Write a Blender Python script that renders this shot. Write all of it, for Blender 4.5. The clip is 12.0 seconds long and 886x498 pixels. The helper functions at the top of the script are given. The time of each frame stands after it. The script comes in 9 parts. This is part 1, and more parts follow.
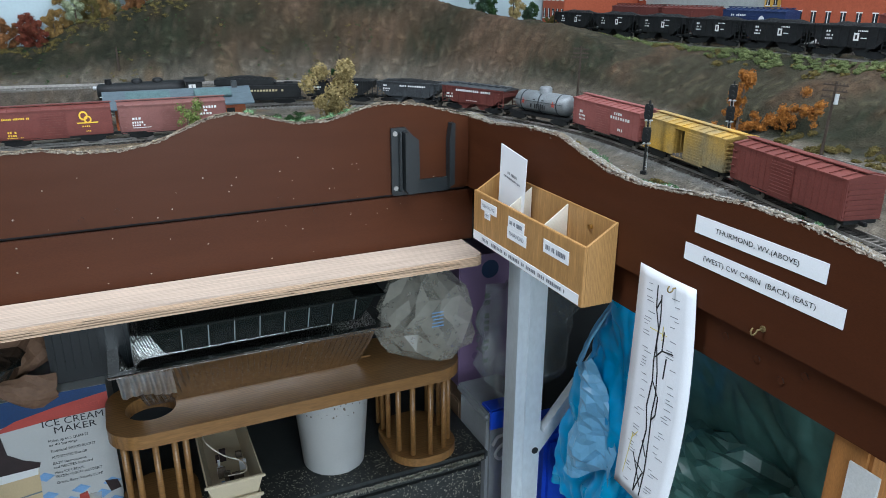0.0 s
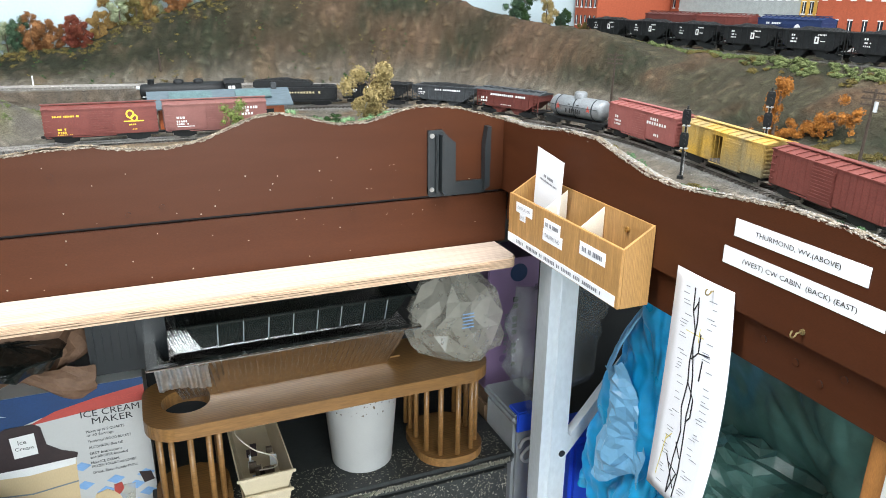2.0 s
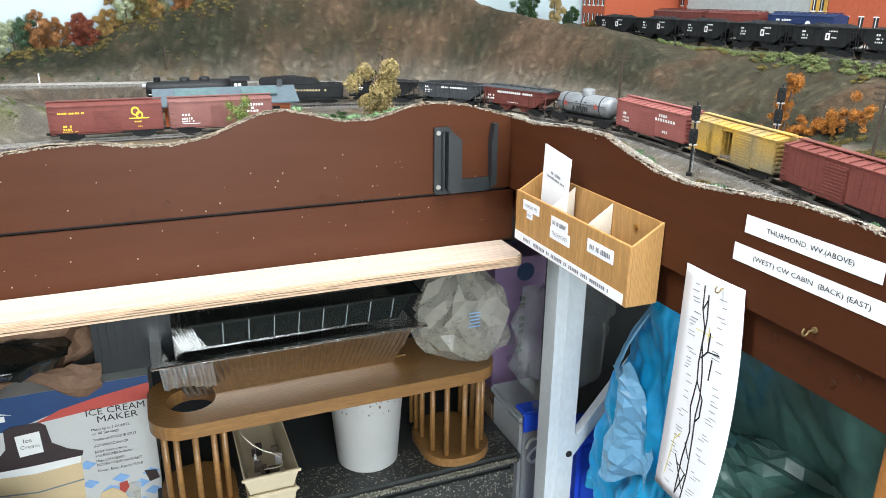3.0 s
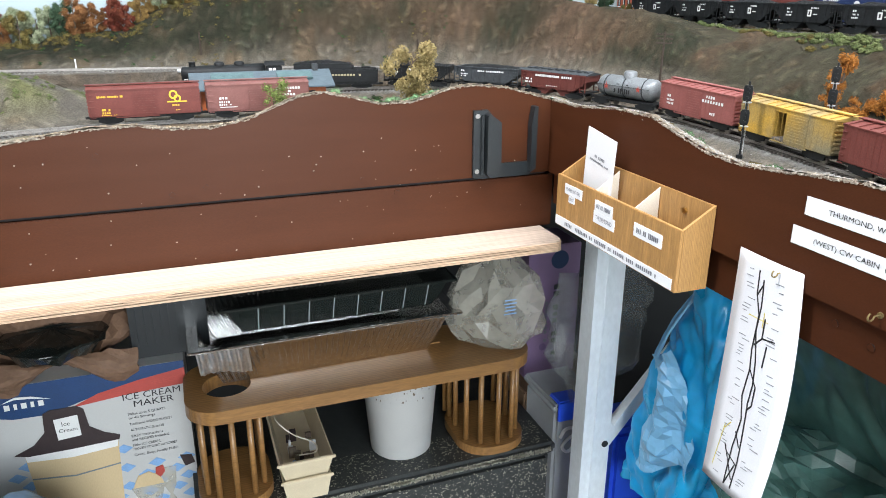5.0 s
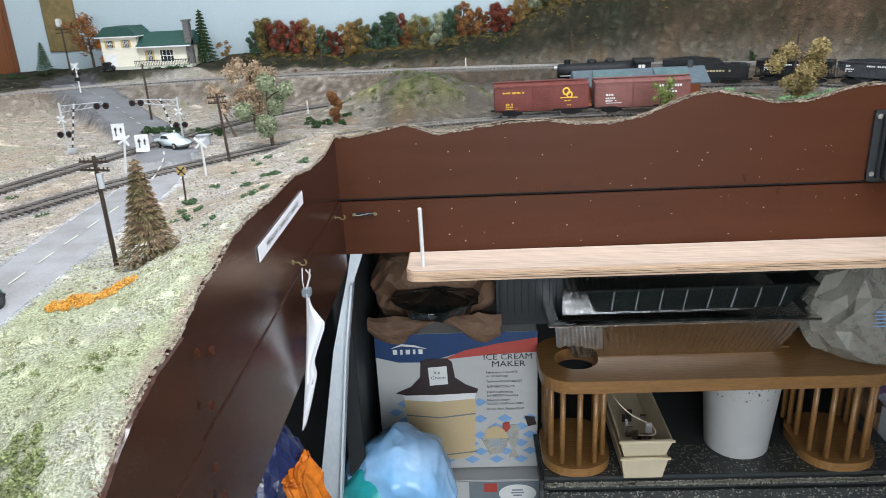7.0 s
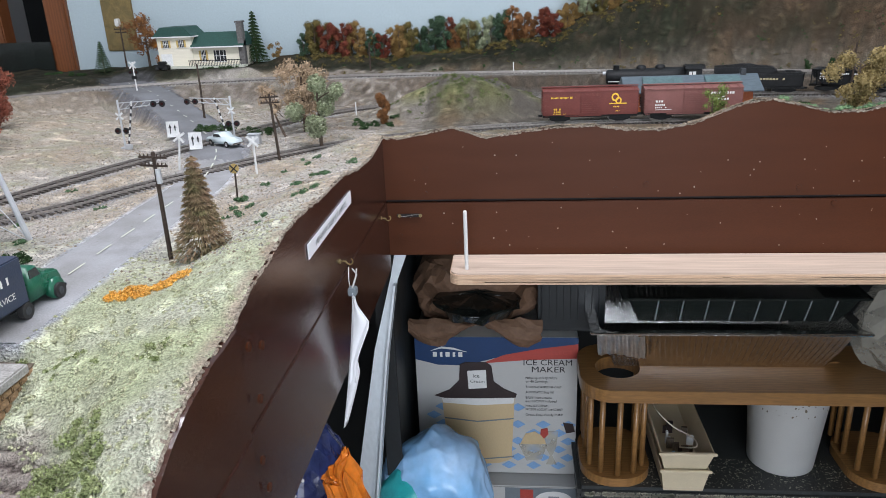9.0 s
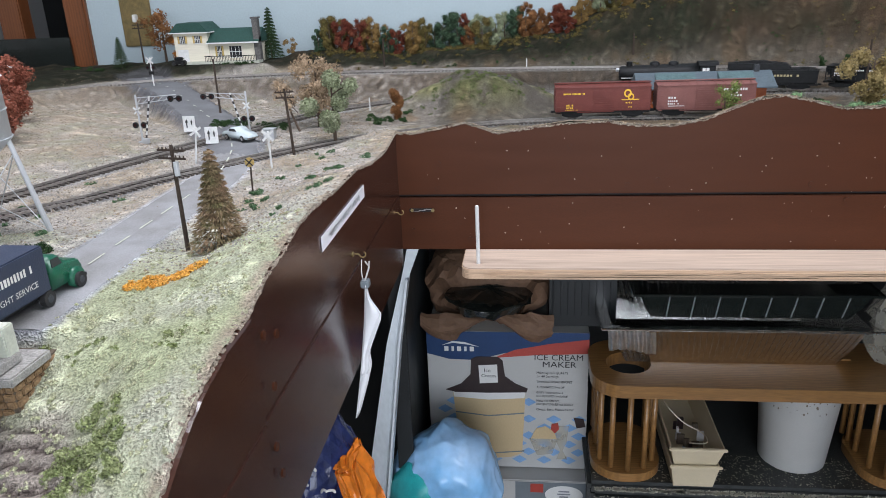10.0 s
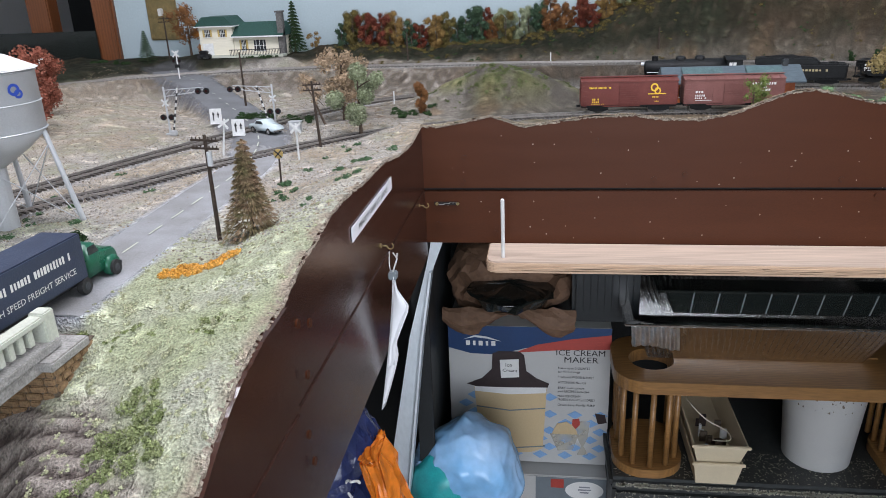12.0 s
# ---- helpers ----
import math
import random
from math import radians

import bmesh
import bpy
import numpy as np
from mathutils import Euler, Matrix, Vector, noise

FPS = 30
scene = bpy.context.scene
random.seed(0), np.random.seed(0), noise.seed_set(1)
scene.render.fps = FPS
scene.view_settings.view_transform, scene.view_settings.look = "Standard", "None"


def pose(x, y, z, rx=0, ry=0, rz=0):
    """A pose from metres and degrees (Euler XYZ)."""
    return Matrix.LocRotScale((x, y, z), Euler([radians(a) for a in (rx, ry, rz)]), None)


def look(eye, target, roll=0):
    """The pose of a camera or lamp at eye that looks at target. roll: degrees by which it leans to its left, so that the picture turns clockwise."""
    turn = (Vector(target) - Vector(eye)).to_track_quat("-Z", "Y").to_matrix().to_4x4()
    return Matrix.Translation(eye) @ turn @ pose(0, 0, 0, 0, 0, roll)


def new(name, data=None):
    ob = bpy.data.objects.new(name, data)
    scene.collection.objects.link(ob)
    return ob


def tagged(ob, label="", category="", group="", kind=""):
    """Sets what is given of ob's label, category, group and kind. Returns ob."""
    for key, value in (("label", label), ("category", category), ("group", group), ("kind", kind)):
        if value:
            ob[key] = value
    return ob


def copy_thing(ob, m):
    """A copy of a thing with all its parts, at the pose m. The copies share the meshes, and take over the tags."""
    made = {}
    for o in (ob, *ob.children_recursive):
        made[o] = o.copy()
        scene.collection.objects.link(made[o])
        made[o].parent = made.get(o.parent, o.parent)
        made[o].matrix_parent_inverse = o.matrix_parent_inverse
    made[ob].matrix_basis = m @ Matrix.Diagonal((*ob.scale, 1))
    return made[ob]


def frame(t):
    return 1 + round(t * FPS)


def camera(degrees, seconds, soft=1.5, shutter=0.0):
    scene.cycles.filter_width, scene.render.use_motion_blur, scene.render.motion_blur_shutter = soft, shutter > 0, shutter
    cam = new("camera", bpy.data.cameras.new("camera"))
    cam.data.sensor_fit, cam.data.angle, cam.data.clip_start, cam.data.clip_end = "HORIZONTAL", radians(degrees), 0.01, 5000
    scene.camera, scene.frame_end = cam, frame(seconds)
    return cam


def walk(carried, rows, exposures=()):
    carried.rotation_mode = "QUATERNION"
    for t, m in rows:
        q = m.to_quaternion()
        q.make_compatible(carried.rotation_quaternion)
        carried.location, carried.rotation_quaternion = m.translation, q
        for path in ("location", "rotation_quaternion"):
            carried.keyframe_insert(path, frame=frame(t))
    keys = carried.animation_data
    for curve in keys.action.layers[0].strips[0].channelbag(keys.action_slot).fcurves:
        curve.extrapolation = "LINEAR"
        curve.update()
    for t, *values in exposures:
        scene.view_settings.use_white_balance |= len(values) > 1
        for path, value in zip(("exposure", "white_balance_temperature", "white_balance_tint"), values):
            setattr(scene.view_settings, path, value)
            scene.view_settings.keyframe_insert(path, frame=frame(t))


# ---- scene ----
cam = camera(62.5, 12.0, soft=0.8, shutter=0.5)
PATH = [
    (0, (0.06, -0.041, 1.448), (0.841, 1.674, 0.776), 0.2),
    (0.5, (0.053, -0.044, 1.449), (0.818, 1.678, 0.781), 0.3),
    (1, (0.042, -0.047, 1.45), (0.792, 1.684, 0.785), 0.4),
    (1.5, (0.04, -0.048, 1.448), (0.78, 1.689, 0.787), 0.5),
    (2, (0.037, -0.047, 1.446), (0.769, 1.695, 0.789), 0.7),
    (2.5, (0.04, -0.045, 1.444), (0.763, 1.701, 0.79), 0.7),
    (3, (0.04, -0.042, 1.44), (0.755, 1.708, 0.785), 0.6),
    (5, (0.024, -0.025, 1.428), (0.679, 1.739, 0.75), 0.2),
    (5.2, (-0.004, -0.039, 1.423), (0.655, 1.731, 0.765), 0.3),
    (5.5, (-0.003, -0.039, 1.437), (0.51, 1.768, 0.75), -1.2),
    (5.8, (-0.034, -0.072, 1.445), (0.267, 1.777, 0.746), -2.8),
    (6, (-0.059, -0.092, 1.444), (0.081, 1.779, 0.751), -3.5),
    (6.2, (-0.061, -0.099, 1.44), (-0.026, 1.778, 0.75), -3.9),
    (6.5, (-0.088, -0.087, 1.452), (-0.117, 1.79, 0.762), -3.5),
    (7, (-0.111, -0.071, 1.451), (-0.196, 1.805, 0.762), -2.8),
    (9, (-0.117, -0.074, 1.451), (-0.309, 1.799, 0.776), -2.3),
    (9.5, (-0.114, -0.077, 1.451), (-0.323, 1.794, 0.774), -2.3),
    (10, (-0.115, -0.083, 1.451), (-0.342, 1.783, 0.769), -2.3),
    (10.5, (-0.115, -0.083, 1.448), (-0.355, 1.782, 0.768), -2.3),
    (11, (-0.12, -0.082, 1.447), (-0.368, 1.781, 0.766), -2.3),
    (11.5, (-0.126, -0.084, 1.447), (-0.384, 1.778, 0.763), -2.4),
    (12, (-0.126, -0.086, 1.448), (-0.397, 1.771, 0.758), -2.3),
]
EXPOSURES = [(0, 0.08, 5850, 4), (0.5, 0.53, 6100, 4), (1, 0.75, 6300, 4), (1.5, 0.85, 6450, 5), (2, 0.95, 6500, 6), (3, 0.95, 6500, 6), (5, 0.86, 6450, 8), (5.5, 0.88, 6450, 8),
             (6, 0.70, 6450, 9), (6.5, 0.55, 6400, 9), (7, 0.22, 6350, 9), (9, -0.05, 6300, 13), (9.5, -0.1, 6300, 13), (12, -0.13, 6300, 14)]
walk(cam, [(t, look(eye, target, roll)) for t, eye, target, roll in PATH], EXPOSURES)

# ---- world and large lights ----
world = bpy.data.worlds.new("world")
scene.world = world
world.use_nodes = True
wn = world.node_tree.nodes
sky = wn.new("ShaderNodeTexSky")
sky.sky_type = "NISHITA"
sky.sun_disc = False
sky.sun_elevation = radians(40)
sky.sun_rotation = radians(200)
world.node_tree.links.new(sky.outputs[0], wn["Background"].inputs[0])
wn["Background"].inputs[1].default_value = 0.1


def area_lamp(name, m, sx, sy, power, color):
    d = bpy.data.lights.new(name, "AREA")
    d.shape, d.size, d.size_y, d.energy, d.color = "RECTANGLE", sx, sy, power, color
    ob = new(name, d)
    ob.matrix_world = m
    return tagged(ob, kind="structure")


# daylight through the window in the wall behind the camera, and the fluorescent ceiling fixtures
area_lamp("window_daylight", look((0.3, -2.0, 1.4), (0.3, 0.0, 1.25)), 1.9, 1.75, 66, (0.865, 0.930, 1.0))
area_lamp("fixture_glow", look((-0.5, 0.55, 2.5), (-0.5, 0.56, 0.0)), 1.15, 0.22, 22, (0.95, 0.950, 1.0))
area_lamp("fixture_glow", look((0.75, 0.25, 2.5), (0.75, 0.26, 0.0)), 1.15, 0.22, 22, (0.95, 0.950, 1.0))



# ---- materials ----
def mat(name, color, rough=0.6, metal=0.0, var=0.25, scale=60.0, fine=700.0, bump=0.2, depth=0.001, second=None, stretch=(1, 1, 1),
        spec=0.5, attribute=None, island=0.0, wave=None, detail=4.0, relief=None, alpha=1.0, transmission=0.0, coat=0.0, spread=0.5):
    """A surface with variation at two scales; second: the colour of its patches; wave: (scale, stretch axis, strength) for grain."""
    m = bpy.data.materials.new(name)
    m.use_nodes = True
    n, l = m.node_tree.nodes, m.node_tree.links
    b = n["Principled BSDF"]
    tc = n.new("ShaderNodeTexCoord")
    mp = n.new("ShaderNodeMapping")
    mp.inputs["Scale"].default_value = stretch
    l.new(tc.outputs["Object"], mp.inputs[0])
    big, small = n.new("ShaderNodeTexNoise"), n.new("ShaderNodeTexNoise")
    for t, s in ((big, scale), (small, fine)):
        t.inputs["Scale"].default_value, t.inputs["Detail"].default_value = s, detail
        l.new(mp.outputs[0], t.inputs["Vector"])
    ramp = n.new("ShaderNodeMapRange")
    ramp.inputs["From Min"].default_value, ramp.inputs["From Max"].default_value = 0.5 - 0.36 * spread, 0.5 + 0.36 * spread
    l.new(big.outputs["Fac"], ramp.inputs["Value"])
    mix = n.new("ShaderNodeMix")
    mix.data_type = "RGBA"
    c2 = second if second else tuple(c * (1 - var) for c in color)
    mix.inputs["A"].default_value, mix.inputs["B"].default_value = (*color, 1), (*c2, 1)
    l.new(ramp.outputs[0], mix.inputs["Factor"])
    out = mix.outputs["Result"]
    if attribute:
        at = n.new("ShaderNodeAttribute")
        at.attribute_name = attribute
        mul = n.new("ShaderNodeMix")
        mul.data_type, mul.blend_type = "RGBA", "MULTIPLY"
        mul.inputs["Factor"].default_value = 1.0
        l.new(at.outputs["Color"], mul.inputs["A"])
        l.new(out, mul.inputs["B"])
        out = mul.outputs["Result"]
    val = n.new("ShaderNodeMapRange")
    val.inputs["To Min"].default_value, val.inputs["To Max"].default_value = 1 - var * 1.2, 1 + var * 1.2
    val.inputs["From Min"].default_value, val.inputs["From Max"].default_value = 0.25, 0.75
    l.new(small.outputs["Fac"], val.inputs["Value"])
    hsv = n.new("ShaderNodeHueSaturation")
    l.new(out, hsv.inputs["Color"])
    l.new(val.outputs[0], hsv.inputs["Value"])
    out = hsv.outputs[0]
    height = small.outputs["Fac"]
    if wave:
        w = n.new("ShaderNodeTexWave")
        w.bands_direction = wave[1]
        w.inputs["Scale"].default_value, w.inputs["Distortion"].default_value = wave[0], 6.0
        w.inputs["Detail"].default_value, w.inputs["Detail Scale"].default_value = 3.0, 1.5
        l.new(mp.outputs[0], w.inputs["Vector"])
        wr = n.new("ShaderNodeMapRange")
        wr.inputs["To Min"].default_value, wr.inputs["To Max"].default_value = 1 - wave[2], 1 + wave[2] * 0.3
        l.new(w.outputs["Fac"], wr.inputs["Value"])
        h2 = n.new("ShaderNodeHueSaturation")
        l.new(out, h2.inputs["Color"])
        l.new(wr.outputs[0], h2.inputs["Value"])
        out = h2.outputs[0]
    if island:
        geo = n.new("ShaderNodeNewGeometry")
        ir = n.new("ShaderNodeMapRange")
        ir.inputs["To Min"].default_value, ir.inputs["To Max"].default_value = 1 - island, 1 + island
        l.new(geo.outputs["Random Per Island"], ir.inputs["Value"])
        h3 = n.new("ShaderNodeHueSaturation")
        l.new(out, h3.inputs["Color"])
        l.new(ir.outputs[0], h3.inputs["Value"])
        out = h3.outputs[0]
    l.new(out, b.inputs["Base Color"])
    if bump:
        bp = n.new("ShaderNodeBump")
        bp.inputs["Strength"].default_value, bp.inputs["Distance"].default_value = bump, depth
        l.new(height, bp.inputs["Height"])
        l.new(bp.outputs[0], b.inputs["Normal"])
        if relief:   # (scale, depth): a second, coarser layer of ridges and hollows, also shaded in the colour
            rn, rb = n.new("ShaderNodeTexNoise"), n.new("ShaderNodeBump")
            rn.noise_type = "RIDGED_MULTIFRACTAL"
            rn.inputs["Scale"].default_value, rn.inputs["Detail"].default_value = relief[0], 5.0
            l.new(mp.outputs[0], rn.inputs["Vector"])
            rb.inputs["Strength"].default_value, rb.inputs["Distance"].default_value = 1.0, relief[1]
            l.new(rn.outputs["Fac"], rb.inputs["Height"])
            l.new(rb.outputs[0], bp.inputs["Normal"])
            # Hollows darkened and ridges lightened in the base colour, painting the relief's shading
            rv, rh = n.new("ShaderNodeMapRange"), n.new("ShaderNodeHueSaturation")
            rv.inputs["From Min"].default_value, rv.inputs["From Max"].default_value = 0.05, 0.55
            rv.inputs["To Min"].default_value, rv.inputs["To Max"].default_value = 0.74, 1.36
            l.new(rn.outputs["Fac"], rv.inputs["Value"])
            l.new(out, rh.inputs["Color"])
            l.new(rv.outputs[0], rh.inputs["Value"])
            l.new(rh.outputs[0], b.inputs["Base Color"])
    rr = n.new("ShaderNodeMapRange")
    rr.inputs["To Min"].default_value, rr.inputs["To Max"].default_value = max(0.02, rough - 0.1), min(1, rough + 0.1)
    l.new(big.outputs["Fac"], rr.inputs["Value"])
    l.new(rr.outputs[0], b.inputs["Roughness"])
    b.inputs["Metallic"].default_value = metal
    b.inputs["Specular IOR Level"].default_value = spec
    b.inputs["Alpha"].default_value = alpha
    b.inputs["Transmission Weight"].default_value = transmission
    b.inputs["Coat Weight"].default_value = coat
    b.inputs["Coat Roughness"].default_value = 0.15
    return m


M = {}
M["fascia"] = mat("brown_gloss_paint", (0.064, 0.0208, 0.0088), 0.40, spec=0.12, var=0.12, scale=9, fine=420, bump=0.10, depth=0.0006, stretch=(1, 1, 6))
# Left side: same paint, brushed and glossier, base darkened for the shade there
M["fascia_side_shaded"] = mat("brown_gloss_paint_brushed_shaded", (0.043, 0.0165, 0.0105), 0.19, spec=0.5, var=0.14, scale=11, fine=300, bump=0.16, depth=0.0009, stretch=(1, 0.45, 2.2))
M["gap"] = mat("dark_gap", (0.012, 0.008, 0.007), 0.8, var=0.2)
M["ply_top"] = mat("raw_plywood_face", (0.55, 0.435, 0.345), 0.62, var=0.14, scale=12, fine=160, stretch=(0.10, 2.6, 1), wave=(30, "Y", 0.16), bump=0.12)
M["ply_edge"] = mat("raw_plywood_edge", (0.58, 0.40, 0.265), 0.7, var=0.12, scale=14, fine=260, stretch=(0.12, 1, 3), wave=(62, "Z", 0.32), bump=0.25)
M["ply_dark"] = mat("darker_ply_layer", (0.44, 0.29, 0.18), 0.7, var=0.2, scale=40, stretch=(0.2, 1, 1))
M["oak"] = mat("oak_plywood", (0.47, 0.255, 0.085), 0.5, var=0.16, scale=30, fine=420, stretch=(3, 3, 0.25), wave=(60, "X", 0.18), bump=0.15)
M["pine"] = mat("varnished_pine", (0.30, 0.152, 0.050), 0.38, var=0.14, scale=14, fine=240, stretch=(0.25, 2, 2), wave=(30, "Y", 0.16), bump=0.08, coat=0.25)
M["paper"] = mat("white_paper", (0.83, 0.84, 0.86), 0.55, var=0.03, scale=20, bump=0.03)
M["laminate"] = mat("laminated_paper", (0.82, 0.83, 0.86), 0.16, var=0.03, scale=14, bump=0.02)
M["card_tri"] = mat("cream_card", (0.82, 0.76, 0.64), 0.6, var=0.06)
M["ink"] = mat("black_ink", (0.02, 0.02, 0.022), 0.6, var=0.2)
M["ink_grey"] = mat("grey_ink", (0.23, 0.24, 0.27), 0.6, var=0.2)
M["ink_yellow"] = mat("yellow_marker", (0.80, 0.68, 0.12), 0.6, var=0.2)
M["black_plastic"] = mat("black_plastic", (0.018, 0.022, 0.024), 0.33, var=0.25, scale=40, bump=0.12)
M["steel"] = mat("steel", (0.55, 0.54, 0.52), 0.32, 1.0, var=0.25, scale=60)
M["brass"] = mat("brass", (0.62, 0.43, 0.16), 0.34, 1.0, var=0.3, scale=60)
M["old_brass"] = mat("tarnished_brass", (0.27, 0.20, 0.085), 0.5, 0.6, var=0.35, scale=90, second=(0.19, 0.15, 0.07))
M["post"] = mat("pale_grey_paint", (0.80, 0.86, 0.90), 0.38, var=0.05, scale=18, fine=160, bump=0.06, stretch=(1, 1, 0.5))
# Near-black stands in for the shade of recesses; also colours crate and cabinet
M["recess_shade"] = mat("recess_shade_dark", (0.016, 0.018, 0.019), 0.7, var=0.3, scale=8)
M["foil"] = mat("aluminium_foil", (0.74, 0.72, 0.69), 0.20, 1.0, var=0.12, scale=90, fine=160, bump=0.5, depth=0.002)
# Brighter, rougher copy of the foil, for the reflection painted at the pan corner
M["foil_glint"] = mat("crinkled_foil", (0.86, 0.84, 0.81), 0.36, 1.0, var=0.10, scale=90, fine=200, bump=0.4, depth=0.002)
M["clear"] = mat("clear_plastic", (0.72, 0.77, 0.80), 0.12, var=0.05, alpha=0.42, spec=0.7, bump=0.1)
M["clear_dark"] = mat("smoked_plastic", (0.016, 0.020, 0.018), 0.12, var=0.03, alpha=0.86, spec=0.5, bump=0.0, depth=0.001, scale=30)
M["film"] = mat("thin_plastic_bag", (0.60, 0.575, 0.49), 0.22, var=0.10, scale=14, fine=60, alpha=0.42, bump=0.15, depth=0.004)
M["film_clear"] = mat("clear_plastic_bag", (0.40, 0.44, 0.43), 0.14, var=0.2, scale=20, fine=60, alpha=0.20, bump=0.2, depth=0.004)
M["film_blue"] = mat("blue_plastic_bag", (0.02, 0.42, 0.80), 0.30, var=0.1, scale=16, fine=60, bump=0.12, depth=0.003, second=(0.012, 0.30, 0.66))
M["film_green"] = mat("dark_green_rubbish_bag", (0.072, 0.170, 0.148), 0.34, var=0.2, scale=14, fine=60, bump=0.2, depth=0.004)
M["film_lid"] = mat("pale_blue_bag", (0.20, 0.45, 0.74), 0.22, var=0.10, scale=10, fine=60, alpha=0.95, bump=0.08, depth=0.003, second=(0.34, 0.52, 0.74))
M["film_pale"] = mat("pale_blue_plastic", (0.22, 0.50, 0.76), 0.3, var=0.1, scale=16, fine=60, bump=0.15, depth=0.003)
M["teal"] = mat("teal_print", (0.02, 0.32, 0.33), 0.35, var=0.2)
M["brown_paper"] = mat("brown_paper_bag", (0.17, 0.095, 0.055), 0.75, var=0.2, scale=30, fine=120, bump=0.5, depth=0.003)
M["blue_lid"] = mat("blue_plastic", (0.03, 0.11, 0.85), 0.35, var=0.12, scale=20)
M["trunk"] = mat("black_speckled_vinyl", (0.024, 0.027, 0.027), 0.45, var=0.4, scale=70, fine=900, second=(0.042, 0.046, 0.044), bump=0.4, depth=0.0015)
M["gold_fleck"] = mat("worn_gold_fleck", (0.46, 0.44, 0.35), 0.5, var=0.3)
M["white_plastic"] = mat("white_plastic", (0.62, 0.62, 0.60), 0.38, var=0.07, scale=18, bump=0.05)
M["dirt"] = mat("grime", (0.20, 0.16, 0.12), 0.7, var=0.3)
M["beige"] = mat("beige_plastic", (0.62, 0.53, 0.37), 0.42, var=0.08, scale=30, bump=0.06)
M["purple"] = mat("purple_carton", (0.29, 0.19, 0.34), 0.55, var=0.12, scale=20)
M["navy"] = mat("navy_print", (0.012, 0.045, 0.135), 0.42, var=0.15, scale=18)
M["red_print"] = mat("red_print", (0.42, 0.06, 0.045), 0.45, var=0.15, scale=18)
M["carton_white"] = mat("white_carton", (0.47, 0.47, 0.455), 0.42, var=0.05, scale=9, bump=0.05)
M["carton_blue"] = mat("pale_blue_print", (0.20, 0.36, 0.60), 0.42, var=0.1)
M["carton_side"] = mat("kraft_card", (0.33, 0.21, 0.12), 0.75, var=0.15)
M["bucket_print"] = mat("cream_wood_print", (0.56, 0.43, 0.25), 0.42, var=0.05, scale=20, stretch=(1, 1, 0.3))
M["dark_print"] = mat("dark_brown_print", (0.035, 0.022, 0.022), 0.42, var=0.2)
M["grey_print"] = mat("grey_print", (0.17, 0.20, 0.22), 0.45, var=0.1)
M["panel_grey"] = mat("scuffed_dark_grey_panel", (0.048, 0.056, 0.060), 0.5, var=0.3, scale=14, fine=200, stretch=(1, 1, 0.4), bump=0.2)
M["orange_film"] = mat("orange_plastic", (0.72, 0.20, 0.02), 0.28, var=0.2, scale=30, fine=90, bump=0.6, depth=0.003)
M["navy_film"] = mat("navy_plastic", (0.02, 0.03, 0.10), 0.22, var=0.3, scale=30, fine=90, bump=0.6, depth=0.003)
M["wood_orange"] = mat("orange_stained_wood", (0.43, 0.185, 0.05), 0.45, var=0.15, scale=20, stretch=(2, 2, 0.3), wave=(30, "X", 0.15))
M["door_wood"] = mat("varnished_door_frame", (0.17, 0.06, 0.022), 0.4, var=0.2, scale=20, stretch=(2, 2, 0.25), wave=(24, "X", 0.2))
M["wall"] = mat("pale_blue_wall_paint", (0.37, 0.45, 0.48), 0.8, var=0.05, scale=5, fine=300, bump=0.08)
M["wall_room"] = mat("white_wall_paint", (0.64, 0.65, 0.65), 0.85, var=0.05, scale=4, bump=0.08)
M["ceiling"] = mat("white_ceiling", (0.78, 0.78, 0.76), 0.9, var=0.04, scale=6)
M["floor"] = mat("brown_carpet", (0.12, 0.10, 0.085), 0.95, var=0.25, scale=20, fine=500, bump=0.4)
M["ground"] = mat("scenery_ground", (1.0, 1.0, 1.0), 0.95, var=0.40, scale=80, fine=560, bump=1.0, depth=0.005, second=(0.80, 0.785, 0.75), attribute="tone", spec=0.2, detail=8, spread=0.8, relief=(60, 0.010))
M["crust"] = mat("plaster_crust", (0.44, 0.385, 0.31), 0.95, var=0.5, scale=420, fine=1200, bump=1.0, depth=0.002, second=(0.15, 0.115, 0.085), spec=0.2)
M["asphalt_pale"] = mat("dusty_grey_road", (0.27, 0.275, 0.285), 0.85, var=0.16, scale=26, fine=900, bump=0.25, depth=0.001, second=(0.19, 0.188, 0.185))
M["asphalt"] = mat("dark_grey_road", (0.17, 0.175, 0.185), 0.85, var=0.12, scale=26, fine=900, bump=0.25, depth=0.001, second=(0.125, 0.127, 0.132))
M["rail"] = mat("weathered_rail", (0.42, 0.39, 0.36), 0.38, 0.6, var=0.25, scale=200)
M["tie"] = mat("creosoted_tie", (0.11, 0.095, 0.082), 0.9, var=0.35, scale=260, island=0.35)
M["tie_pale"] = mat("weathered_tie", (0.20, 0.185, 0.165), 0.9, var=0.3, scale=260, island=0.3)
M["ballast"] = mat("grey_ballast", (0.235, 0.225, 0.21), 0.95, var=0.45, scale=300, fine=900, bump=1.0, depth=0.002, second=(0.13, 0.125, 0.12), island=0.4)
M["pole"] = mat("weathered_pole", (0.060, 0.044, 0.034), 0.85, var=0.3, scale=200, spec=0.25)
M["white_model"] = mat("white_model_paint", (0.70, 0.71, 0.70), 0.5, var=0.1, scale=200, spec=0.25)
M["silver_model"] = mat("silver_model_paint", (0.52, 0.54, 0.56), 0.38, 0.3, var=0.05, scale=40)
M["black_model"] = mat("black_model_paint", (0.014, 0.015, 0.016), 0.5, var=0.3, scale=150, spec=0.25)
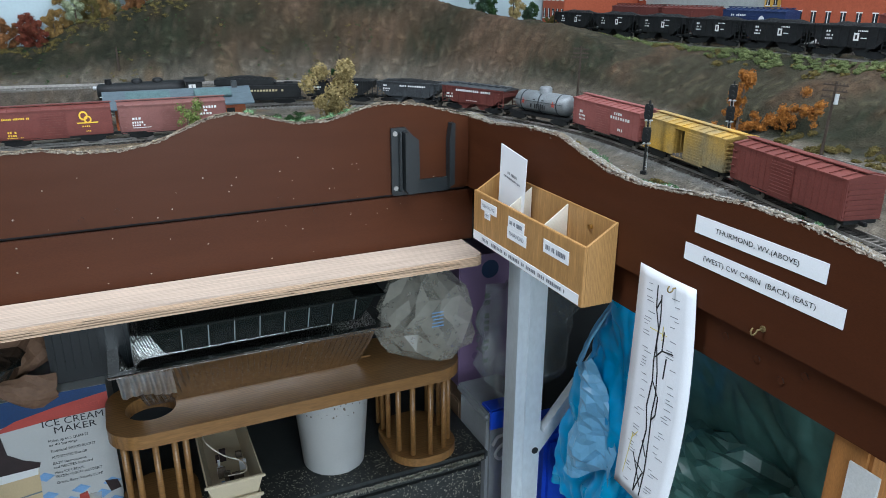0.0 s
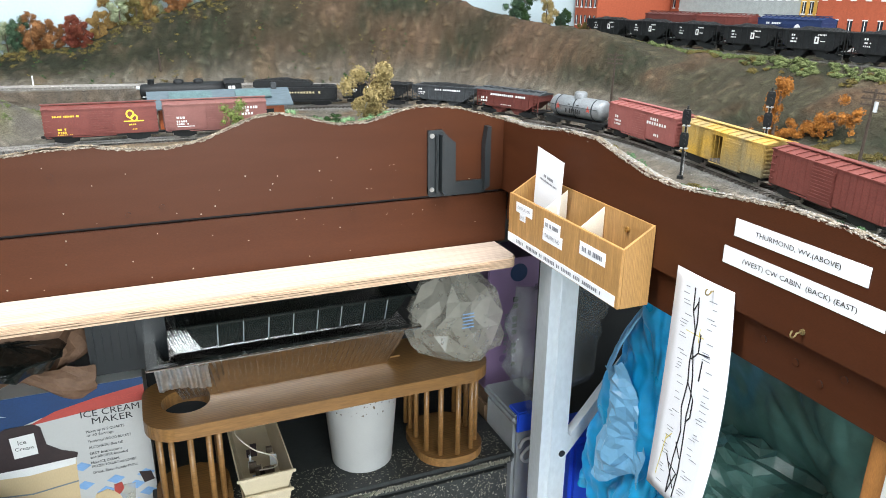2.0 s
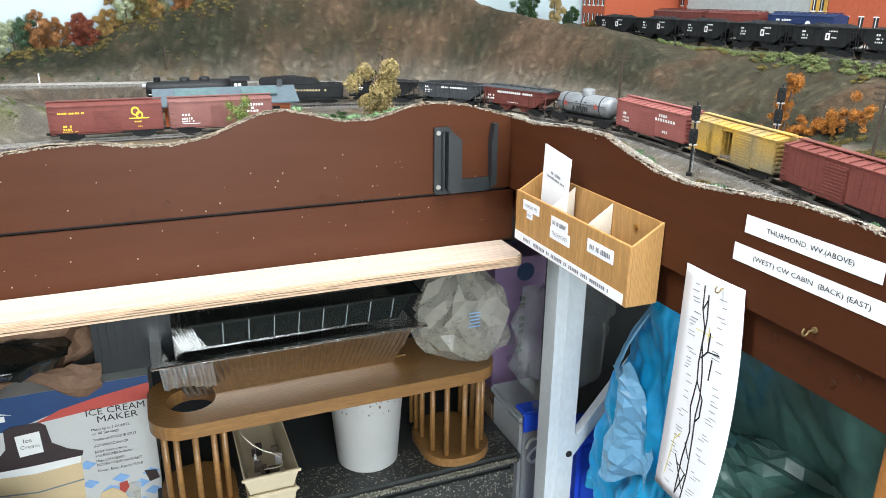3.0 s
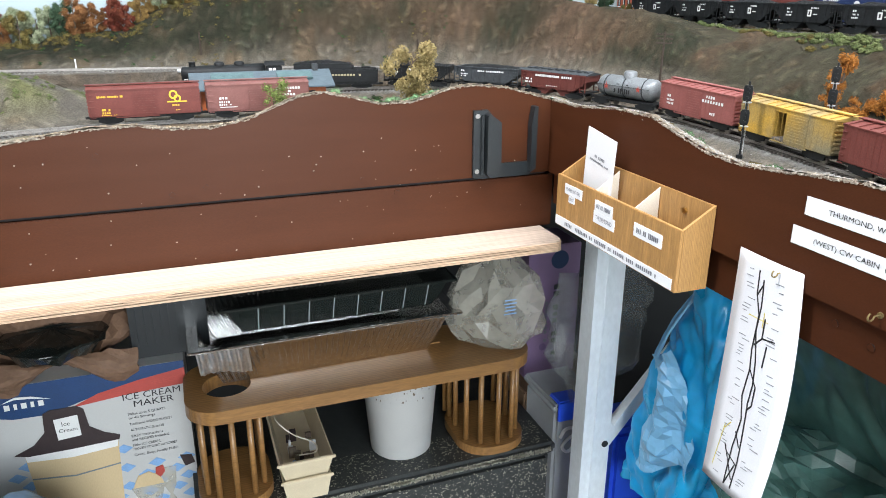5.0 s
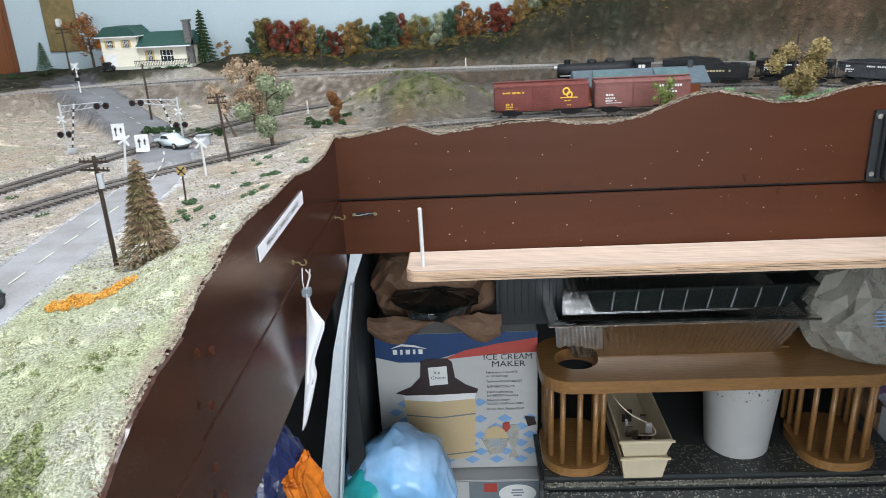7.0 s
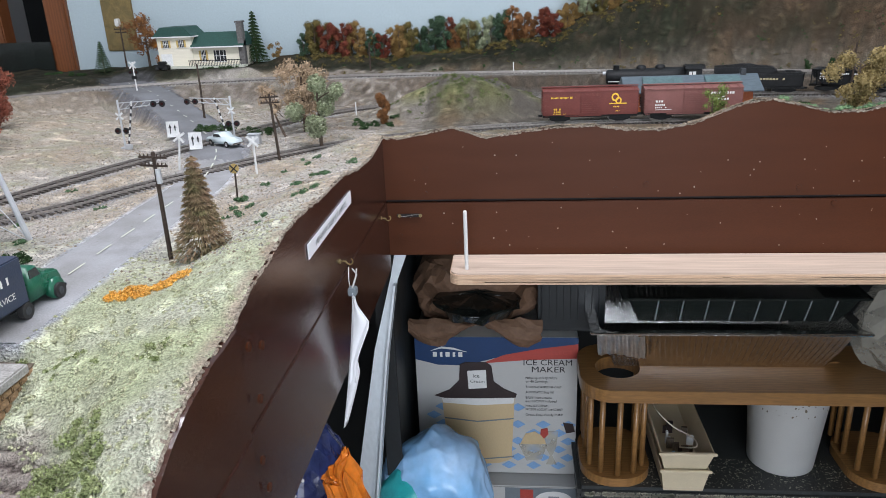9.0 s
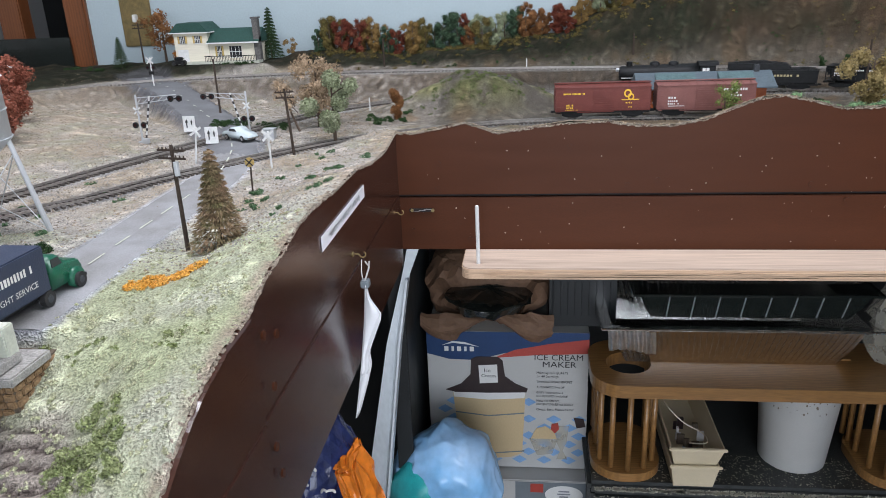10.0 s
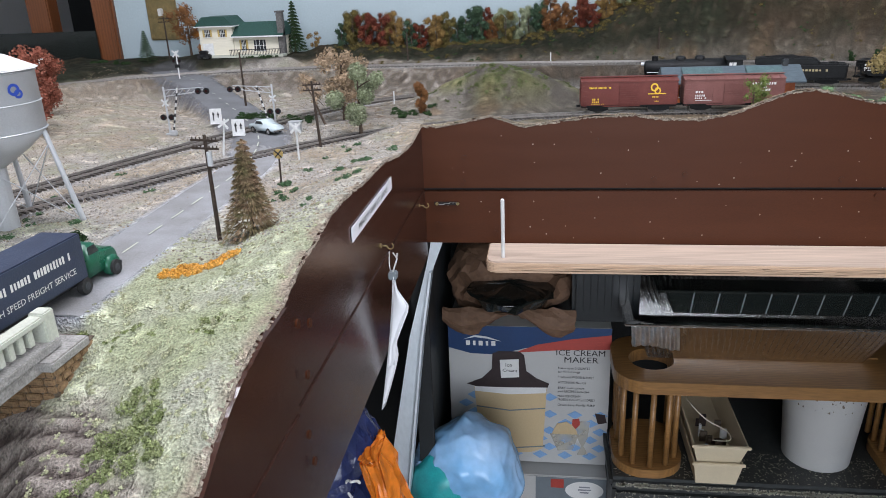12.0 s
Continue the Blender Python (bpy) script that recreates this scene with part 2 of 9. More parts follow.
M["grey_model"] = mat("graphite_model_paint", (0.05, 0.055, 0.06), 0.45, var=0.25, scale=150, spec=0.25)
M["oxide"] = mat("oxide_red_model_paint", (0.150, 0.042, 0.034), 0.55, var=0.14, scale=60, spec=0.25)
M["oxide_pale"] = mat("faded_oxide_model_paint", (0.205, 0.088, 0.077), 0.55, var=0.14, scale=60, spec=0.25)
M["maroon"] = mat("maroon_model_paint", (0.12, 0.036, 0.030), 0.5, var=0.16, scale=60, spec=0.25)
M["pink_red"] = mat("red_model_paint", (0.26, 0.088, 0.078), 0.55, var=0.12, scale=60, spec=0.25)
M["yellow_car"] = mat("weathered_yellow_paint", (0.50, 0.29, 0.035), 0.55, var=0.25, scale=24, second=(0.20, 0.17, 0.10))
M["blue_car"] = mat("navy_model_paint", (0.02, 0.035, 0.10), 0.5, var=0.15, scale=80, spec=0.25)
M["orange_car"] = mat("orange_model_paint", (0.48, 0.16, 0.03), 0.5, var=0.15, scale=80, spec=0.25)
M["coal"] = mat("coal_load", (0.012, 0.012, 0.013), 0.6, var=0.4, scale=300, fine=900, bump=1.0, depth=0.003, spec=0.25)
M["tank_silver"] = mat("silver_tank_paint", (0.21, 0.225, 0.235), 0.42, 0.2, var=0.22, scale=40, second=(0.15, 0.155, 0.16))
M["letter_white"] = mat("white_lettering", (0.70, 0.70, 0.68), 0.6, var=0.05)
M["letter_yellow"] = mat("yellow_lettering", (0.76, 0.47, 0.03), 0.6, var=0.05)
M["letter_gold"] = mat("dull_gold_lettering", (0.42, 0.36, 0.20), 0.6, var=0.05)
M["letter_red"] = mat("red_lettering", (0.45, 0.07, 0.05), 0.6, var=0.05)
M["slate_roof"] = mat("blue_grey_roof", (0.085, 0.115, 0.135), 0.6, var=0.2, scale=90, stretch=(1, 4, 1))
M["teal_roof"] = mat("weathered_teal_sheet", (0.085, 0.145, 0.15), 0.6, var=0.3, scale=90)
M["depot_wall"] = mat("orange_depot_boards", (0.42, 0.105, 0.03), 0.6, var=0.15, scale=90)
M["green_roof"] = mat("dark_green_shingles", (0.018, 0.070, 0.055), 0.7, var=0.3, scale=300, stretch=(1, 1, 3))
M["cream"] = mat("cream_clapboard", (0.72, 0.68, 0.56), 0.6, var=0.08, scale=200, stretch=(0.1, 0.1, 4))
M["stone_dark"] = mat("dark_fieldstone", (0.13, 0.125, 0.12), 0.8, var=0.4, scale=260)
M["glass_dark"] = mat("dark_glazing", (0.03, 0.035, 0.04), 0.12, var=0.2)
M["shutter"] = mat("ochre_shutters", (0.50, 0.36, 0.12), 0.6, var=0.1)
M["brick_red"] = mat("orange_red_brick", (0.36, 0.085, 0.040), 0.75, var=0.2, scale=240, spec=0.25)
M["grey_building"] = mat("grey_painted_building", (0.33, 0.35, 0.34), 0.7, var=0.15, scale=120)
M["mustard"] = mat("mustard_building", (0.55, 0.32, 0.05), 0.7, var=0.12, scale=120)
M["stone_tan"] = mat("tan_cut_stone", (0.31, 0.195, 0.100), 0.85, var=0.3, scale=180, fine=900, bump=0.6, depth=0.001)
M["concrete_grey"] = mat("weathered_grey_concrete", (0.33, 0.32, 0.30), 0.85, var=0.3, scale=160, fine=800, bump=0.5)
M["mortar"] = mat("dark_mortar", (0.13, 0.10, 0.07), 0.9, var=0.3, scale=180)
M["concrete"] = mat("pale_concrete", (0.50, 0.52, 0.44), 0.75, var=0.1, scale=120)
M["truck_blue"] = mat("dark_blue_trailer_paint", (0.028, 0.040, 0.075), 0.45, var=0.1, scale=60)
M["truck_green"] = mat("green_cab_paint", (0.010, 0.10, 0.055), 0.3, var=0.1, scale=60)
M["rubber"] = mat("black_rubber", (0.02, 0.02, 0.02), 0.7, var=0.2)
M["sedan"] = mat("pale_blue_car_paint", (0.52, 0.60, 0.62), 0.22, var=0.05, coat=0.5)
M["chrome"] = mat("chrome", (0.7, 0.7, 0.7), 0.15, 1.0, var=0.05)
M["trunk_bark"] = mat("bark", (0.10, 0.07, 0.05), 0.9, var=0.3, scale=200)
M["signal_red"] = mat("red_lens", (0.035, 0.008, 0.008), 0.2, var=0.1)
M["blue_sign"] = mat("blue_emblem", (0.02, 0.06, 0.35), 0.5, var=0.1)


def leaf_mat(name, c, second=None):
    c, second = tuple(0.72 * v for v in c), tuple(0.72 * v for v in second)
    M[name] = mat(name, c, 0.9, var=0.35, scale=90, fine=500, bump=0.4, second=second, island=0.30, spec=0.15)


leaf_mat("leaf_green", (0.15, 0.21, 0.055), (0.24, 0.29, 0.09))
leaf_mat("leaf_pale", (0.42, 0.455, 0.30), (0.27, 0.315, 0.18))
leaf_mat("leaf_dark", (0.035, 0.075, 0.028), (0.055, 0.10, 0.035))
leaf_mat("leaf_blue", (0.055, 0.10, 0.062), (0.08, 0.13, 0.07))
leaf_mat("leaf_tan", (0.33, 0.25, 0.105), (0.42, 0.33, 0.15))
leaf_mat("leaf_brown", (0.25, 0.155, 0.055), (0.33, 0.21, 0.075))
leaf_mat("leaf_dry", (0.42, 0.30, 0.19), (0.50, 0.38, 0.26))
leaf_mat("tuft_pale", (0.56, 0.58, 0.37), (0.64, 0.64, 0.43))
leaf_mat("flock_lime", (0.27, 0.33, 0.13), (0.38, 0.42, 0.21))
leaf_mat("leaf_orange", (0.46, 0.19, 0.04), (0.36, 0.14, 0.03))
leaf_mat("leaf_rust", (0.24, 0.11, 0.045), (0.31, 0.15, 0.06))
leaf_mat("leaf_red", (0.17, 0.036, 0.026), (0.22, 0.075, 0.04))
leaf_mat("leaf_olive", (0.13, 0.115, 0.04), (0.20, 0.15, 0.05))
leaf_mat("leaf_yellow", (0.88, 0.46, 0.08), (0.98, 0.56, 0.14))
leaf_mat("flock_green", (0.12, 0.155, 0.060), (0.18, 0.205, 0.085))
leaf_mat("flock_bright", (0.15, 0.27, 0.13), (0.20, 0.31, 0.16))
leaf_mat("flock_teal", (0.09, 0.175, 0.085), (0.13, 0.22, 0.11))
leaf_mat("leaf_pink", (0.42, 0.16, 0.11), (0.34, 0.11, 0.07))
leaf_mat("leaf_conifer", (0.36, 0.235, 0.15), (0.20, 0.18, 0.085))



# ---- mesh helpers ----
def smoothstep(a, b, v):
    t = np.clip((v - a) / (b - a), 0, 1)
    return t * t * (3 - 2 * t)


def thing(name, m=None, label="", category="", group="", kind=""):
    ob = new(name)
    ob.empty_display_size = 0.01
    if m is not None:
        ob.matrix_world = m
    return tagged(ob, label, category, group, kind)


def link_mesh(name, me, material, parent=None, label=""):
    ob = new(name, me)
    if material is not None and not me.materials:
        me.materials.append(material)
    if parent is not None:
        ob.parent = parent
    return tagged(ob, label)


def part(name, bm, material, parent=None, label="", smooth=False):
    me = bpy.data.meshes.new(name)
    bm.normal_update()
    bm.to_mesh(me)
    bm.free()
    if smooth:
        me.polygons.foreach_set("use_smooth", [True] * len(me.polygons))
    return link_mesh(name, me, material, parent, label)


def box(x0, x1, y0, y1, z0, z1, bevel=0.0, bm=None):
    own = bm is None
    bm = bmesh.new() if own else bm
    made = bmesh.ops.create_cube(bm, size=1.0)
    vs = made["verts"]
    for v in vs:
        v.co = Vector((x0 + (v.co.x + 0.5) * (x1 - x0), y0 + (v.co.y + 0.5) * (y1 - y0), z0 + (v.co.z + 0.5) * (z1 - z0)))
    if bevel:
        es = list({e for v in vs for e in v.link_edges})
        bmesh.ops.bevel(bm, geom=es, offset=bevel, segments=2, affect="EDGES", clamp_overlap=True)
    return bm


def rod(p0, p1, r0, r1=None, seg=12, bm=None, caps=True):
    bm = bmesh.new() if bm is None else bm
    p0, p1 = Vector(p0), Vector(p1)
    r1 = r0 if r1 is None else r1
    d = p1 - p0
    q = d.to_track_quat("Z", "Y").to_matrix().to_4x4()
    bmesh.ops.create_cone(bm, cap_ends=caps, segments=seg, radius1=max(r0, 1e-5), radius2=max(r1, 1e-5), depth=d.length,
                          matrix=Matrix.Translation((p0 + p1) / 2) @ q)
    return bm


def tube(points, r, seg=8, bm=None, taper=1.0):
    """A round bar along points."""
    bm = bmesh.new() if bm is None else bm
    pts = [Vector(p) for p in points]
    rings = []
    for i, p in enumerate(pts):
        d = (pts[min(i + 1, len(pts) - 1)] - pts[max(i - 1, 0)]).normalized()
        a = d.orthogonal().normalized() if i == 0 else (a - d * a.dot(d)).normalized()
        b = d.cross(a)
        k = r * (1 + (taper - 1) * i / max(1, len(pts) - 1))
        rings.append([bm.verts.new(p + (a * math.cos(2 * math.pi * j / seg) + b * math.sin(2 * math.pi * j / seg)) * k) for j in range(seg)])
    for u, v in zip(rings, rings[1:]):
        for j in range(seg):
            bm.faces.new((u[j], u[(j + 1) % seg], v[(j + 1) % seg], v[j]))
    bm.faces.new(rings[0][::-1])
    bm.faces.new(rings[-1])
    return bm


def prism(outline, a, b, axis="z", bm=None):
    """A closed outline of (u, v), pushed from a to b along the axis: x takes (y, z), y takes (x, z), z takes (x, y)."""
    bm = bmesh.new() if bm is None else bm

    def at(u, v, w):
        return {"x": (w, u, v), "y": (u, w, v), "z": (u, v, w)}[axis]
    lo = [bm.verts.new(at(u, v, a)) for u, v in outline]
    hi = [bm.verts.new(at(u, v, b)) for u, v in outline]
    n = len(outline)
    fs = [bm.faces.new((lo[i], lo[(i + 1) % n], hi[(i + 1) % n], hi[i])) for i in range(n)]
    fs += [bm.faces.new(lo[::-1]), bm.faces.new(hi)]
    bmesh.ops.recalc_face_normals(bm, faces=fs)
    return bm


def lathe(profile, seg=32, bm=None, centre=(0, 0, 0)):
    """A turned shape from (radius, height) pairs."""
    bm = bmesh.new() if bm is None else bm
    cx, cy, cz = centre
    rings = [[bm.verts.new((cx + max(r, 1e-5) * math.cos(2 * math.pi * j / seg), cy + max(r, 1e-5) * math.sin(2 * math.pi * j / seg), cz + z)) for j in range(seg)] for r, z in profile]
    for u, v in zip(rings, rings[1:]):
        for j in range(seg):
            bm.faces.new((u[j], u[(j + 1) % seg], v[(j + 1) % seg], v[j]))
    return bm


def sheet(fn, nu, nv, thick=0.0, bm=None):
    """A sheet from fn(u, v) with u and v from 0 to 1."""
    bm = bmesh.new() if bm is None else bm
    g = [[bm.verts.new(fn(i / nu, j / nv)) for j in range(nv + 1)] for i in range(nu + 1)]
    fs = [bm.faces.new((g[i][j], g[i + 1][j], g[i + 1][j + 1], g[i][j + 1])) for i in range(nu) for j in range(nv)]
    if thick:
        bm.normal_update()
        bmesh.ops.solidify(bm, geom=fs, thickness=thick)
    return bm


def crumple(bm, size, amount, seed=0.0):
    for v in bm.verts:
        p = v.co / size + Vector((seed, seed * 2.3, -seed))
        v.co += noise.noise_vector(p) * amount + noise.noise_vector(p * 2.7) * amount * 0.45
        # sharp folds
        k = 1 - abs(noise.noise(p * 1.6 + Vector((7, 3, 1)))) * 2
        v.co += v.normal * k * amount * 0.5 if v.normal.length else Vector()
    return bm


def wrinkle(bm, size, amount, seed=0.0, stretch=(1, 1, 1)):
    """Sharp creases like those of crumpled film: three octaves of ridges pushed along the normals."""
    bm.normal_update()
    for v in bm.verts:
        p = Vector([c * s / size for c, s in zip(v.co, stretch)]) + Vector((seed, -seed, 2 * seed))
        p += noise.noise_vector(p * 0.7) * 0.4
        h = 0.0
        for k in range(3):
            h += (0.35 - min(0.7, 2.2 * abs(noise.noise(p * 2.0 ** k + Vector((3.1 * k, 0, 0)))))) * 0.52 ** k
        v.co += v.normal * amount * h
    return bm


def facet(bm, size, amount, seed=0):
    """Flat creased facets, as of crumpled film: each vertex is thrown about, over broader folds."""
    r = random.Random(seed)
    bm.normal_update()
    for v in bm.verts:
        p = v.co / size + Vector((seed, -seed, seed * 0.5))
        v.co += noise.noise_vector(p) * amount + v.normal * amount * r.uniform(-0.55, 0.55)
    return bm


def ball(centre, rx, ry, rz, sub=3, bm=None):
    bm = bmesh.new() if bm is None else bm
    made = bmesh.ops.create_icosphere(bm, subdivisions=sub, radius=1.0)
    for v in made["verts"]:
        v.co = Vector((centre[0] + v.co.x * rx, centre[1] + v.co.y * ry, centre[2] + v.co.z * rz))
    bm.normal_update()
    return bm


_text = {}


def words(text, size, wide=None):
    """A flat mesh of the text in the built-in font, centred, in the local x-y plane."""
    key = (text, size, wide)
    if key not in _text:
        c = bpy.data.curves.new("text", "FONT")
        c.body, c.size, c.align_x, c.align_y = text, size, "CENTER", "CENTER"
        c.resolution_u = 2
        o = bpy.data.objects.new("text", c)
        scene.collection.objects.link(o)
        bpy.context.view_layer.update()
        me = bpy.data.meshes.new_from_object(o.evaluated_get(bpy.context.evaluated_depsgraph_get()))
        bpy.data.objects.remove(o)
        bpy.data.curves.remove(c)
        me.materials.clear()
        if wide and len(me.vertices):
            w = max(v.co.x for v in me.vertices) - min(v.co.x for v in me.vertices)
            me.transform(Matrix.Diagonal((wide / w, 1, 1, 1)))
        _text[key] = me
    return _text[key]


def lettering(text, size, material, parent, m, wide=None, name="lettering"):
    me = words(text, size, wide).copy()
    ob = link_mesh(name, me, material, parent)
    ob.matrix_basis = m
    return ob


def bars(rows, material, parent, m, name="lettering"):
    """Unreadable writing: bars (x, y, width, height) in the local x-y plane."""
    bm = bmesh.new()
    for x, y, w, h in rows:
        vs = [bm.verts.new((x + sx * w / 2, y + sy * h / 2, 0)) for sx, sy in ((-1, -1), (1, -1), (1, 1), (-1, 1))]
        bm.faces.new(vs)
    ob = part(name, bm, material, parent)
    ob.matrix_basis = m
    return ob


def glyphs(text_len, x0, x1, y, h, seed=0):
    """Bars like the letters of one unreadable line."""
    r = random.Random(seed)
    out, step = [], (x1 - x0) / text_len
    for i in range(text_len):
        if r.random() > 0.14:
            out.append((x0 + (i + 0.5) * step, y, step * r.uniform(0.55, 0.8), h * r.uniform(0.75, 1.0)))
    return out


FRONT = Euler((radians(90), 0, 0)).to_matrix().to_4x4()              # local x-y plane turned to face -y
FACE_PX = Euler((radians(90), 0, radians(90))).to_matrix().to_4x4()  # faces +x
FACE_NX = Euler((radians(90), 0, radians(-90))).to_matrix().to_4x4() # faces -x


def at(x, y, z, turn=None):
    return Matrix.Translation((x, y, z)) @ (turn if turn is not None else Matrix.Identity(4))


def spline(points, step=0.01):
    """Evenly spaced points along a smooth curve through the given ones."""
    p = [np.array(q, float) for q in points]
    p = [2 * p[0] - p[1]] + p + [2 * p[-1] - p[-2]]
    out = []
    for a, b, c, d in zip(p, p[1:], p[2:], p[3:]):
        n = max(2, int(np.linalg.norm(c - b) / step * 2))
        for i in range(n):
            t = i / n
            out.append(0.5 * (2 * b + (c - a) * t + (2 * a - 5 * b + 4 * c - d) * t * t + (3 * b - a - 3 * c + d) * t ** 3))
    out.append(p[-2])
    out = np.array(out)
    s = np.concatenate([[0], np.cumsum(np.linalg.norm(np.diff(out, axis=0), axis=1))])
    k = np.arange(0, s[-1], step)
    return np.stack([np.interp(k, s, out[:, i]) for i in range(out.shape[1])], axis=1)


def near(curve, x, y):
    """Distance of the points (x, y) to the curve, and the index of its nearest point."""
    best, idx = np.full(x.shape, 9.0), np.zeros(x.shape, int)
    for i, q in enumerate(curve):
        d = np.hypot(x - q[0], y - q[1])
        m = d < best
        best[m], idx[m] = d[m], i
    return best, idx



# ---- the benchwork's outline ----
XL, XR, YB = -0.285, 0.503, 0.85      # faces of the left, right and back fascia
WALL_Y, WALL_W, WALL_E, WALL_S, FLOOR, CEIL = 1.5, -2.3, 1.9, -2.1, 0.2, 2.6
BACK_TOP = [(-0.285, 1.27), (-0.261, 1.269), (-0.217, 1.278), (-0.195, 1.282), (-0.173, 1.275), (-0.152, 1.268), (-0.123, 1.272), (-0.073, 1.279), (-0.016, 1.281),
            (0.02, 1.275), (0.066, 1.274), (0.105, 1.281), (0.14, 1.295), (0.168, 1.305), (0.197, 1.3085), (0.23, 1.301), (0.265, 1.2915), (0.31, 1.292),
            (0.358, 1.306), (0.389, 1.309), (0.437, 1.304), (0.48, 1.292), (0.503, 1.286)]
LEFT_TOP = [(-0.9, 1.15), (-0.3, 1.15), (0.1, 1.178), (0.18, 1.228), (0.192, 1.235), (0.211, 1.245), (0.234, 1.254), (0.266, 1.26), (0.307, 1.262), (0.348, 1.275),
            (0.384, 1.278), (0.421, 1.285), (0.46, 1.286), (0.531, 1.281), (0.622, 1.279), (0.69, 1.268), (0.773, 1.263), (0.85, 1.27)]
RIGHT_TOP = [(-0.9, 1.27), (0.0, 1.27), (0.2, 1.277), (0.278, 1.286), (0.309, 1.289), (0.361, 1.29), (0.402, 1.286), (0.448, 1.28), (0.493, 1.276), (0.536, 1.278),
             (0.585, 1.288), (0.629, 1.298), (0.699, 1.296), (0.781, 1.286), (0.85, 1.286)]


def profile(rows, v):
    return np.interp(v, [r[0] for r in rows], [r[1] for r in rows])


# ---- tracks ----
TRACK_A = spline([(-0.74, 0.30, 1.262), (-0.69, 0.48, 1.262), (-0.655, 0.59, 1.262), (-0.612, 0.72, 1.262), (-0.575, 0.82, 1.262), (-0.53, 0.93, 1.262), (-0.46, 1.07, 1.263),
                  (-0.40, 1.155, 1.262), (-0.32, 1.220, 1.260), (-0.18, 1.256, 1.259), (0.05, 1.258, 1.259), (0.27, 1.232, 1.262), (0.41, 1.178, 1.267), (0.515, 1.09, 1.269), (0.583, 0.985, 1.268),
                  (0.622, 0.87, 1.268), (0.642, 0.76, 1.268), (0.633, 0.62, 1.268), (0.613, 0.48, 1.268), (0.588, 0.36, 1.268), (0.57, 0.2, 1.268), (0.56, -0.1, 1.268), (0.56, -0.4, 1.268)], 0.004)
TRACK_B = spline([(-0.70, 0.36, 1.258), (-0.625, 0.53, 1.258), (-0.57, 0.60, 1.258), (-0.525, 0.685, 1.258), (-0.432, 0.812, 1.258), (-0.341, 0.903, 1.258), (-0.2, 0.978, 1.258),
                  (-0.08, 1.008, 1.258), (0.06, 1.012, 1.258), (0.22, 1.014, 1.258), (0.32, 1.03, 1.258)], 0.004)
TRACK_U = spline([(-1.25, 0.55, 1.295), (-1.12, 0.88, 1.298), (-1.01, 1.104, 1.30), (-0.94, 1.19, 1.30), (-0.83, 1.262, 1.30), (-0.70, 1.305, 1.30), (-0.55, 1.328, 1.30), (-0.352, 1.33, 1.30),
                  (-0.165, 1.33, 1.299), (0.09, 1.322, 1.296), (0.30, 1.312, 1.291), (0.46, 1.30, 1.286), (0.58, 1.235, 1.281), (0.65, 1.13, 1.28), (0.70, 1.02, 1.28), (0.725, 0.90, 1.28),
                  (0.745, 0.72, 1.28), (0.745, 0.5, 1.28), (0.72, 0.3, 1.28), (0.70, 0.0, 1.28), (0.70, -0.4, 1.28)], 0.004)
TRACK_T = spline([(0.985, -0.4, 1.362), (0.975, 0.3, 1.362), (0.968, 0.7, 1.362), (0.962, 1.0, 1.362), (0.955, 1.2, 1.362), (0.94, 1.36, 1.362)], 0.004)
TRACK_V = spline([(1.055, -0.4, 1.366), (1.05, 0.7, 1.366), (1.045, 1.0, 1.366), (1.035, 1.2, 1.366), (1.01, 1.4, 1.366)], 0.004)
ROAD = spline([(-0.445, -0.1, 1.256), (-0.447, 0.2, 1.256), (-0.449, 0.32, 1.257), (-0.452, 0.45, 1.259), (-0.455, 0.58, 1.260), (-0.462, 0.69, 1.260), (-0.50, 0.83, 1.262), (-0.565, 0.95, 1.266),
               (-0.66, 1.08, 1.278), (-0.76, 1.20, 1.294), (-0.83, 1.27, 1.299), (-0.88, 1.34, 1.30)], 0.006)


# ---- the modelled ground ----
def value_noise(x, y, size, seed):
    out = np.empty(x.shape)
    flat, fx, fy = out.ravel(), x.ravel(), y.ravel()
    for i in range(flat.size):
        flat[i] = noise.noise((fx[i] / size + seed, fy[i] / size - seed, seed * 3.1))
    return out


def blend(tone, colour, k):
    return tone * (1 - k[..., None]) + np.array(colour) * k[..., None]


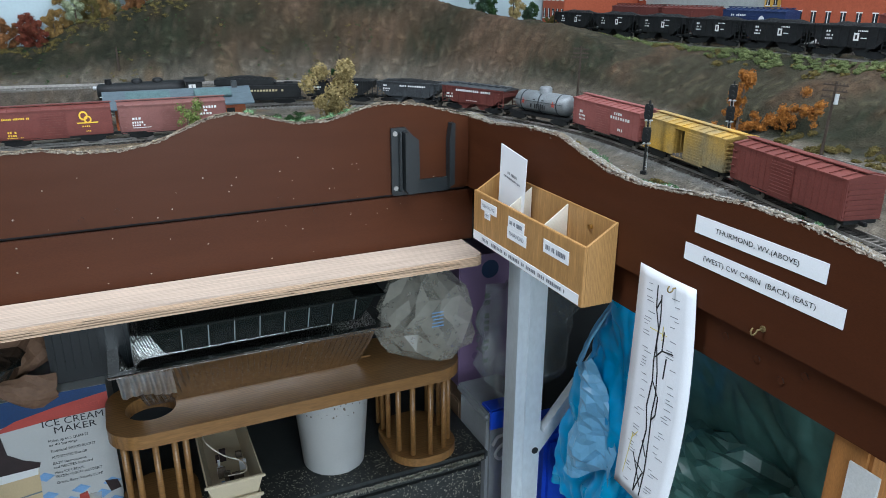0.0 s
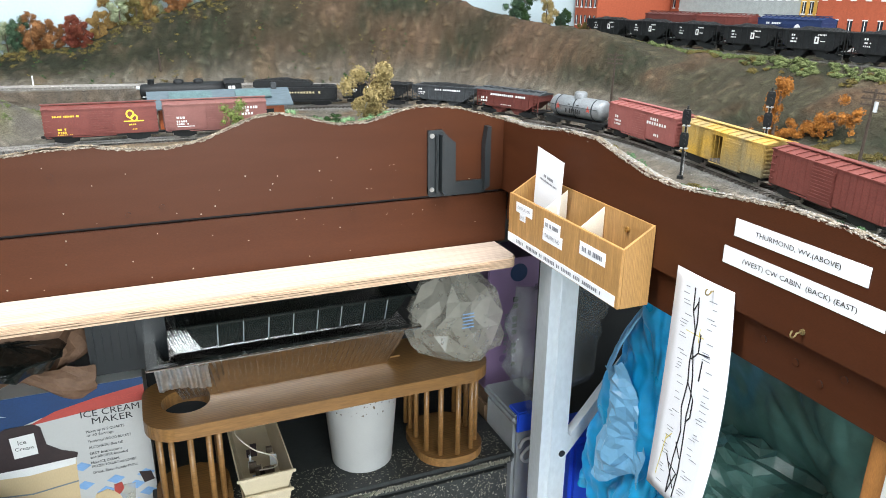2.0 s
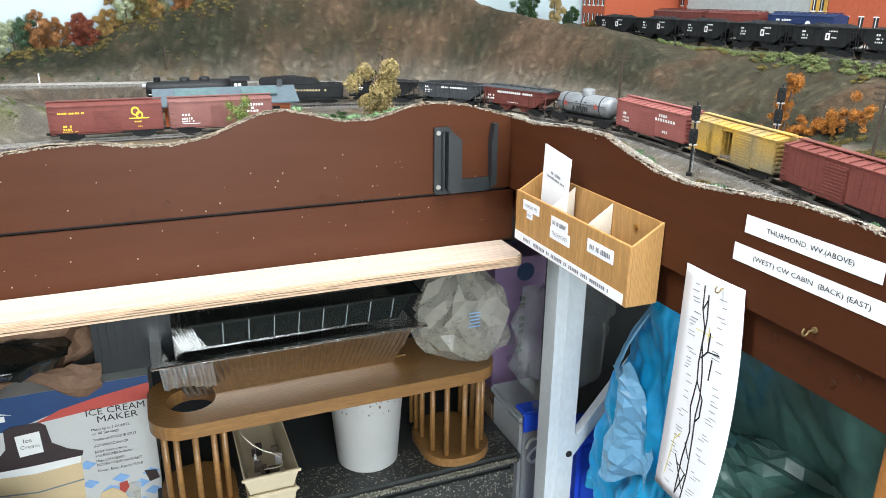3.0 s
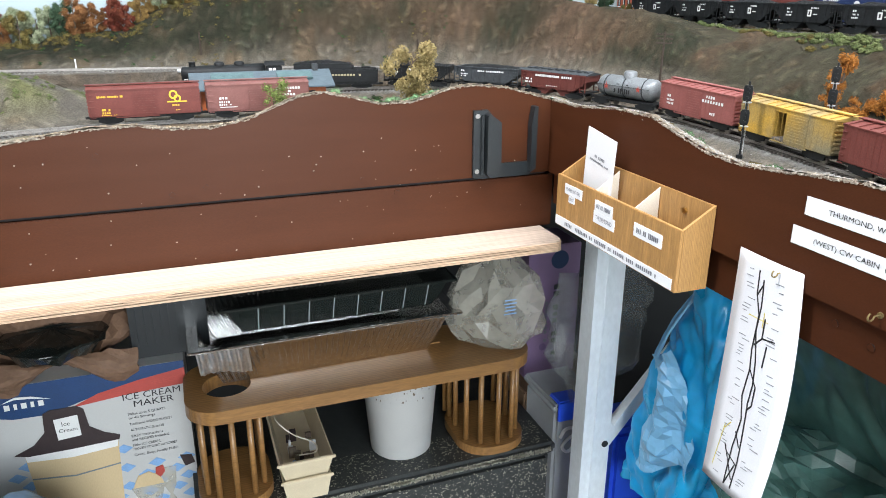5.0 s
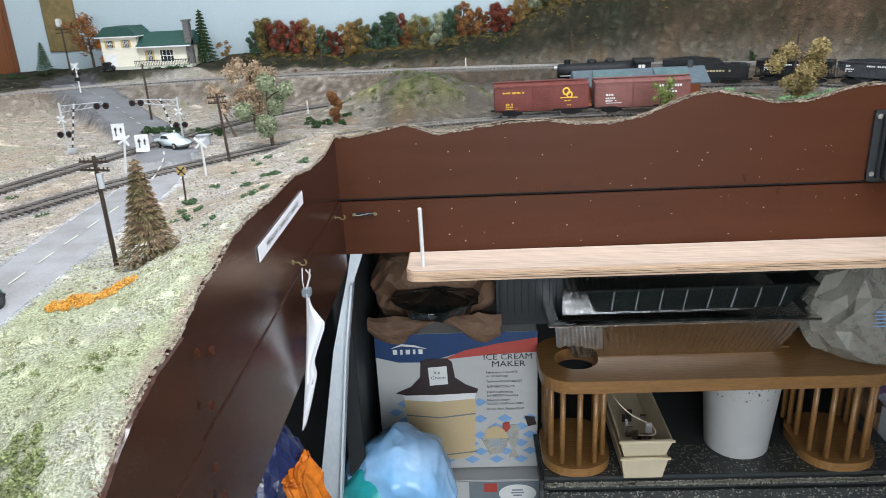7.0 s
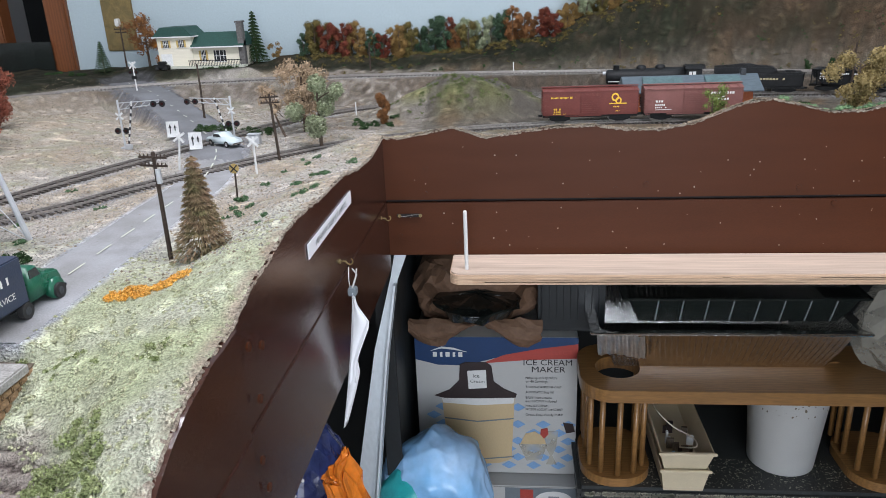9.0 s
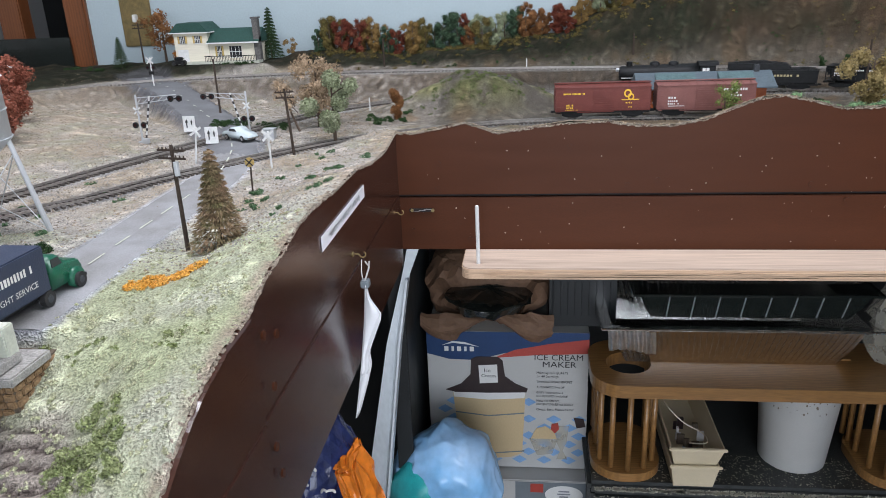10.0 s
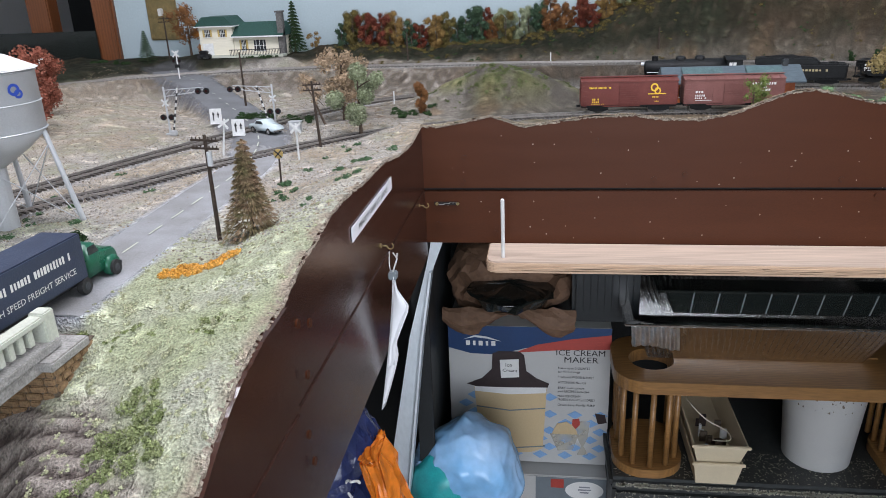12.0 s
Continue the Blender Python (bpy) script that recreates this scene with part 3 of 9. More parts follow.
def build_ground():
    step = 0.0075
    xs, ys = np.arange(-1.62, 1.60, step), np.arange(-0.75, 1.4951, step)
    xs = np.sort(np.concatenate([xs[(xs < -0.50) | (xs > XL)], np.arange(-0.50, XL - 0.0015, 0.003), [XL - 0.001, XR + 0.001]]))
    ys = np.sort(np.concatenate([ys[(ys < 0.10) | (ys > 0.45)], np.arange(0.10, 0.45, 0.003), [YB + 0.001]]))
    x, y = np.meshgrid(xs, ys, indexing="ij")
    n1, n2, n3 = value_noise(x, y, 0.10, 1.3), value_noise(x, y, 0.035, 4.1), value_noise(x, y, 0.012, 8.7)
    n0 = value_noise(x, y, 0.28, 2.2)
    z = np.full(x.shape, 1.2565)
    du, iu = near(TRACK_U, x, y)
    qu = TRACK_U[iu]
    tu = np.roll(TRACK_U, -1, axis=0)[iu] - qu
    side = tu[..., 0] * (y - qu[..., 1]) - tu[..., 1] * (x - qu[..., 0])   # positive beyond the upper track
    beyond = side > 0
    # the bank from the lower tracks up to the upper one
    z = np.where(beyond, qu[..., 2] - 0.004, z + (qu[..., 2] - 0.004 - z) * (1 - smoothstep(0.018, 0.095, du)))
    # the hillside behind it: its height along the wall
    top = np.interp(x, [-1.6, -0.95, -0.72, -0.55, -0.40, -0.22, -0.05, 0.03, 0.12, 0.25, 0.40, 0.60, 0.75, 0.86, 0.95, 1.6],
                    [1.315, 1.315, 1.318, 1.333, 1.325, 1.336, 1.350, 1.392, 1.415, 1.45, 1.475, 1.450, 1.402, 1.388, 1.372, 1.372])
    plateau = 1.359
    # how far one is from the wall or, at the right, from the plateau's edge
    edge = 0.915 + 0.012 * n1
    run_wall = smoothstep(0.02, 0.125, du)
    run_east = smoothstep(0.035, 0.19, du)
    east = smoothstep(0.80, 1.10, x + (1.15 - y) * 0.6)
    rise = np.where(beyond, run_wall * (top - qu[..., 2]) * (1 - east) + east * run_east * (plateau - qu[..., 2]), 0)
    z = z + rise
    z = np.where(beyond & (x > edge), np.maximum(plateau, np.where(y > 1.38, top, plateau)), z)
    hill = np.where(beyond, smoothstep(0.03, 0.07, du), 0)
    h1, h2, h3 = value_noise(x, y + z, 0.11, 3.3), value_noise(x, y + z, 0.04, 6.1), value_noise(x, y + z, 0.014, 9.7)
    z += hill * (0.009 * h1 + 0.006 * h2 + 0.002 * h3) * np.where(x > edge, 0.15, 1)
    # mound behind the boxcars
    mound = np.exp(-(((x + 0.195) / (0.112 + 0.02 * n1)) ** 2 + ((y - 1.115) / 0.052) ** 2) ** 1.25)
    z += (0.062 + 0.010 * n2) * mound
    # left: hill in the bend of the lower track, slope beside the road
    west = np.exp(-(((x + 0.86) / 0.16) ** 2 + ((y - 0.93) / 0.22) ** 2))
    da, _ = near(TRACK_A, x, y)
    db, _ = near(TRACK_B, x, y)
    dr, ir = near(ROAD, x, y)
    z += 0.030 * west * smoothstep(0.03, 0.11, da) * smoothstep(0.045, 0.10, dr) * (~beyond)
    # ravine at the near left
    rav = smoothstep(0.36, 0.12, y + 0.35 * (x + 0.40)) * (x < 0)
    z -= 0.075 * rav + 0.018 * rav * n1
    z -= 0.055 * np.exp(-(((x + 0.47) / 0.062) ** 2 + ((y - 0.17) / 0.075) ** 2) ** 2)
    strata = np.sin((y + 0.25 * x + 0.02 * n1 + 0.006 * n2) * 2 * math.pi / 0.0105)
    z += rav * 0.0026 * strata * smoothstep(1.236, 1.222, z)
    # level pad for the house
    pad = smoothstep(-0.92, -0.87, x) * smoothstep(-0.60, -0.64, x) * smoothstep(1.345, 1.362, y)
    z = z * (1 - pad) + 1.3165 * pad
    # soft unevenness, then road and tracks cut level
    z += 0.0035 * n1 + 0.0022 * n2 + 0.0013 * n3
    road_ok = (y > 0.30)
    kr = (1 - smoothstep(0.034, 0.055, dr)) * road_ok
    z = z * (1 - kr) + (ROAD[ir][..., 2] - 0.002) * kr
    for c, d in ((TRACK_A, da), (TRACK_B, db), (TRACK_U, du)):
        i = near(c, x, y)[1]
        k = 1 - smoothstep(0.017, 0.038, d)
        k = k * np.where((c is TRACK_A) & (y < 0.33) & (x < 0), 0, 1)
        z = z * (1 - k) + (c[i][..., 2] - 0.0045) * k
    # along the fascias the ground meets their cut tops
    dist_b = np.where((x > XL) & (x < XR), y - YB, 9.0)
    dist_l = np.where((x <= XL) & (y < YB + 0.02), XL - x, 9.0)
    dist_r = np.where((x >= XR) & (y < YB + 0.02), x - XR, 9.0)
    corner_l = np.where((x <= XL) & (y >= YB), np.hypot(x - XL, y - YB), 9.0)
    corner_r = np.where((x >= XR) & (y >= YB), np.hypot(x - XR, y - YB), 9.0)
    for d, target, reach in ((dist_b, profile(BACK_TOP, x), 0.062), (dist_l, profile(LEFT_TOP, y), 0.10), (dist_r, profile(RIGHT_TOP, y), 0.055),
                             (corner_l, np.full(x.shape, 1.27), 0.06), (corner_r, np.full(x.shape, 1.286), 0.06)):
        k = 1 - smoothstep(0.004, reach, np.clip(d, 0, 9))
        bumpy = 0.0016 * n3 + 0.001 * n2
        z = z * (1 - k) + (target + 0.0015 + bumpy) * k
    # ---- colours of paint, foam and grit, with light and dark regions painted in ----
    tone = np.empty(x.shape + (3,))
    tone[:] = (0.40, 0.37, 0.32)
    tone = blend(tone, (0.33, 0.275, 0.20), smoothstep(-0.1, 0.4, n1))
    tone = blend(tone, (0.28, 0.30, 0.17), 0.6 * smoothstep(0.05, 0.4, n2 + 0.4 * n0))
    back_area = smoothstep(0.90, 1.0, y + 0.04 * n1) * smoothstep(-0.56, -0.46, x) * smoothstep(0.045, 0.055, dr) + smoothstep(0.53, 0.57, x)
    tone = blend(tone, (0.175, 0.155, 0.125), np.clip(back_area, 0, 1) * 0.9)
    tone = blend(tone, (0.20, 0.13, 0.075), np.clip(back_area, 0, 1) * smoothstep(0.1, 0.4, n2) * 0.6)
    tone = blend(tone, (0.26, 0.235, 0.195), 0.7 * smoothstep(0.52, 0.55, x) * smoothstep(-0.2, 0.3, n2))
    # hillside: dull olive grey with rust and tan patches
    hillc = np.empty(tone.shape)
    hillc[:] = (0.052, 0.050, 0.030)
    hillc = blend(hillc, (0.032, 0.035, 0.021), smoothstep(-0.25, 0.3, h1 + 0.4 * n0))
    warm = smoothstep(0.12, 0.50, x) * smoothstep(1.0, 0.70, x) * smoothstep(0.85, 1.1, y)
    hillc = blend(hillc, (0.150, 0.100, 0.062), warm * smoothstep(-0.45, 0.25, n0 + 0.7 * h1))
    hillc = blend(hillc, (0.215, 0.148, 0.102), 0.75 * warm * smoothstep(0.0, 0.45, h2 + 0.5 * h1))
    hillc = blend(hillc, (0.098, 0.088, 0.056), smoothstep(0.74, 0.84, x) * smoothstep(-0.5, 0.3, h1))
    hillc = blend(hillc, (0.165, 0.100, 0.062), 0.6 * smoothstep(0.66, 0.76, x) * smoothstep(0.10, 0.45, h1 + 0.5 * h2))
    hillc = blend(hillc, (0.042, 0.052, 0.030), 0.7 * smoothstep(0.05, 0.40, h2 - 0.8 * h1 + 0.3 * n0))
    hillc = blend(hillc, (0.050, 0.055, 0.033), 0.5 * smoothstep(0.12, 0.45, -h1 + 0.5 * h2))
    hillc = blend(hillc, (0.105, 0.056, 0.030), 0.45 * smoothstep(0.22, 0.5, h2 - 0.3 * n0))
    hillc = blend(hillc, (0.120, 0.098, 0.066), 0.6 * smoothstep(0.15, 0.45, h3))
    tone = blend(tone, (0, 0, 0), hill) + hillc * hill[..., None]
    # bank below the upper track
    bank = (~beyond) * (1 - smoothstep(0.05, 0.10, du)) * smoothstep(0.016, 0.03, du)
    tone = blend(tone, (0.125, 0.100, 0.075), 0.85 * bank)
    tone = blend(tone, (0.17, 0.18, 0.075), np.clip(mound * 1.5, 0, 1) * smoothstep(-0.35, 0.2, n2 + n1) * 0.85)
    tone = blend(tone, (0.13, 0.12, 0.11), np.clip(mound * 1.4, 0, 1) * smoothstep(0.1, 0.4, -n1 - n2) * 0.8)
    # grass at the near left and on the humps
    grass = smoothstep(0.62, 0.40, y) * smoothstep(-0.55, -0.36, x) * (x < 0)
    tone = blend(tone, (0.47, 0.465, 0.36), grass * 0.85)
    tone = blend(tone, (0.38, 0.41, 0.235), grass * smoothstep(-0.6, 0.5, n1 + 0.7 * n2) * smoothstep(0.46, 0.36, y) * 0.85)
    rock = smoothstep(1.234, 1.214, z + 0.006 * n2) * (x < 0) * (y < 0.4)
    tone = blend(tone, (0.35, 0.30, 0.255), rock)
    tone = blend(tone, (0.075, 0.055, 0.047), rock * smoothstep(0.1, 0.7, -strata) * 0.95)
    west_hill = np.clip(1.5 * west, 0, 1) * smoothstep(0.03, 0.09, da) * smoothstep(0.045, 0.09, dr) * (~beyond)
    tone = blend(tone, (0.42, 0.35, 0.26), west_hill * 0.8)
    tone = blend(tone, (0.34, 0.36, 0.24), west_hill * smoothstep(0.05, 0.4, n2) * 0.5)
    hump = (dist_b < 0.06) * smoothstep(1.29, 1.303, z)
    tone = blend(tone, (0.15, 0.22, 0.085), hump * smoothstep(-0.3, 0.2, n2))
    green_hump = np.exp(-(((x - 0.30) / 0.05) ** 2)) * (dist_b < 0.10)
    tone = blend(tone, (0.07, 0.20, 0.075), green_hump * smoothstep(-0.4, 0.1, n2) * 0.9)
    # ballast
    for d, c in ((da, (0.31, 0.305, 0.29)), (db, (0.17, 0.168, 0.165)), (du, (0.30, 0.29, 0.27))):
        tone = blend(tone, c, 1 - smoothstep(0.016, 0.030, d + 0.006 * n3))
    tone = blend(tone, (0.25, 0.225, 0.19), 0.7 * (x < -0.3) * (y > 0.5) * (hill < 0.5) * smoothstep(-0.15, 0.35, 0.6 * n2 + 1.0 * n3))
    road_tone = np.array((0.37, 0.375, 0.385)) * (1 - 0.58 * smoothstep(0.68, 0.86, y))[..., None] * (1 + 0.10 * n1 + 0.10 * n2)[..., None]
    wide = 0.014 * smoothstep(0.74, 0.90, y)
    tone = blend(tone, road_tone, (y > 0.30) * (1 - smoothstep(0.030, 0.038, dr - wide + 0.003 * n3)))
    tone *= (1 + np.where(grass > 0.3, 0.14, 0.42) * n3 + 0.12 * n2)[..., None]
    # Hillside colour dimmed as a whole, standing for the lamps' falloff there
    tone *= np.where(hill > 0.5, 0.86, 1.0)[..., None]
    lip = 1 - smoothstep(0.004, 0.014, np.minimum(np.minimum(dist_b, dist_l), dist_r) + 0.004 * n3)
    tone = blend(tone, (0.33, 0.27, 0.20), lip * smoothstep(-0.4, 0.2, n3 + n2))
    # Left ground lightened by region; the brighter light there goes into the colour
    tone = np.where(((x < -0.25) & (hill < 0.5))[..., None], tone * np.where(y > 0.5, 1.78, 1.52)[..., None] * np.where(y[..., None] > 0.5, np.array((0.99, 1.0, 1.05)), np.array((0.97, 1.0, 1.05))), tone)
    keep = ~((x[:-1, :-1] >= XL - 0.0015) & (x[1:, :-1] <= XR + 0.0015) & (y[:-1, 1:] <= YB + 0.0015))
    idx = np.arange(x.size).reshape(x.shape)
    quads = np.stack([idx[:-1, :-1], idx[1:, :-1], idx[1:, 1:], idx[:-1, 1:]], axis=-1)[keep]
    me = bpy.data.meshes.new("ground")
    me.from_pydata(np.stack([x, y, z], axis=-1).reshape(-1, 3), [], quads.reshape(-1, 4).tolist())
    col = me.color_attributes.new("tone", "FLOAT_COLOR", "POINT")
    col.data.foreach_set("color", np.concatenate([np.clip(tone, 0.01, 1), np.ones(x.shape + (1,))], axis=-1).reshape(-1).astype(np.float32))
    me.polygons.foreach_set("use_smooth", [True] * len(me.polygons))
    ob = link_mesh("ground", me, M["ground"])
    return tagged(ob, "modelled hillside, gravel, grass and track beds of the railway layout", "scenery ground", kind="structure"), x, y, z


ground, GX, GY, GZ = build_ground()


def ground_z(px, py):
    i = int(np.clip(np.searchsorted(GX[:, 0], px), 1, GX.shape[0] - 1))
    j = int(np.clip(np.searchsorted(GY[0], py), 1, GY.shape[1] - 1))
    u = (px - GX[i - 1, 0]) / (GX[i, 0] - GX[i - 1, 0])
    v = (py - GY[0, j - 1]) / (GY[0, j] - GY[0, j - 1])
    return float((GZ[i - 1, j - 1] * (1 - u) + GZ[i, j - 1] * u) * (1 - v) + (GZ[i - 1, j] * (1 - u) + GZ[i, j] * u) * v)


def road_strip(name, a, b, half, material, label):
    """A thin paved sheet that follows the road's line over the ground."""
    rows = ROAD[(ROAD[:, 1] >= a) & (ROAD[:, 1] <= b)]
    d = np.gradient(rows, axis=0)
    d /= np.linalg.norm(d[:, :2], axis=1)[:, None]
    bm = bmesh.new()
    prev = None
    for p, t in zip(rows, d):
        ring = []
        for k in range(-5, 6):
            w = half * k / 5 * (1 + (0.05 * noise.noise((p[1] * 40, k, 1.0)) if abs(k) == 5 else 0))
            x, y = p[0] - t[1] * w, p[1] + t[0] * w
            ring.append(bm.verts.new((x, y, ground_z(x, y) + (0.0009 if abs(k) < 5 else -0.0006))))
        if prev:
            for i in range(10):
                bm.faces.new((prev[i], prev[i + 1], ring[i + 1], ring[i]))
        prev = ring
    bmesh.ops.recalc_face_normals(bm, faces=bm.faces)
    return tagged(part(name, bm, M[material], smooth=True), label, "model road", kind="structure")


road_strip("road", 0.30, 0.80, 0.032, "asphalt_pale", "dusty grey model road over the verge")
road_strip("road_far", 0.79, 1.33, 0.036, "asphalt", "dark grey model road climbing past the crossing")

# ---- fascia boards ----
SEAM, LOW = 1.1875, 1.109


def fascia_board(name, rows, lo, hi_rows, face, depth, axis, material, label):
    """A board in the plane axis = face; its top follows rows, sampled finely and slightly ragged."""
    a, b = lo, hi_rows
    v = np.linspace(a, b, int((b - a) / 0.006) + 2)
    top = profile(rows, v) + np.array([0.0012 * noise.noise((q * 90, face * 7, 0.3)) for q in v])
    outline = [(float(p), float(q)) for p, q in zip(v, top)] + [(b, SEAM), (a, SEAM)]
    bm = bmesh.new()
    front = [bm.verts.new((face, p, q) if axis == "x" else (p, face, q)) for p, q in outline]
    n = len(v)
    base = [bm.verts.new((face, float(p), SEAM) if axis == "x" else (float(p), face, SEAM)) for p in v]
    for u in front[n:]:
        bm.verts.remove(u)
    front = front[:n]
    back = [bm.verts.new(w.co + (Vector((depth, 0, 0)) if axis == "x" else Vector((0, depth, 0)))) for w in front]
    bback = [bm.verts.new(w.co + (Vector((depth, 0, 0)) if axis == "x" else Vector((0, depth, 0)))) for w in base]
    for i in range(n - 1):
        for f in ((base[i], base[i + 1], front[i + 1], front[i]), (front[i], front[i + 1], back[i + 1], back[i]),
                  (bback[i + 1], bback[i], back[i], back[i + 1]), (base[i + 1], base[i], bback[i], bback[i + 1])):
            bm.faces.new(f)
    bmesh.ops.recalc_face_normals(bm, faces=bm.faces)
    return tagged(part(name, bm, material), label, "fascia panel", kind="structure")


fascia_board("fascia_back", BACK_TOP, XL, XR, YB, 0.008, "y", M["fascia"], "brown gloss painted hardboard fascia with a wavy top edge")
fascia_board("fascia_left", LEFT_TOP, 0.302, YB, XL, -0.008, "x", M["fascia_side_shaded"], "brown gloss painted hardboard fascia with a wavy top edge")
fascia_board("fascia_left_near", LEFT_TOP, -0.9, 0.3075, XL + 0.003, -0.008, "x", M["fascia_side_shaded"], "brown gloss painted hardboard fascia falling towards the ravine")
fascia_board("fascia_right", RIGHT_TOP, -0.9, YB, XR, 0.008, "x", M["fascia"], "brown gloss painted hardboard fascia with a wavy top edge")
lower = []
for nm, bm in (("fascia_back_lower", box(XL, XR + 0.0095, YB + 0.001, YB + 0.009, LOW, SEAM - 0.0045, 0.001)),
               ("fascia_left_lower", box(XL - 0.007, XL + 0.0012, 0.302, YB, LOW - 0.02, SEAM - 0.0005, 0.001)),
               ("fascia_left_near_lower", box(XL - 0.005, XL + 0.004, -0.9, 0.3055, LOW - 0.11, SEAM + 0.0003, 0.0006)),
               ("fascia_right_lower", box(XR + 0.010, XR + 0.019, -0.9, YB, 1.141, SEAM + 0.003, 0.001))):
    tagged(part(nm, bm, M["fascia_side_shaded"] if "left" in nm else M["fascia"]), "brown gloss painted lower fascia board", "fascia panel", kind="structure")
gapbar = box(XL - 0.003, XR, YB + 0.0075, YB + 0.020, SEAM - 0.008, SEAM + 0.004)
tagged(part("trim", gapbar, M["gap"]), "dark open joint between the fascia boards", "joint", kind="structure")


def crust(name, rows, lo, hi, face, axis, sign):
    """The rough plaster lip that lies on a fascia's top edge."""
    r = random.Random(int(face * 1000))
    bm = bmesh.new()
    v = np.arange(lo, hi, 0.0019)
    prev = None
    for p in v:
        t = float(profile(rows, p))
        w = 0.0085 + 0.004 * noise.noise((p * 90, face, 2.0))
        h = 0.0007 + 0.0014 * noise.noise((p * 170, face, 5.0)) + 0.0008 * noise.noise((p * 420, face, 3.0))
        ring = []
        for k, (o, dz) in enumerate(((-0.0003, -0.0012), (-0.0005, h * 0.6), (0.002, h), (w * 0.6, h * 0.8), (w, -0.001))):
            jit = Vector((r.uniform(-1, 1), r.uniform(-1, 1), r.uniform(-1, 1))) * 0.0008
            q = (face + sign * o, p, t + dz) if axis == "x" else (p, face + sign * o, t + dz)
            ring.append(bm.verts.new(Vector(q) + jit))
        if prev:
            for a, b, c, d in zip(prev, prev[1:], ring[1:], ring):
                bm.faces.new((a, b, c, d))
        prev = ring
    bmesh.ops.recalc_face_normals(bm, faces=bm.faces)
    return tagged(part(name, bm, M["crust"]), "rough tan plaster crust along the fascia's top edge", "plaster edge", kind="structure")


crust("trim_back", BACK_TOP, XL, XR, YB, "y", 1)
crust("trim_left", LEFT_TOP, 0.05, YB, XL, "x", -1)
crust("trim_right", RIGHT_TOP, 0.0, YB, XR, "x", 1)

# ---- the room ----
def slab(name, label, category, material, *b):
    return tagged(part(name, box(*b), M[material]), label, category, kind="structure")


slab("floor", "brown carpeted floor", "floor", "floor", WALL_W, WALL_E, WALL_S, 3.2, FLOOR - 0.1, FLOOR)
slab("ceiling", "white painted ceiling", "ceiling", "ceiling", WALL_W, WALL_E, WALL_S, 3.2, CEIL, CEIL + 0.1)
slab("wall_north", "pale blue painted backdrop wall", "wall", "wall", -1.097, WALL_E, WALL_Y, WALL_Y + 0.1, FLOOR, CEIL)
slab("wall_west", "pale painted wall", "wall", "wall_room", WALL_W - 0.1, WALL_W, WALL_S, 3.2, FLOOR, CEIL)
slab("wall_east", "pale painted wall", "wall", "wall_room", WALL_E, WALL_E + 0.1, WALL_S, 3.2, FLOOR, CEIL)
# Near-black wall stands in for the unlit room past the doorway
slab("wall_passage", "wall beyond the doorway, coloured near-black for an unlit room", "wall", "recess_shade", WALL_W, WALL_E, 3.2, 3.3, FLOOR, CEIL)
slab("wall_north_west", "pale painted wall", "wall", "wall", WALL_W, -1.95, WALL_Y, WALL_Y + 0.1, FLOOR, CEIL)
slab("wall_north_over", "pale painted wall above the doorway", "wall", "wall", -1.95, -1.097, WALL_Y, WALL_Y + 0.1, 2.25, CEIL)
# south wall with its window
for nm, b in (("wall_south_low", (WALL_W, WALL_E, WALL_S - 0.1, WALL_S, FLOOR, 0.51)), ("wall_south_high", (WALL_W, WALL_E, WALL_S - 0.1, WALL_S, 2.30, CEIL)),
              ("wall_south_west", (WALL_W, -0.68, WALL_S - 0.1, WALL_S, 0.51, 2.30)), ("wall_south_east", (1.28, WALL_E, WALL_S - 0.1, WALL_S, 0.51, 2.30))):
    slab(nm, "pale painted wall round the window", "wall", "wall_room", *b)
# underside of the benchwork and wall below it, near-black to stand for shade
slab("benchwork_back", "layout benchwork underside, coloured near-black for shade", "benchwork", "recess_shade", -1.6, 1.6, YB + 0.02, WALL_Y, 1.13, 1.15)
slab("benchwork_left", "layout benchwork underside, coloured near-black for shade", "benchwork", "recess_shade", -1.6, XL - 0.02, -0.75, YB + 0.02, 1.112, 1.128)
slab("benchwork_right", "layout benchwork underside, coloured near-black for shade", "benchwork", "recess_shade", XR + 0.03, 1.6, -0.75, YB + 0.02, 1.17, 1.19)
slab("wall_under", "wall behind the stored things, coloured near-black for shade", "wall", "recess_shade", -1.6, 1.6, 1.30, 1.32, FLOOR, 1.13)

# doorway with its wooden frame
door = thing("door_1", None, "varnished brown door frame round a dark doorway", "doorway", kind="structure")
part("door_jamb", box(-1.117, -1.067, WALL_Y - 0.012, WALL_Y + 0.11, FLOOR, 2.25, 0.004), M["door_wood"], door)
part("door_jamb", box(-1.97, -1.92, WALL_Y - 0.012, WALL_Y + 0.11, FLOOR, 2.25, 0.004), M["door_wood"], door)
part("door_head", box(-1.97, -1.067, WALL_Y - 0.012, WALL_Y + 0.11, 2.25, 2.31, 0.004), M["door_wood"], door)
part("door_stop", box(-1.31, -1.255, WALL_Y + 0.04, WALL_Y + 0.08, FLOOR, 2.25, 0.003), M["door_wood"], door)
pane = part("acrylic_guard", box(-1.9, -1.11, WALL_Y - 0.022, WALL_Y - 0.018, 1.26, 1.372, 0.001), M["clear_dark"])
tagged(pane, "smoky clear acrylic guard strip across the doorway", "guard panel")



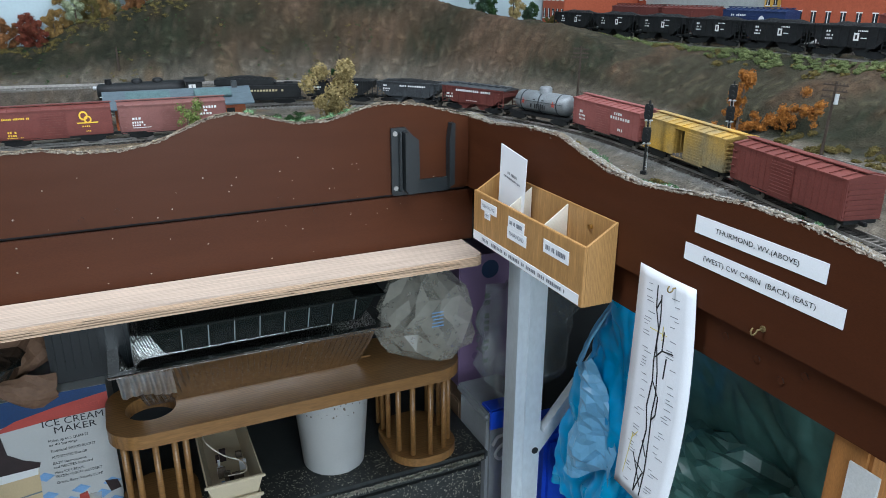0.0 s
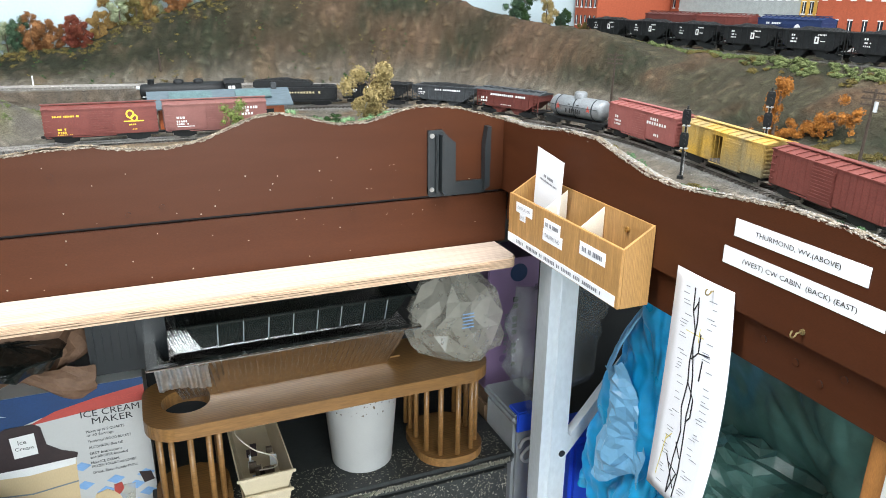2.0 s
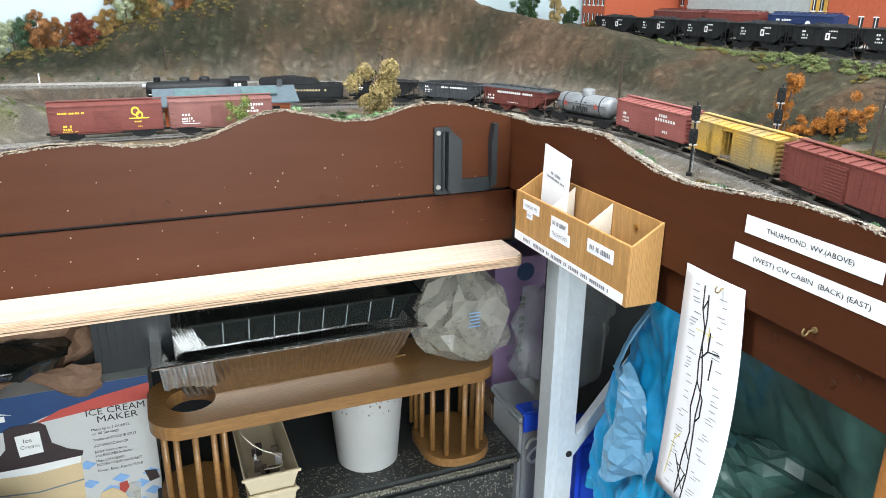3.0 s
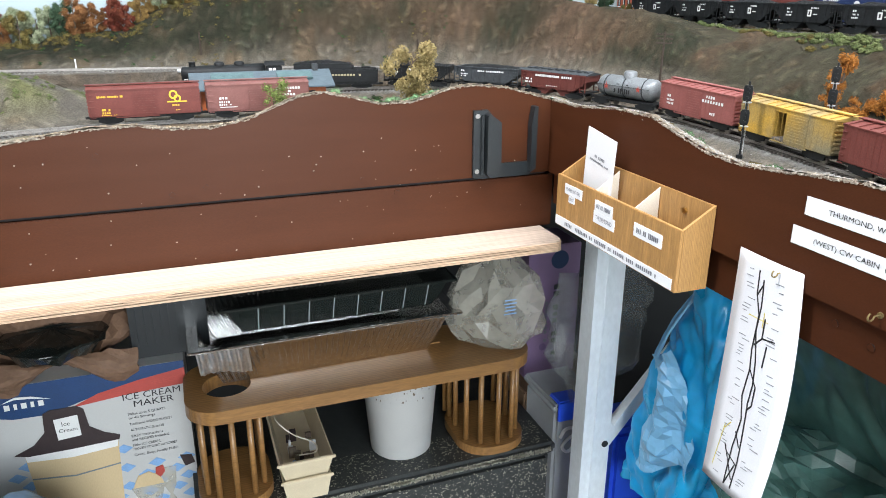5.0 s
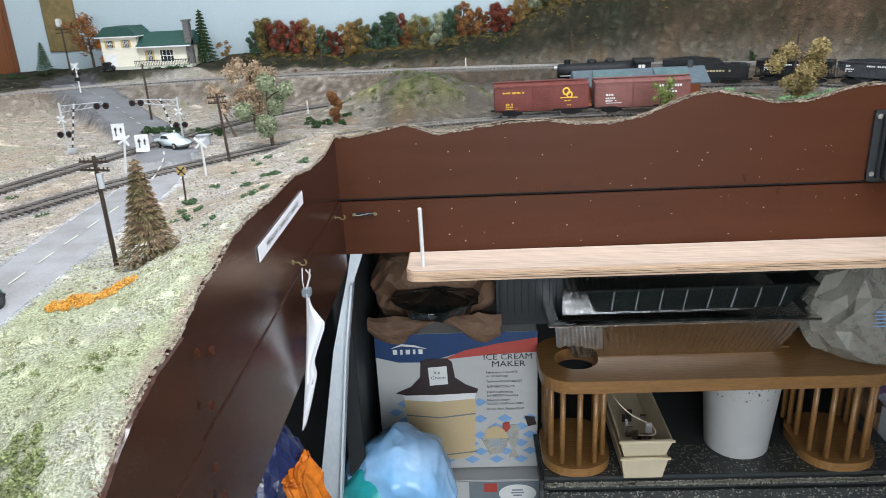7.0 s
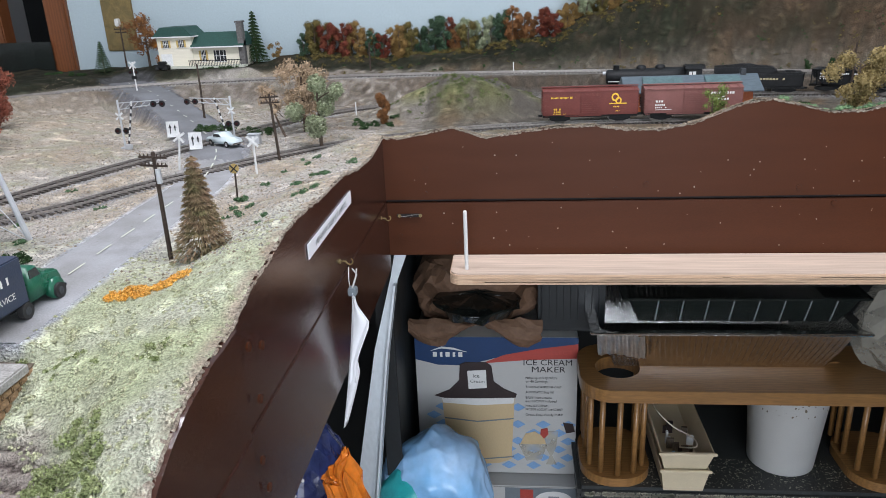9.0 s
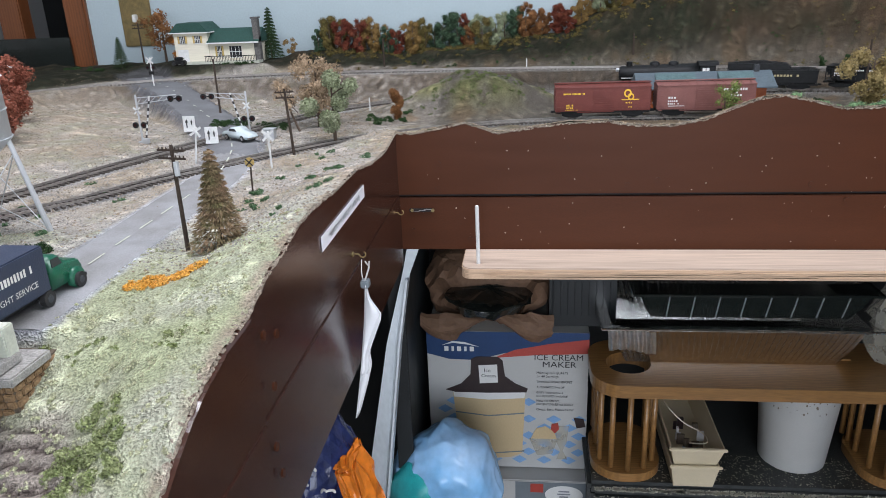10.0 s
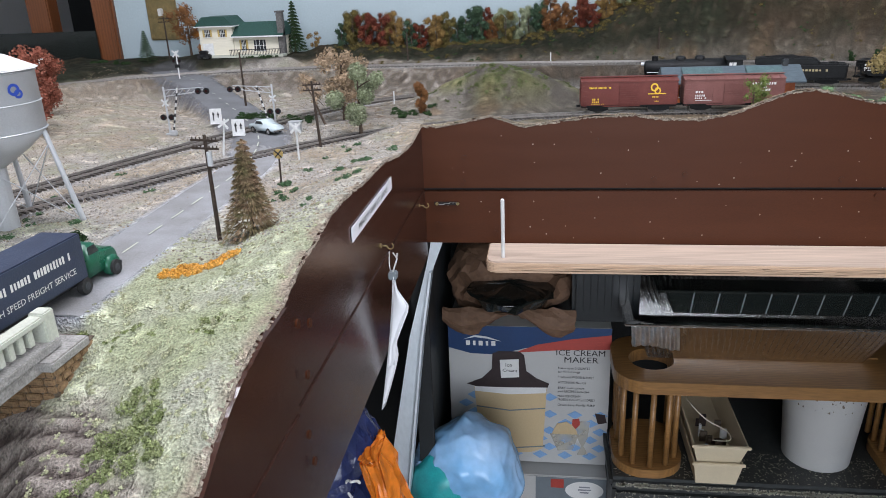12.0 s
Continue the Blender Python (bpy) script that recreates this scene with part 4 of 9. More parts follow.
# ---- shelf and fittings on the fascias ----
def rounded(x0, x1, y0, y1, r, n=6, corners=(1, 1, 1, 1)):
    """Outline of a rectangle with rounded corners (from x0,y0 counter-clockwise)."""
    out = []
    for k, (cx, cy, a) in enumerate(((x0, y0, 180), (x1, y0, 270), (x1, y1, 0), (x0, y1, 90))):
        q = r if corners[k] else 0.0
        sx, sy = (1 if cx == x0 else -1), (1 if cy == y0 else -1)
        if q == 0:
            out.append((cx, cy))
            continue
        for i in range(n + 1):
            t = radians(a + 90 * i / n)
            out.append((cx + sx * q + q * math.cos(t), cy + sy * q + q * math.sin(t)))
    return out


shelf = thing("plywood_shelf", None, "raw pale plywood shelf with rounded corners under the fascia", "shelf")
part("shelf_board", prism(rounded(-0.198, 0.496, 0.779, YB + 0.004, 0.014, corners=(1, 1, 0, 0)), 1.0953, 1.1078), M["ply_edge"], shelf, "layered plywood edge")
part("shelf_face", prism(rounded(-0.1965, 0.4945, 0.7805, YB - 0.0005, 0.013, corners=(1, 1, 0, 0)), 1.1078, 1.1098), M["ply_top"], shelf)
rnd = random.Random(5)
for i in range(26):
    x = rnd.uniform(-0.17, 0.40)
    w = min(rnd.uniform(0.03, 0.22), 0.46 - x)
    part("edge_void", box(x, x + w, 0.7786, 0.782, 1.0982 + 0.0030 * (i % 3), 1.0987 + 0.0030 * (i % 3)), M["ply_dark"], shelf)
peg = thing("dowel_peg", None, "thin white-painted dowel peg standing on the shelf", "peg")
part("peg_shaft", rod((-0.1765, 0.796, 1.1094), (-0.1770, 0.796, 1.1865), 0.0025), M["white_plastic"], peg)
part("peg_tip", ball((-0.1770, 0.796, 1.1865), 0.0025, 0.0025, 0.002, 2), M["white_plastic"], peg)

# black holder bracket with two upright channels
br = thing("holder_bracket", None, "black plastic holder bracket screwed to the brown fascia", "bracket")
part("back_plate", prism(rounded(0.389, 0.475, 1.186, 1.205, 0.006), YB - 0.004, YB - 0.001, "y"), M["black_plastic"], br)
part("channel", prism([(0.389, 1.190), (0.389, 1.277), (0.409, 1.2775), (0.4225, 1.262), (0.4235, 1.20), (0.416, 1.188), (0.40, 1.186)], YB - 0.005, YB - 0.001, "y"), M["black_plastic"], br)
part("channel_lip", prism([(0.4035, 1.196), (0.4035, 1.272), (0.4075, 1.2735), (0.4225, 1.262), (0.4235, 1.20), (0.416, 1.190), (0.408, 1.190)], YB - 0.019, YB - 0.005, "y"), M["black_plastic"], br)
part("channel_rib", box(0.3985, 0.4015, YB - 0.012, YB - 0.004, 1.192, 1.272, 0.001), M["black_plastic"], br)
part("arm", prism([(0.4700, 1.192), (0.4690, 1.255), (0.4725, 1.279), (0.4775, 1.2795), (0.4775, 1.196)], YB - 0.013, YB - 0.001, "y"), M["black_plastic"], br)
for z in (1.197, 1.270):
    part("bolt", rod((0.394, YB - 0.007, z), (0.394, YB - 0.001, z), 0.0032, seg=14), M["steel"], br)

# wooden card bin
bin_ = thing("card_bin", None, "small oak plywood card bin with paper labels on the fascia", "card bin")
BX0, BX1, BY0, BY1, BZ0, BZF, BZB = 0.464, XR - 0.001, 0.512, 0.752, 1.146, 1.2105, 1.2315
part("front_panel", box(BX0, BX0 + 0.004, BY0, BY1, BZ0, BZF, 0.0006), M["oak"], bin_)
part("back_panel", box(BX1 - 0.003, BX1, BY0 + 0.003, BY1 - 0.003, BZ0, BZB, 0.0005), M["oak"], bin_)
part("bottom_panel", box(BX0 + 0.004, BX1 - 0.003, BY0 + 0.003, BY1 - 0.003, BZ0, BZ0 + 0.003), M["oak"], bin_)
for y in (BY0, BY1 - 0.003):
    part("end_panel", prism([(BX0 + 0.004, BZ0), (BX0 + 0.004, BZF), (BX1, BZB), (BX1, BZ0)], y, y + 0.003, "y"), M["oak"], bin_)
for k, y in enumerate((BY0 + 0.082, BY0 + 0.158)):
    part("divider", prism([(BX0 + 0.005, BZ0 + 0.004), (BX0 + 0.005, BZF - 0.001), (BX1 - 0.004, BZB - 0.002), (BX1 - 0.004, BZ0 + 0.004)], y, y + 0.0012, "y"), M["card_tri"], bin_, "cream card divider")
part("screw", rod((BX1 - 0.006, BY0 + 0.040, 1.216), (BX1 - 0.003, BY0 + 0.040, 1.216), 0.003), M["brass"], bin_)


def bin_label(y, z, w, h, text, size, plain=0):
    lab = part("paper_label", box(BX0 - 0.0006, BX0, y - w / 2, y + w / 2, z - h / 2, z + h / 2), M["paper"], bin_, "white paper label")
    m = at(BX0 - 0.001, y, z, FACE_NX)
    if text:
        lettering(text, size, M["ink_grey"], lab, m, w * 0.78)
    else:
        bars(glyphs(plain, -w * 0.40, w * 0.40, 0, h * 0.42, plain), M["ink_grey"], lab, m)


bin_label(0.712, 1.197, 0.040, 0.0125, "POWER PLANT / MINE", 0.0062)
bin_label(0.715, 1.186, 0.014, 0.0085, "DEPOT", 0.005)
bin_label(0.645, 1.1945, 0.036, 0.0130, "", 0.006, 13)
bin_label(0.643, 1.181, 0.043, 0.0135, "THURMOND", 0.0072)
bin_label(0.562, 1.190, 0.048, 0.0145, "", 0.006, 13)
bin_label(0.634, 1.153, 0.234, 0.0115, "", 0.005, 52)
card = thing("route_card", None, "white printed card standing in the card bin", "card")
part("card_sheet", box(-0.0004, 0.0004, -0.030, 0.030, 0.0, 0.122, 0.0), M["paper"], card)
card.matrix_world = at(0.488, 0.7035, 1.1495) @ pose(0, 0, 0, 8, -3, 0)
bars(glyphs(8, -0.011, 0.011, 0.0, 0.004, 3) + glyphs(22, -0.020, 0.020, -0.006, 0.0026, 4), M["ink_grey"], card, at(-0.0008, 0, 0.092, FACE_NX))


def fascia_sign(name, m, w, h, text, size, label, wide):
    s = thing(name, m, label, "sign")
    part("paper_strip", box(-w / 2, w / 2, -h / 2, h / 2, -0.0006, 0), M["paper"], s)
    lettering(text, size, M["ink"], s, at(0, 0, 0.0004), wide)
    return s


fascia_sign("paper_sign", at(XR - 0.001, 0.345, 1.2605, FACE_NX), 0.130, 0.0155, "THURMOND, WV.(ABOVE)", 0.0062, "white paper sign strip naming a town above", 0.083)
fascia_sign("paper_sign", at(XR - 0.001, 0.340, 1.2335, FACE_NX), 0.158, 0.0155, "(WEST) CW CABIN  (BACK) (EAST)", 0.0062, "white paper sign strip naming a cabin", 0.112)
fascia_sign("paper_sign", at(XL + 0.0012, 0.558, 1.251, FACE_PX), 0.168, 0.0130, "MEADOW CREEK JCT. (ABOVE)", 0.0072, "white paper sign strip naming a junction above", 0.120)

# laminated track diagram hanging on a hook
dia = thing("track_diagram", None, "laminated white track diagram hanging from a hook", "diagram")


def dia_pt(u, v, off=0.0):
    return Vector((0.5005 - 0.007 * v * v - 0.0015 * math.sin(math.pi * u) - off, 0.4715 - (0.074 + 0.009 * math.sin(math.pi * v)) * u, 1.204 - 0.243 * v))


part("laminate_sheet", sheet(lambda u, v: dia_pt(u, v), 6, 24, 0.0006), M["laminate"], dia, smooth=True)


def dia_line(points, w, material, name="printed_line"):
    bm = bmesh.new()
    for (u0, v0), (u1, v1) in zip(points, points[1:]):
        du, dv = (u1 - u0) * 0.073, (v1 - v0) * 0.245
        n = math.hypot(du, dv)
        pu, pv = -dv / n * w / 2 / 0.073, du / n * w / 2 / 0.245
        k = max(1, int(n / 0.012))
        for i in range(k):
            a, b = i / k, (i + 1) / k
            q = [(u0 + (u1 - u0) * a + pu, v0 + (v1 - v0) * a + pv), (u0 + (u1 - u0) * a - pu, v0 + (v1 - v0) * a - pv),
                 (u0 + (u1 - u0) * b - pu, v0 + (v1 - v0) * b - pv), (u0 + (u1 - u0) * b + pu, v0 + (v1 - v0) * b + pv)]
            bm.faces.new([bm.verts.new(dia_pt(c, d, 0.0009)) for c, d in q])
    bmesh.ops.remove_doubles(bm, verts=bm.verts[:], dist=0.0002)
    part(name, bm, material, dia)


for line in ([(0.38, 0.05), (0.38, 0.14), (0.45, 0.22), (0.42, 0.36), (0.44, 0.44), (0.40, 0.56), (0.46, 0.66), (0.42, 0.80), (0.42, 0.97)],
             [(0.46, 0.08), (0.47, 0.18), (0.44, 0.28), (0.50, 0.40), (0.52, 0.50), (0.50, 0.58), (0.52, 0.68), (0.55, 0.84), (0.54, 0.97)],
             [(0.46, 0.10), (0.38, 0.15)], [(0.55, 0.22), (0.54, 0.30), (0.44, 0.34)], [(0.54, 0.30), (0.72, 0.29)], [(0.62, 0.32), (0.60, 0.41)],
             [(0.44, 0.44), (0.56, 0.50), (0.56, 0.58), (0.50, 0.61)], [(0.42, 0.72), (0.52, 0.78)], [(0.55, 0.86), (0.36, 0.83)], [(0.42, 0.97), (0.52, 0.86)], [(0.30, 0.80), (0.52, 0.93)]):
    dia_line(line, 0.0015, M["ink"])
for line in ([(0.30, 0.235), (0.60, 0.232)], [(0.53, 0.20), (0.52, 0.26)], [(0.24, 0.72), (0.16, 0.93)], [(0.24, 0.74), (0.32, 0.70)]):
    dia_line(line, 0.0008, M["ink_yellow"])
rnd = random.Random(9)
for i in range(64):
    v = 0.06 + 0.9 * i / 64
    u = rnd.choice((rnd.uniform(0.17, 0.26), rnd.uniform(0.60, 0.70)))
    dia_line([(u, v), (u + rnd.uniform(0.06, 0.13), v - 0.002)], 0.0008, M["ink_grey"], "printed_note")


def cup_hook(name, base, d, label="bent brass cup hook screwed into the fascia"):
    h = thing(name, None, label, "hook")
    b, d = Vector(base), Vector(d)
    up = Vector((0, 0, 1))
    pts = [b, b + d * 0.007] + [b + d * (0.0102 - 0.0032 * math.cos(t)) - up * (0.0032 * math.sin(t)) for t in np.linspace(0, math.pi * 1.35, 12)]
    part("hook_wire", tube(pts, 0.0007), M["old_brass"], h, smooth=True)
    part("hook_collar", rod(b, b + d * 0.0015, 0.0025), M["old_brass"], h)
    return h


cup_hook("cup_hook", (XR, 0.421, 1.197), (-1, 0, 0))
cup_hook("cup_hook", (XR, 0.326, 1.198), (-1, 0, 0))
cup_hook("cup_hook", (XL, 0.575, 1.205), (1, 0, 0))
cup_hook("cup_hook", (XL, 0.800, 1.178), (1, 0, 0))
latch = thing("latch_plate", None, "small tarnished latch plate on the fascia by the corner", "latch")
part("plate", box(-0.272, -0.240, YB - 0.0015, YB, 1.1635, 1.1685, 0.0006), M["gap"], latch)
for x in (-0.268, -0.240):
    part("screw", rod((x, YB - 0.003, 1.166), (x, YB - 0.001, 1.166), 0.0022), M["old_brass"], latch)
for k in range(3):
    part("scratch", box(-0.266 + 0.007 * k, -0.258 + 0.008 * k, YB - 0.0019, YB - 0.0014, 1.1645 + 0.0012 * k, 1.1649 + 0.0012 * k), M["steel"], latch)

# screw heads and chips in the paint
screw_at = [(-0.230, 1.229), (-0.232, 1.196), (0.014, 1.199), (0.240, 1.198), (-0.268, 1.137), (-0.19, 1.125), (0.052, 1.205), (0.285, 1.177), (-0.06, 1.25)]
proto = None
for x, z in screw_at:
    if proto is None:
        proto = part("fascia_screw", rod((0, -0.0012, 0), (0, 0.0005, 0), 0.0034, 0.003, seg=10), M["fascia"])
        tagged(proto, "painted-over screw head in the brown fascia", "screw", "screws in the fascia")
        ring = lathe([(0.0029, 0.0), (0.0032, 0.0005), (0.0034, 0.0)], 9)
        crumple(ring, 0.002, 0.0007, 3.0)
        part("chipped_ring", ring, M["gap"], proto).matrix_basis = at(0, -0.0008, 0, FRONT)
        proto.matrix_world = at(x, YB, z)
    else:
        copy_thing(proto, at(x, YB, z))
for y, z in ((0.34, 1.236), (0.318, 1.246), (0.325, 1.205), (0.315, 1.165), (0.32, 1.14)):
    copy_thing(proto, at(XL + 0.004, y, z) @ Matrix.Rotation(radians(90), 4, "Z"))
for y, z in ((0.37, 1.170), (0.335, 1.165), (0.31, 1.158), (0.29, 1.172), (0.47, 1.178)):
    copy_thing(proto, at(XR + 0.010, y, z) @ Matrix.Rotation(radians(-90), 4, "Z"))
chip_bm = bmesh.new()
rnd = random.Random(21)
for i in range(70):
    x, z = rnd.uniform(-0.26, 0.48), rnd.uniform(1.118, 1.268)
    s = rnd.uniform(0.0004, 0.0012)
    chip_bm.faces.new([chip_bm.verts.new((x + s * math.cos(t) * rnd.uniform(0.6, 1.2), YB - 0.0006, z + s * math.sin(t))) for t in np.linspace(0, 5.2, 6)])
chips = part("paint_chips", chip_bm, M["crust"])
tagged(chips, "small pale chips and staple marks in the paint", "paint chips", kind="stuff")

# clipped papers hanging on the left fascia
pap = thing("clipped_papers", None, "folded white papers hanging from a clip on the hook", "papers")
SLIM = [(0.0, 0.001), (0.10, 0.005), (0.22, 0.019), (0.34, 0.014), (0.52, 0.007), (0.62, 0.011), (0.74, 0.009), (1.0, 0.0035)]


def paper_edge(v):
    return float(np.interp(v, [q[0] for q in SLIM], [q[1] for q in SLIM]))


for k, (dy, dx, long) in enumerate(((0.0, 0.0, 1.0), (0.0035, 0.0008, 0.86), (-0.003, 0.0016, 0.66))):
    part("paper_sheet", sheet(lambda u, v: Vector((XL + 0.0155 - 0.0205 * (v * long) ** 1.3 + dx + u * paper_edge(v * long) * (1 - 0.12 * k), 0.552 + dy + 0.004 * math.sin(3.1 * u + 5 * v + k) * u, 1.184 - 0.152 * v * long + 0.004 * u * v)), 8, 24, 0.0003), M["paper"], pap, smooth=True)
part("clip", box(XL + 0.0125, XL + 0.0205, 0.547, 0.557, 1.180, 1.1875, 0.001), M["grey_print"], pap, "grey binder clip")
for dz in (0.0, 0.004):
    part("clip_wire", tube([(XL + 0.016, 0.551 + dz, 1.186), (XL + 0.0205, 0.552 + dz, 1.199), (XL + 0.0215 - dz, 0.553, 1.206)], 0.0007, 6), M["white_plastic"], pap)
part("string", tube([(XL + 0.010, 0.570, 1.201), (XL + 0.011, 0.562, 1.192), (XL + 0.0145, 0.553, 1.178)], 0.0005, 6), M["white_plastic"], pap)

# ---- under the layout ----
post = thing("table_leg", None, "pale grey painted steel angle leg with a diagonal brace", "table leg")
part("upright", prism([(0.601, 0.86), (0.653, 0.86), (0.653, 0.863), (0.604, 0.863), (0.604, 0.895), (0.601, 0.895)], FLOOR, 1.129), M["post"], post)
part("upright_fold", box(0.6195, 0.6215, 0.8575, 0.8605, FLOOR, 1.128, 0.0008), M["post"], post)
bolt = part("bolt_hole", rod((0.644, 0.8585, 0.704), (0.644, 0.8602, 0.704), 0.006), M["ink"], post)
part("brace", prism([(0.655, 0.690), (0.655, 0.745), (0.83, 0.955), (0.85, 0.93)], 0.866, 0.870, "y"), M["post"], post)
part("brace_lip", prism([(0.655, 0.740), (0.655, 0.747), (0.83, 0.957), (0.833, 0.950)], 0.852, 0.866, "y"), M["post"], post)
leg2 = thing("table_leg", None, "pale blue-grey painted leg board leaning under the bench", "table leg")
part("leg_board", prism([(-0.284, 1.107), (-0.294, 1.060), (-0.326, 0.940), (-0.378, 0.66), (-0.462, FLOOR), (-0.415, FLOOR), (-0.339, 0.66), (-0.304, 0.940), (-0.286, 1.050), (-0.264, 1.107)], 0.895, 0.91, "y"), M["post"], leg2)
part("leg_flange", prism([(-0.289, 1.05), (-0.307, 0.94), (-0.342, 0.66), (-0.418, FLOOR), (-0.415, FLOOR), (-0.339, 0.66), (-0.304, 0.94), (-0.286, 1.05)], 0.884, 0.896, "y"), M["post"], leg2)
panel = part("side_panel", box(-0.322, -0.312, 0.93, 1.30, FLOOR, 1.12, 0.002), M["panel_grey"])
tagged(panel, "dark panel closing the space below the bench", "panel", kind="structure")
edge = part("panel_edge", box(-0.326, -0.300, 0.922, 0.93, FLOOR, 1.12, 0.001), M["recess_shade"])
tagged(edge, "worn grey edge of the side panel", "panel edge", kind="structure")

# black speckled trunk
tr = thing("storage_chest", None, "black storage trunk with worn gold speckle, rounded lid edge", "trunk")
part("trunk_body", box(-0.005, 0.60, 0.962, 1.29, FLOOR + 0.002, 0.628, 0.008), M["trunk"], tr)
part("trunk_lid", box(-0.012, 0.607, 0.952, 1.295, 0.632, 0.6555, 0.007), M["trunk"], tr)
fleck = bmesh.new()
rnd = random.Random(31)
for i in range(6500):
    where = rnd.random()
    s = rnd.uniform(0.0007, 0.0032)
    a = rnd.uniform(0, 6.28)
    el = rnd.uniform(0.15, 0.6)
    corner = [(s * math.cos(a), s * math.sin(a)), (-s * el * math.sin(a), s * el * math.cos(a)), (-s * math.cos(a), -s * math.sin(a)), (s * el * math.sin(a), -s * el * math.cos(a))]
    x = rnd.uniform(0.0, 0.595)
    if where < 0.25:
        y = rnd.uniform(0.962, 1.04)
        fleck.faces.new([fleck.verts.new((x + p, y + q, 0.6558)) for p, q in corner])
    elif where < 0.55:
        z = rnd.uniform(0.6405, 0.648)
        fleck.faces.new([fleck.verts.new((x + p, 0.9517, z + q * 1.6)) for p, q in corner])
    else:
        z = rnd.uniform(0.45, 0.622)
        fleck.faces.new([fleck.verts.new((x + p, 0.9617, z + q)) for p, q in corner])
part("gold_speckle", fleck, M["gold_fleck"], tr)

# spindle rack on the trunk
rack = thing("spindle_rack", None, "varnished pine rack with rounded spindle ends on the trunk", "rack")
RZ0, RZ1 = 0.656, 0.816


def cut_round(bm, x, y, r, z0, z1):
    """The mesh with a round hole through it, upright."""
    obs = []
    for q in (bm, rod((x, y, z0), (x, y, z1), r, seg=40)):
        me = bpy.data.meshes.new("cut")
        q.normal_update()
        q.to_mesh(me)
        q.free()
        o = bpy.data.objects.new("cut", me)
        scene.collection.objects.link(o)
        obs.append(o)
    mod = obs[0].modifiers.new("hole", "BOOLEAN")
    mod.object, mod.operation = obs[1], "DIFFERENCE"
    bpy.context.view_layer.update()
    me = bpy.data.meshes.new_from_object(obs[0].evaluated_get(bpy.context.evaluated_depsgraph_get()))
    for o in obs:
        bpy.data.objects.remove(o)
    me.materials.clear()
    return me


link_mesh("rack_top", cut_round(prism(rounded(-0.008, 0.562, 0.958, 1.12, 0.05, 10), RZ1, RZ1 + 0.022), 0.056, 1.036, 0.037, RZ1 - 0.02, RZ1 + 0.05), M["pine"], rack)
for x0, x1 in ((-0.004, 0.112), (0.434, 0.558)):
    part("rack_foot", prism(rounded(x0, x1, 0.957, 1.11, 0.052, 10), RZ0, RZ0 + 0.016), M["pine"], rack)
    c = (x0 + x1) / 2
    h = (x1 - x0) / 2 - 0.012
    for k in range(5):
        t = math.pi + math.pi * (k + 0.5) / 5
        p = (c + h * math.cos(t), 1.012 + 0.044 * math.sin(t))
        part("spindle", rod((*p, RZ0 + 0.015), (*p, RZ1 + 0.001), 0.0048, 0.0048, 10), M["pine"], rack, smooth=True)
    for y in (1.045, 1.075, 1.10):
        for x in (c - h, c + h):
            part("spindle", rod((x, y, RZ0 + 0.015), (x, y, RZ1 + 0.001), 0.0048, 0.0048, 10), M["pine"], rack, smooth=True)
part("rack_strip", box(0.10, 0.42, 1.055, 1.062, RZ1 + 0.0218, RZ1 + 0.0245, 0.001), M["pine"], rack)
# white bucket, tray, foil pans
cup = thing("white_bucket", None, "white plastic bucket with dirty smears near the rim", "bucket")
part("bucket_body", lathe([(0.0, 0.0), (0.050, 0.0), (0.0535, 0.003), (0.0655, 0.150), (0.0675, 0.151), (0.0675, 0.158), (0.0645, 0.158), (0.052, 0.006), (0, 0.006)], 40, None, (0.342, 1.045, 0.656)), M["white_plastic"], cup, smooth=True)
sm = bmesh.new()
rnd = random.Random(8)
for i in range(60):
    a, z, s = rnd.uniform(-2.6, -0.4), 0.806 - 0.03 * rnd.random() ** 2, rnd.uniform(0.0006, 0.003)
    r = 0.0535 + 0.012 * (z - 0.659) / 0.147 + 0.0006
    sm.faces.new([sm.verts.new((0.342 + r * math.cos(a + s * c * 9), 1.045 + r * math.sin(a + s * c * 9), z + s * d)) for c, d in ((-1, -0.5), (0.8, -0.7), (1, 0.5), (-0.6, 0.8))])
tagged(part("smears", sm, M["dirt"], cup), kind="stuff")
tray = thing("beige_tray_stack", None, "two stacked long beige plastic trays with odd bits inside", "trays")
for k, z in enumerate((0.656, 0.692)):
    o = 0.004 * k
    bm = bmesh.new()
    lo = [(0.127, 0.952), (0.190, 0.952), (0.190, 1.18), (0.127, 1.18)]
    hi = [(0.120 - o, 0.945 - o), (0.197 + o, 0.945 - o), (0.197 + o, 1.19), (0.120 - o, 1.19)]
    A = [bm.verts.new((*p, z)) for p in lo]
    B = [bm.verts.new((*p, z + 0.044)) for p in hi]
    bm.faces.new(A[::-1])
    for i in range(4):
        bm.faces.new((A[i], A[(i + 1) % 4], B[(i + 1) % 4], B[i]))
    bm.normal_update()
    bmesh.ops.solidify(bm, geom=bm.faces[:], thickness=0.0025)
    part("tray_body", bm, M["beige"], tray)
    part("tray_lip", box(0.117 - o, 0.200 + o, 0.941 - o, 0.9455 - o, z + 0.041, z + 0.046, 0.001), M["beige"], tray)
rnd = random.Random(4)
wire = thing("loose_wire", None, "loose pale wire lying in the beige tray", "wire")
part("wire_strand", tube(spline([(0.135, 1.12, 0.724), (0.128, 1.05, 0.748), (0.15, 1.02, 0.735), (0.18, 1.0, 0.726), (0.178, 0.97, 0.728), (0.15, 0.975, 0.724)], 0.004), 0.0011), M["card_tri"], wire, smooth=True)
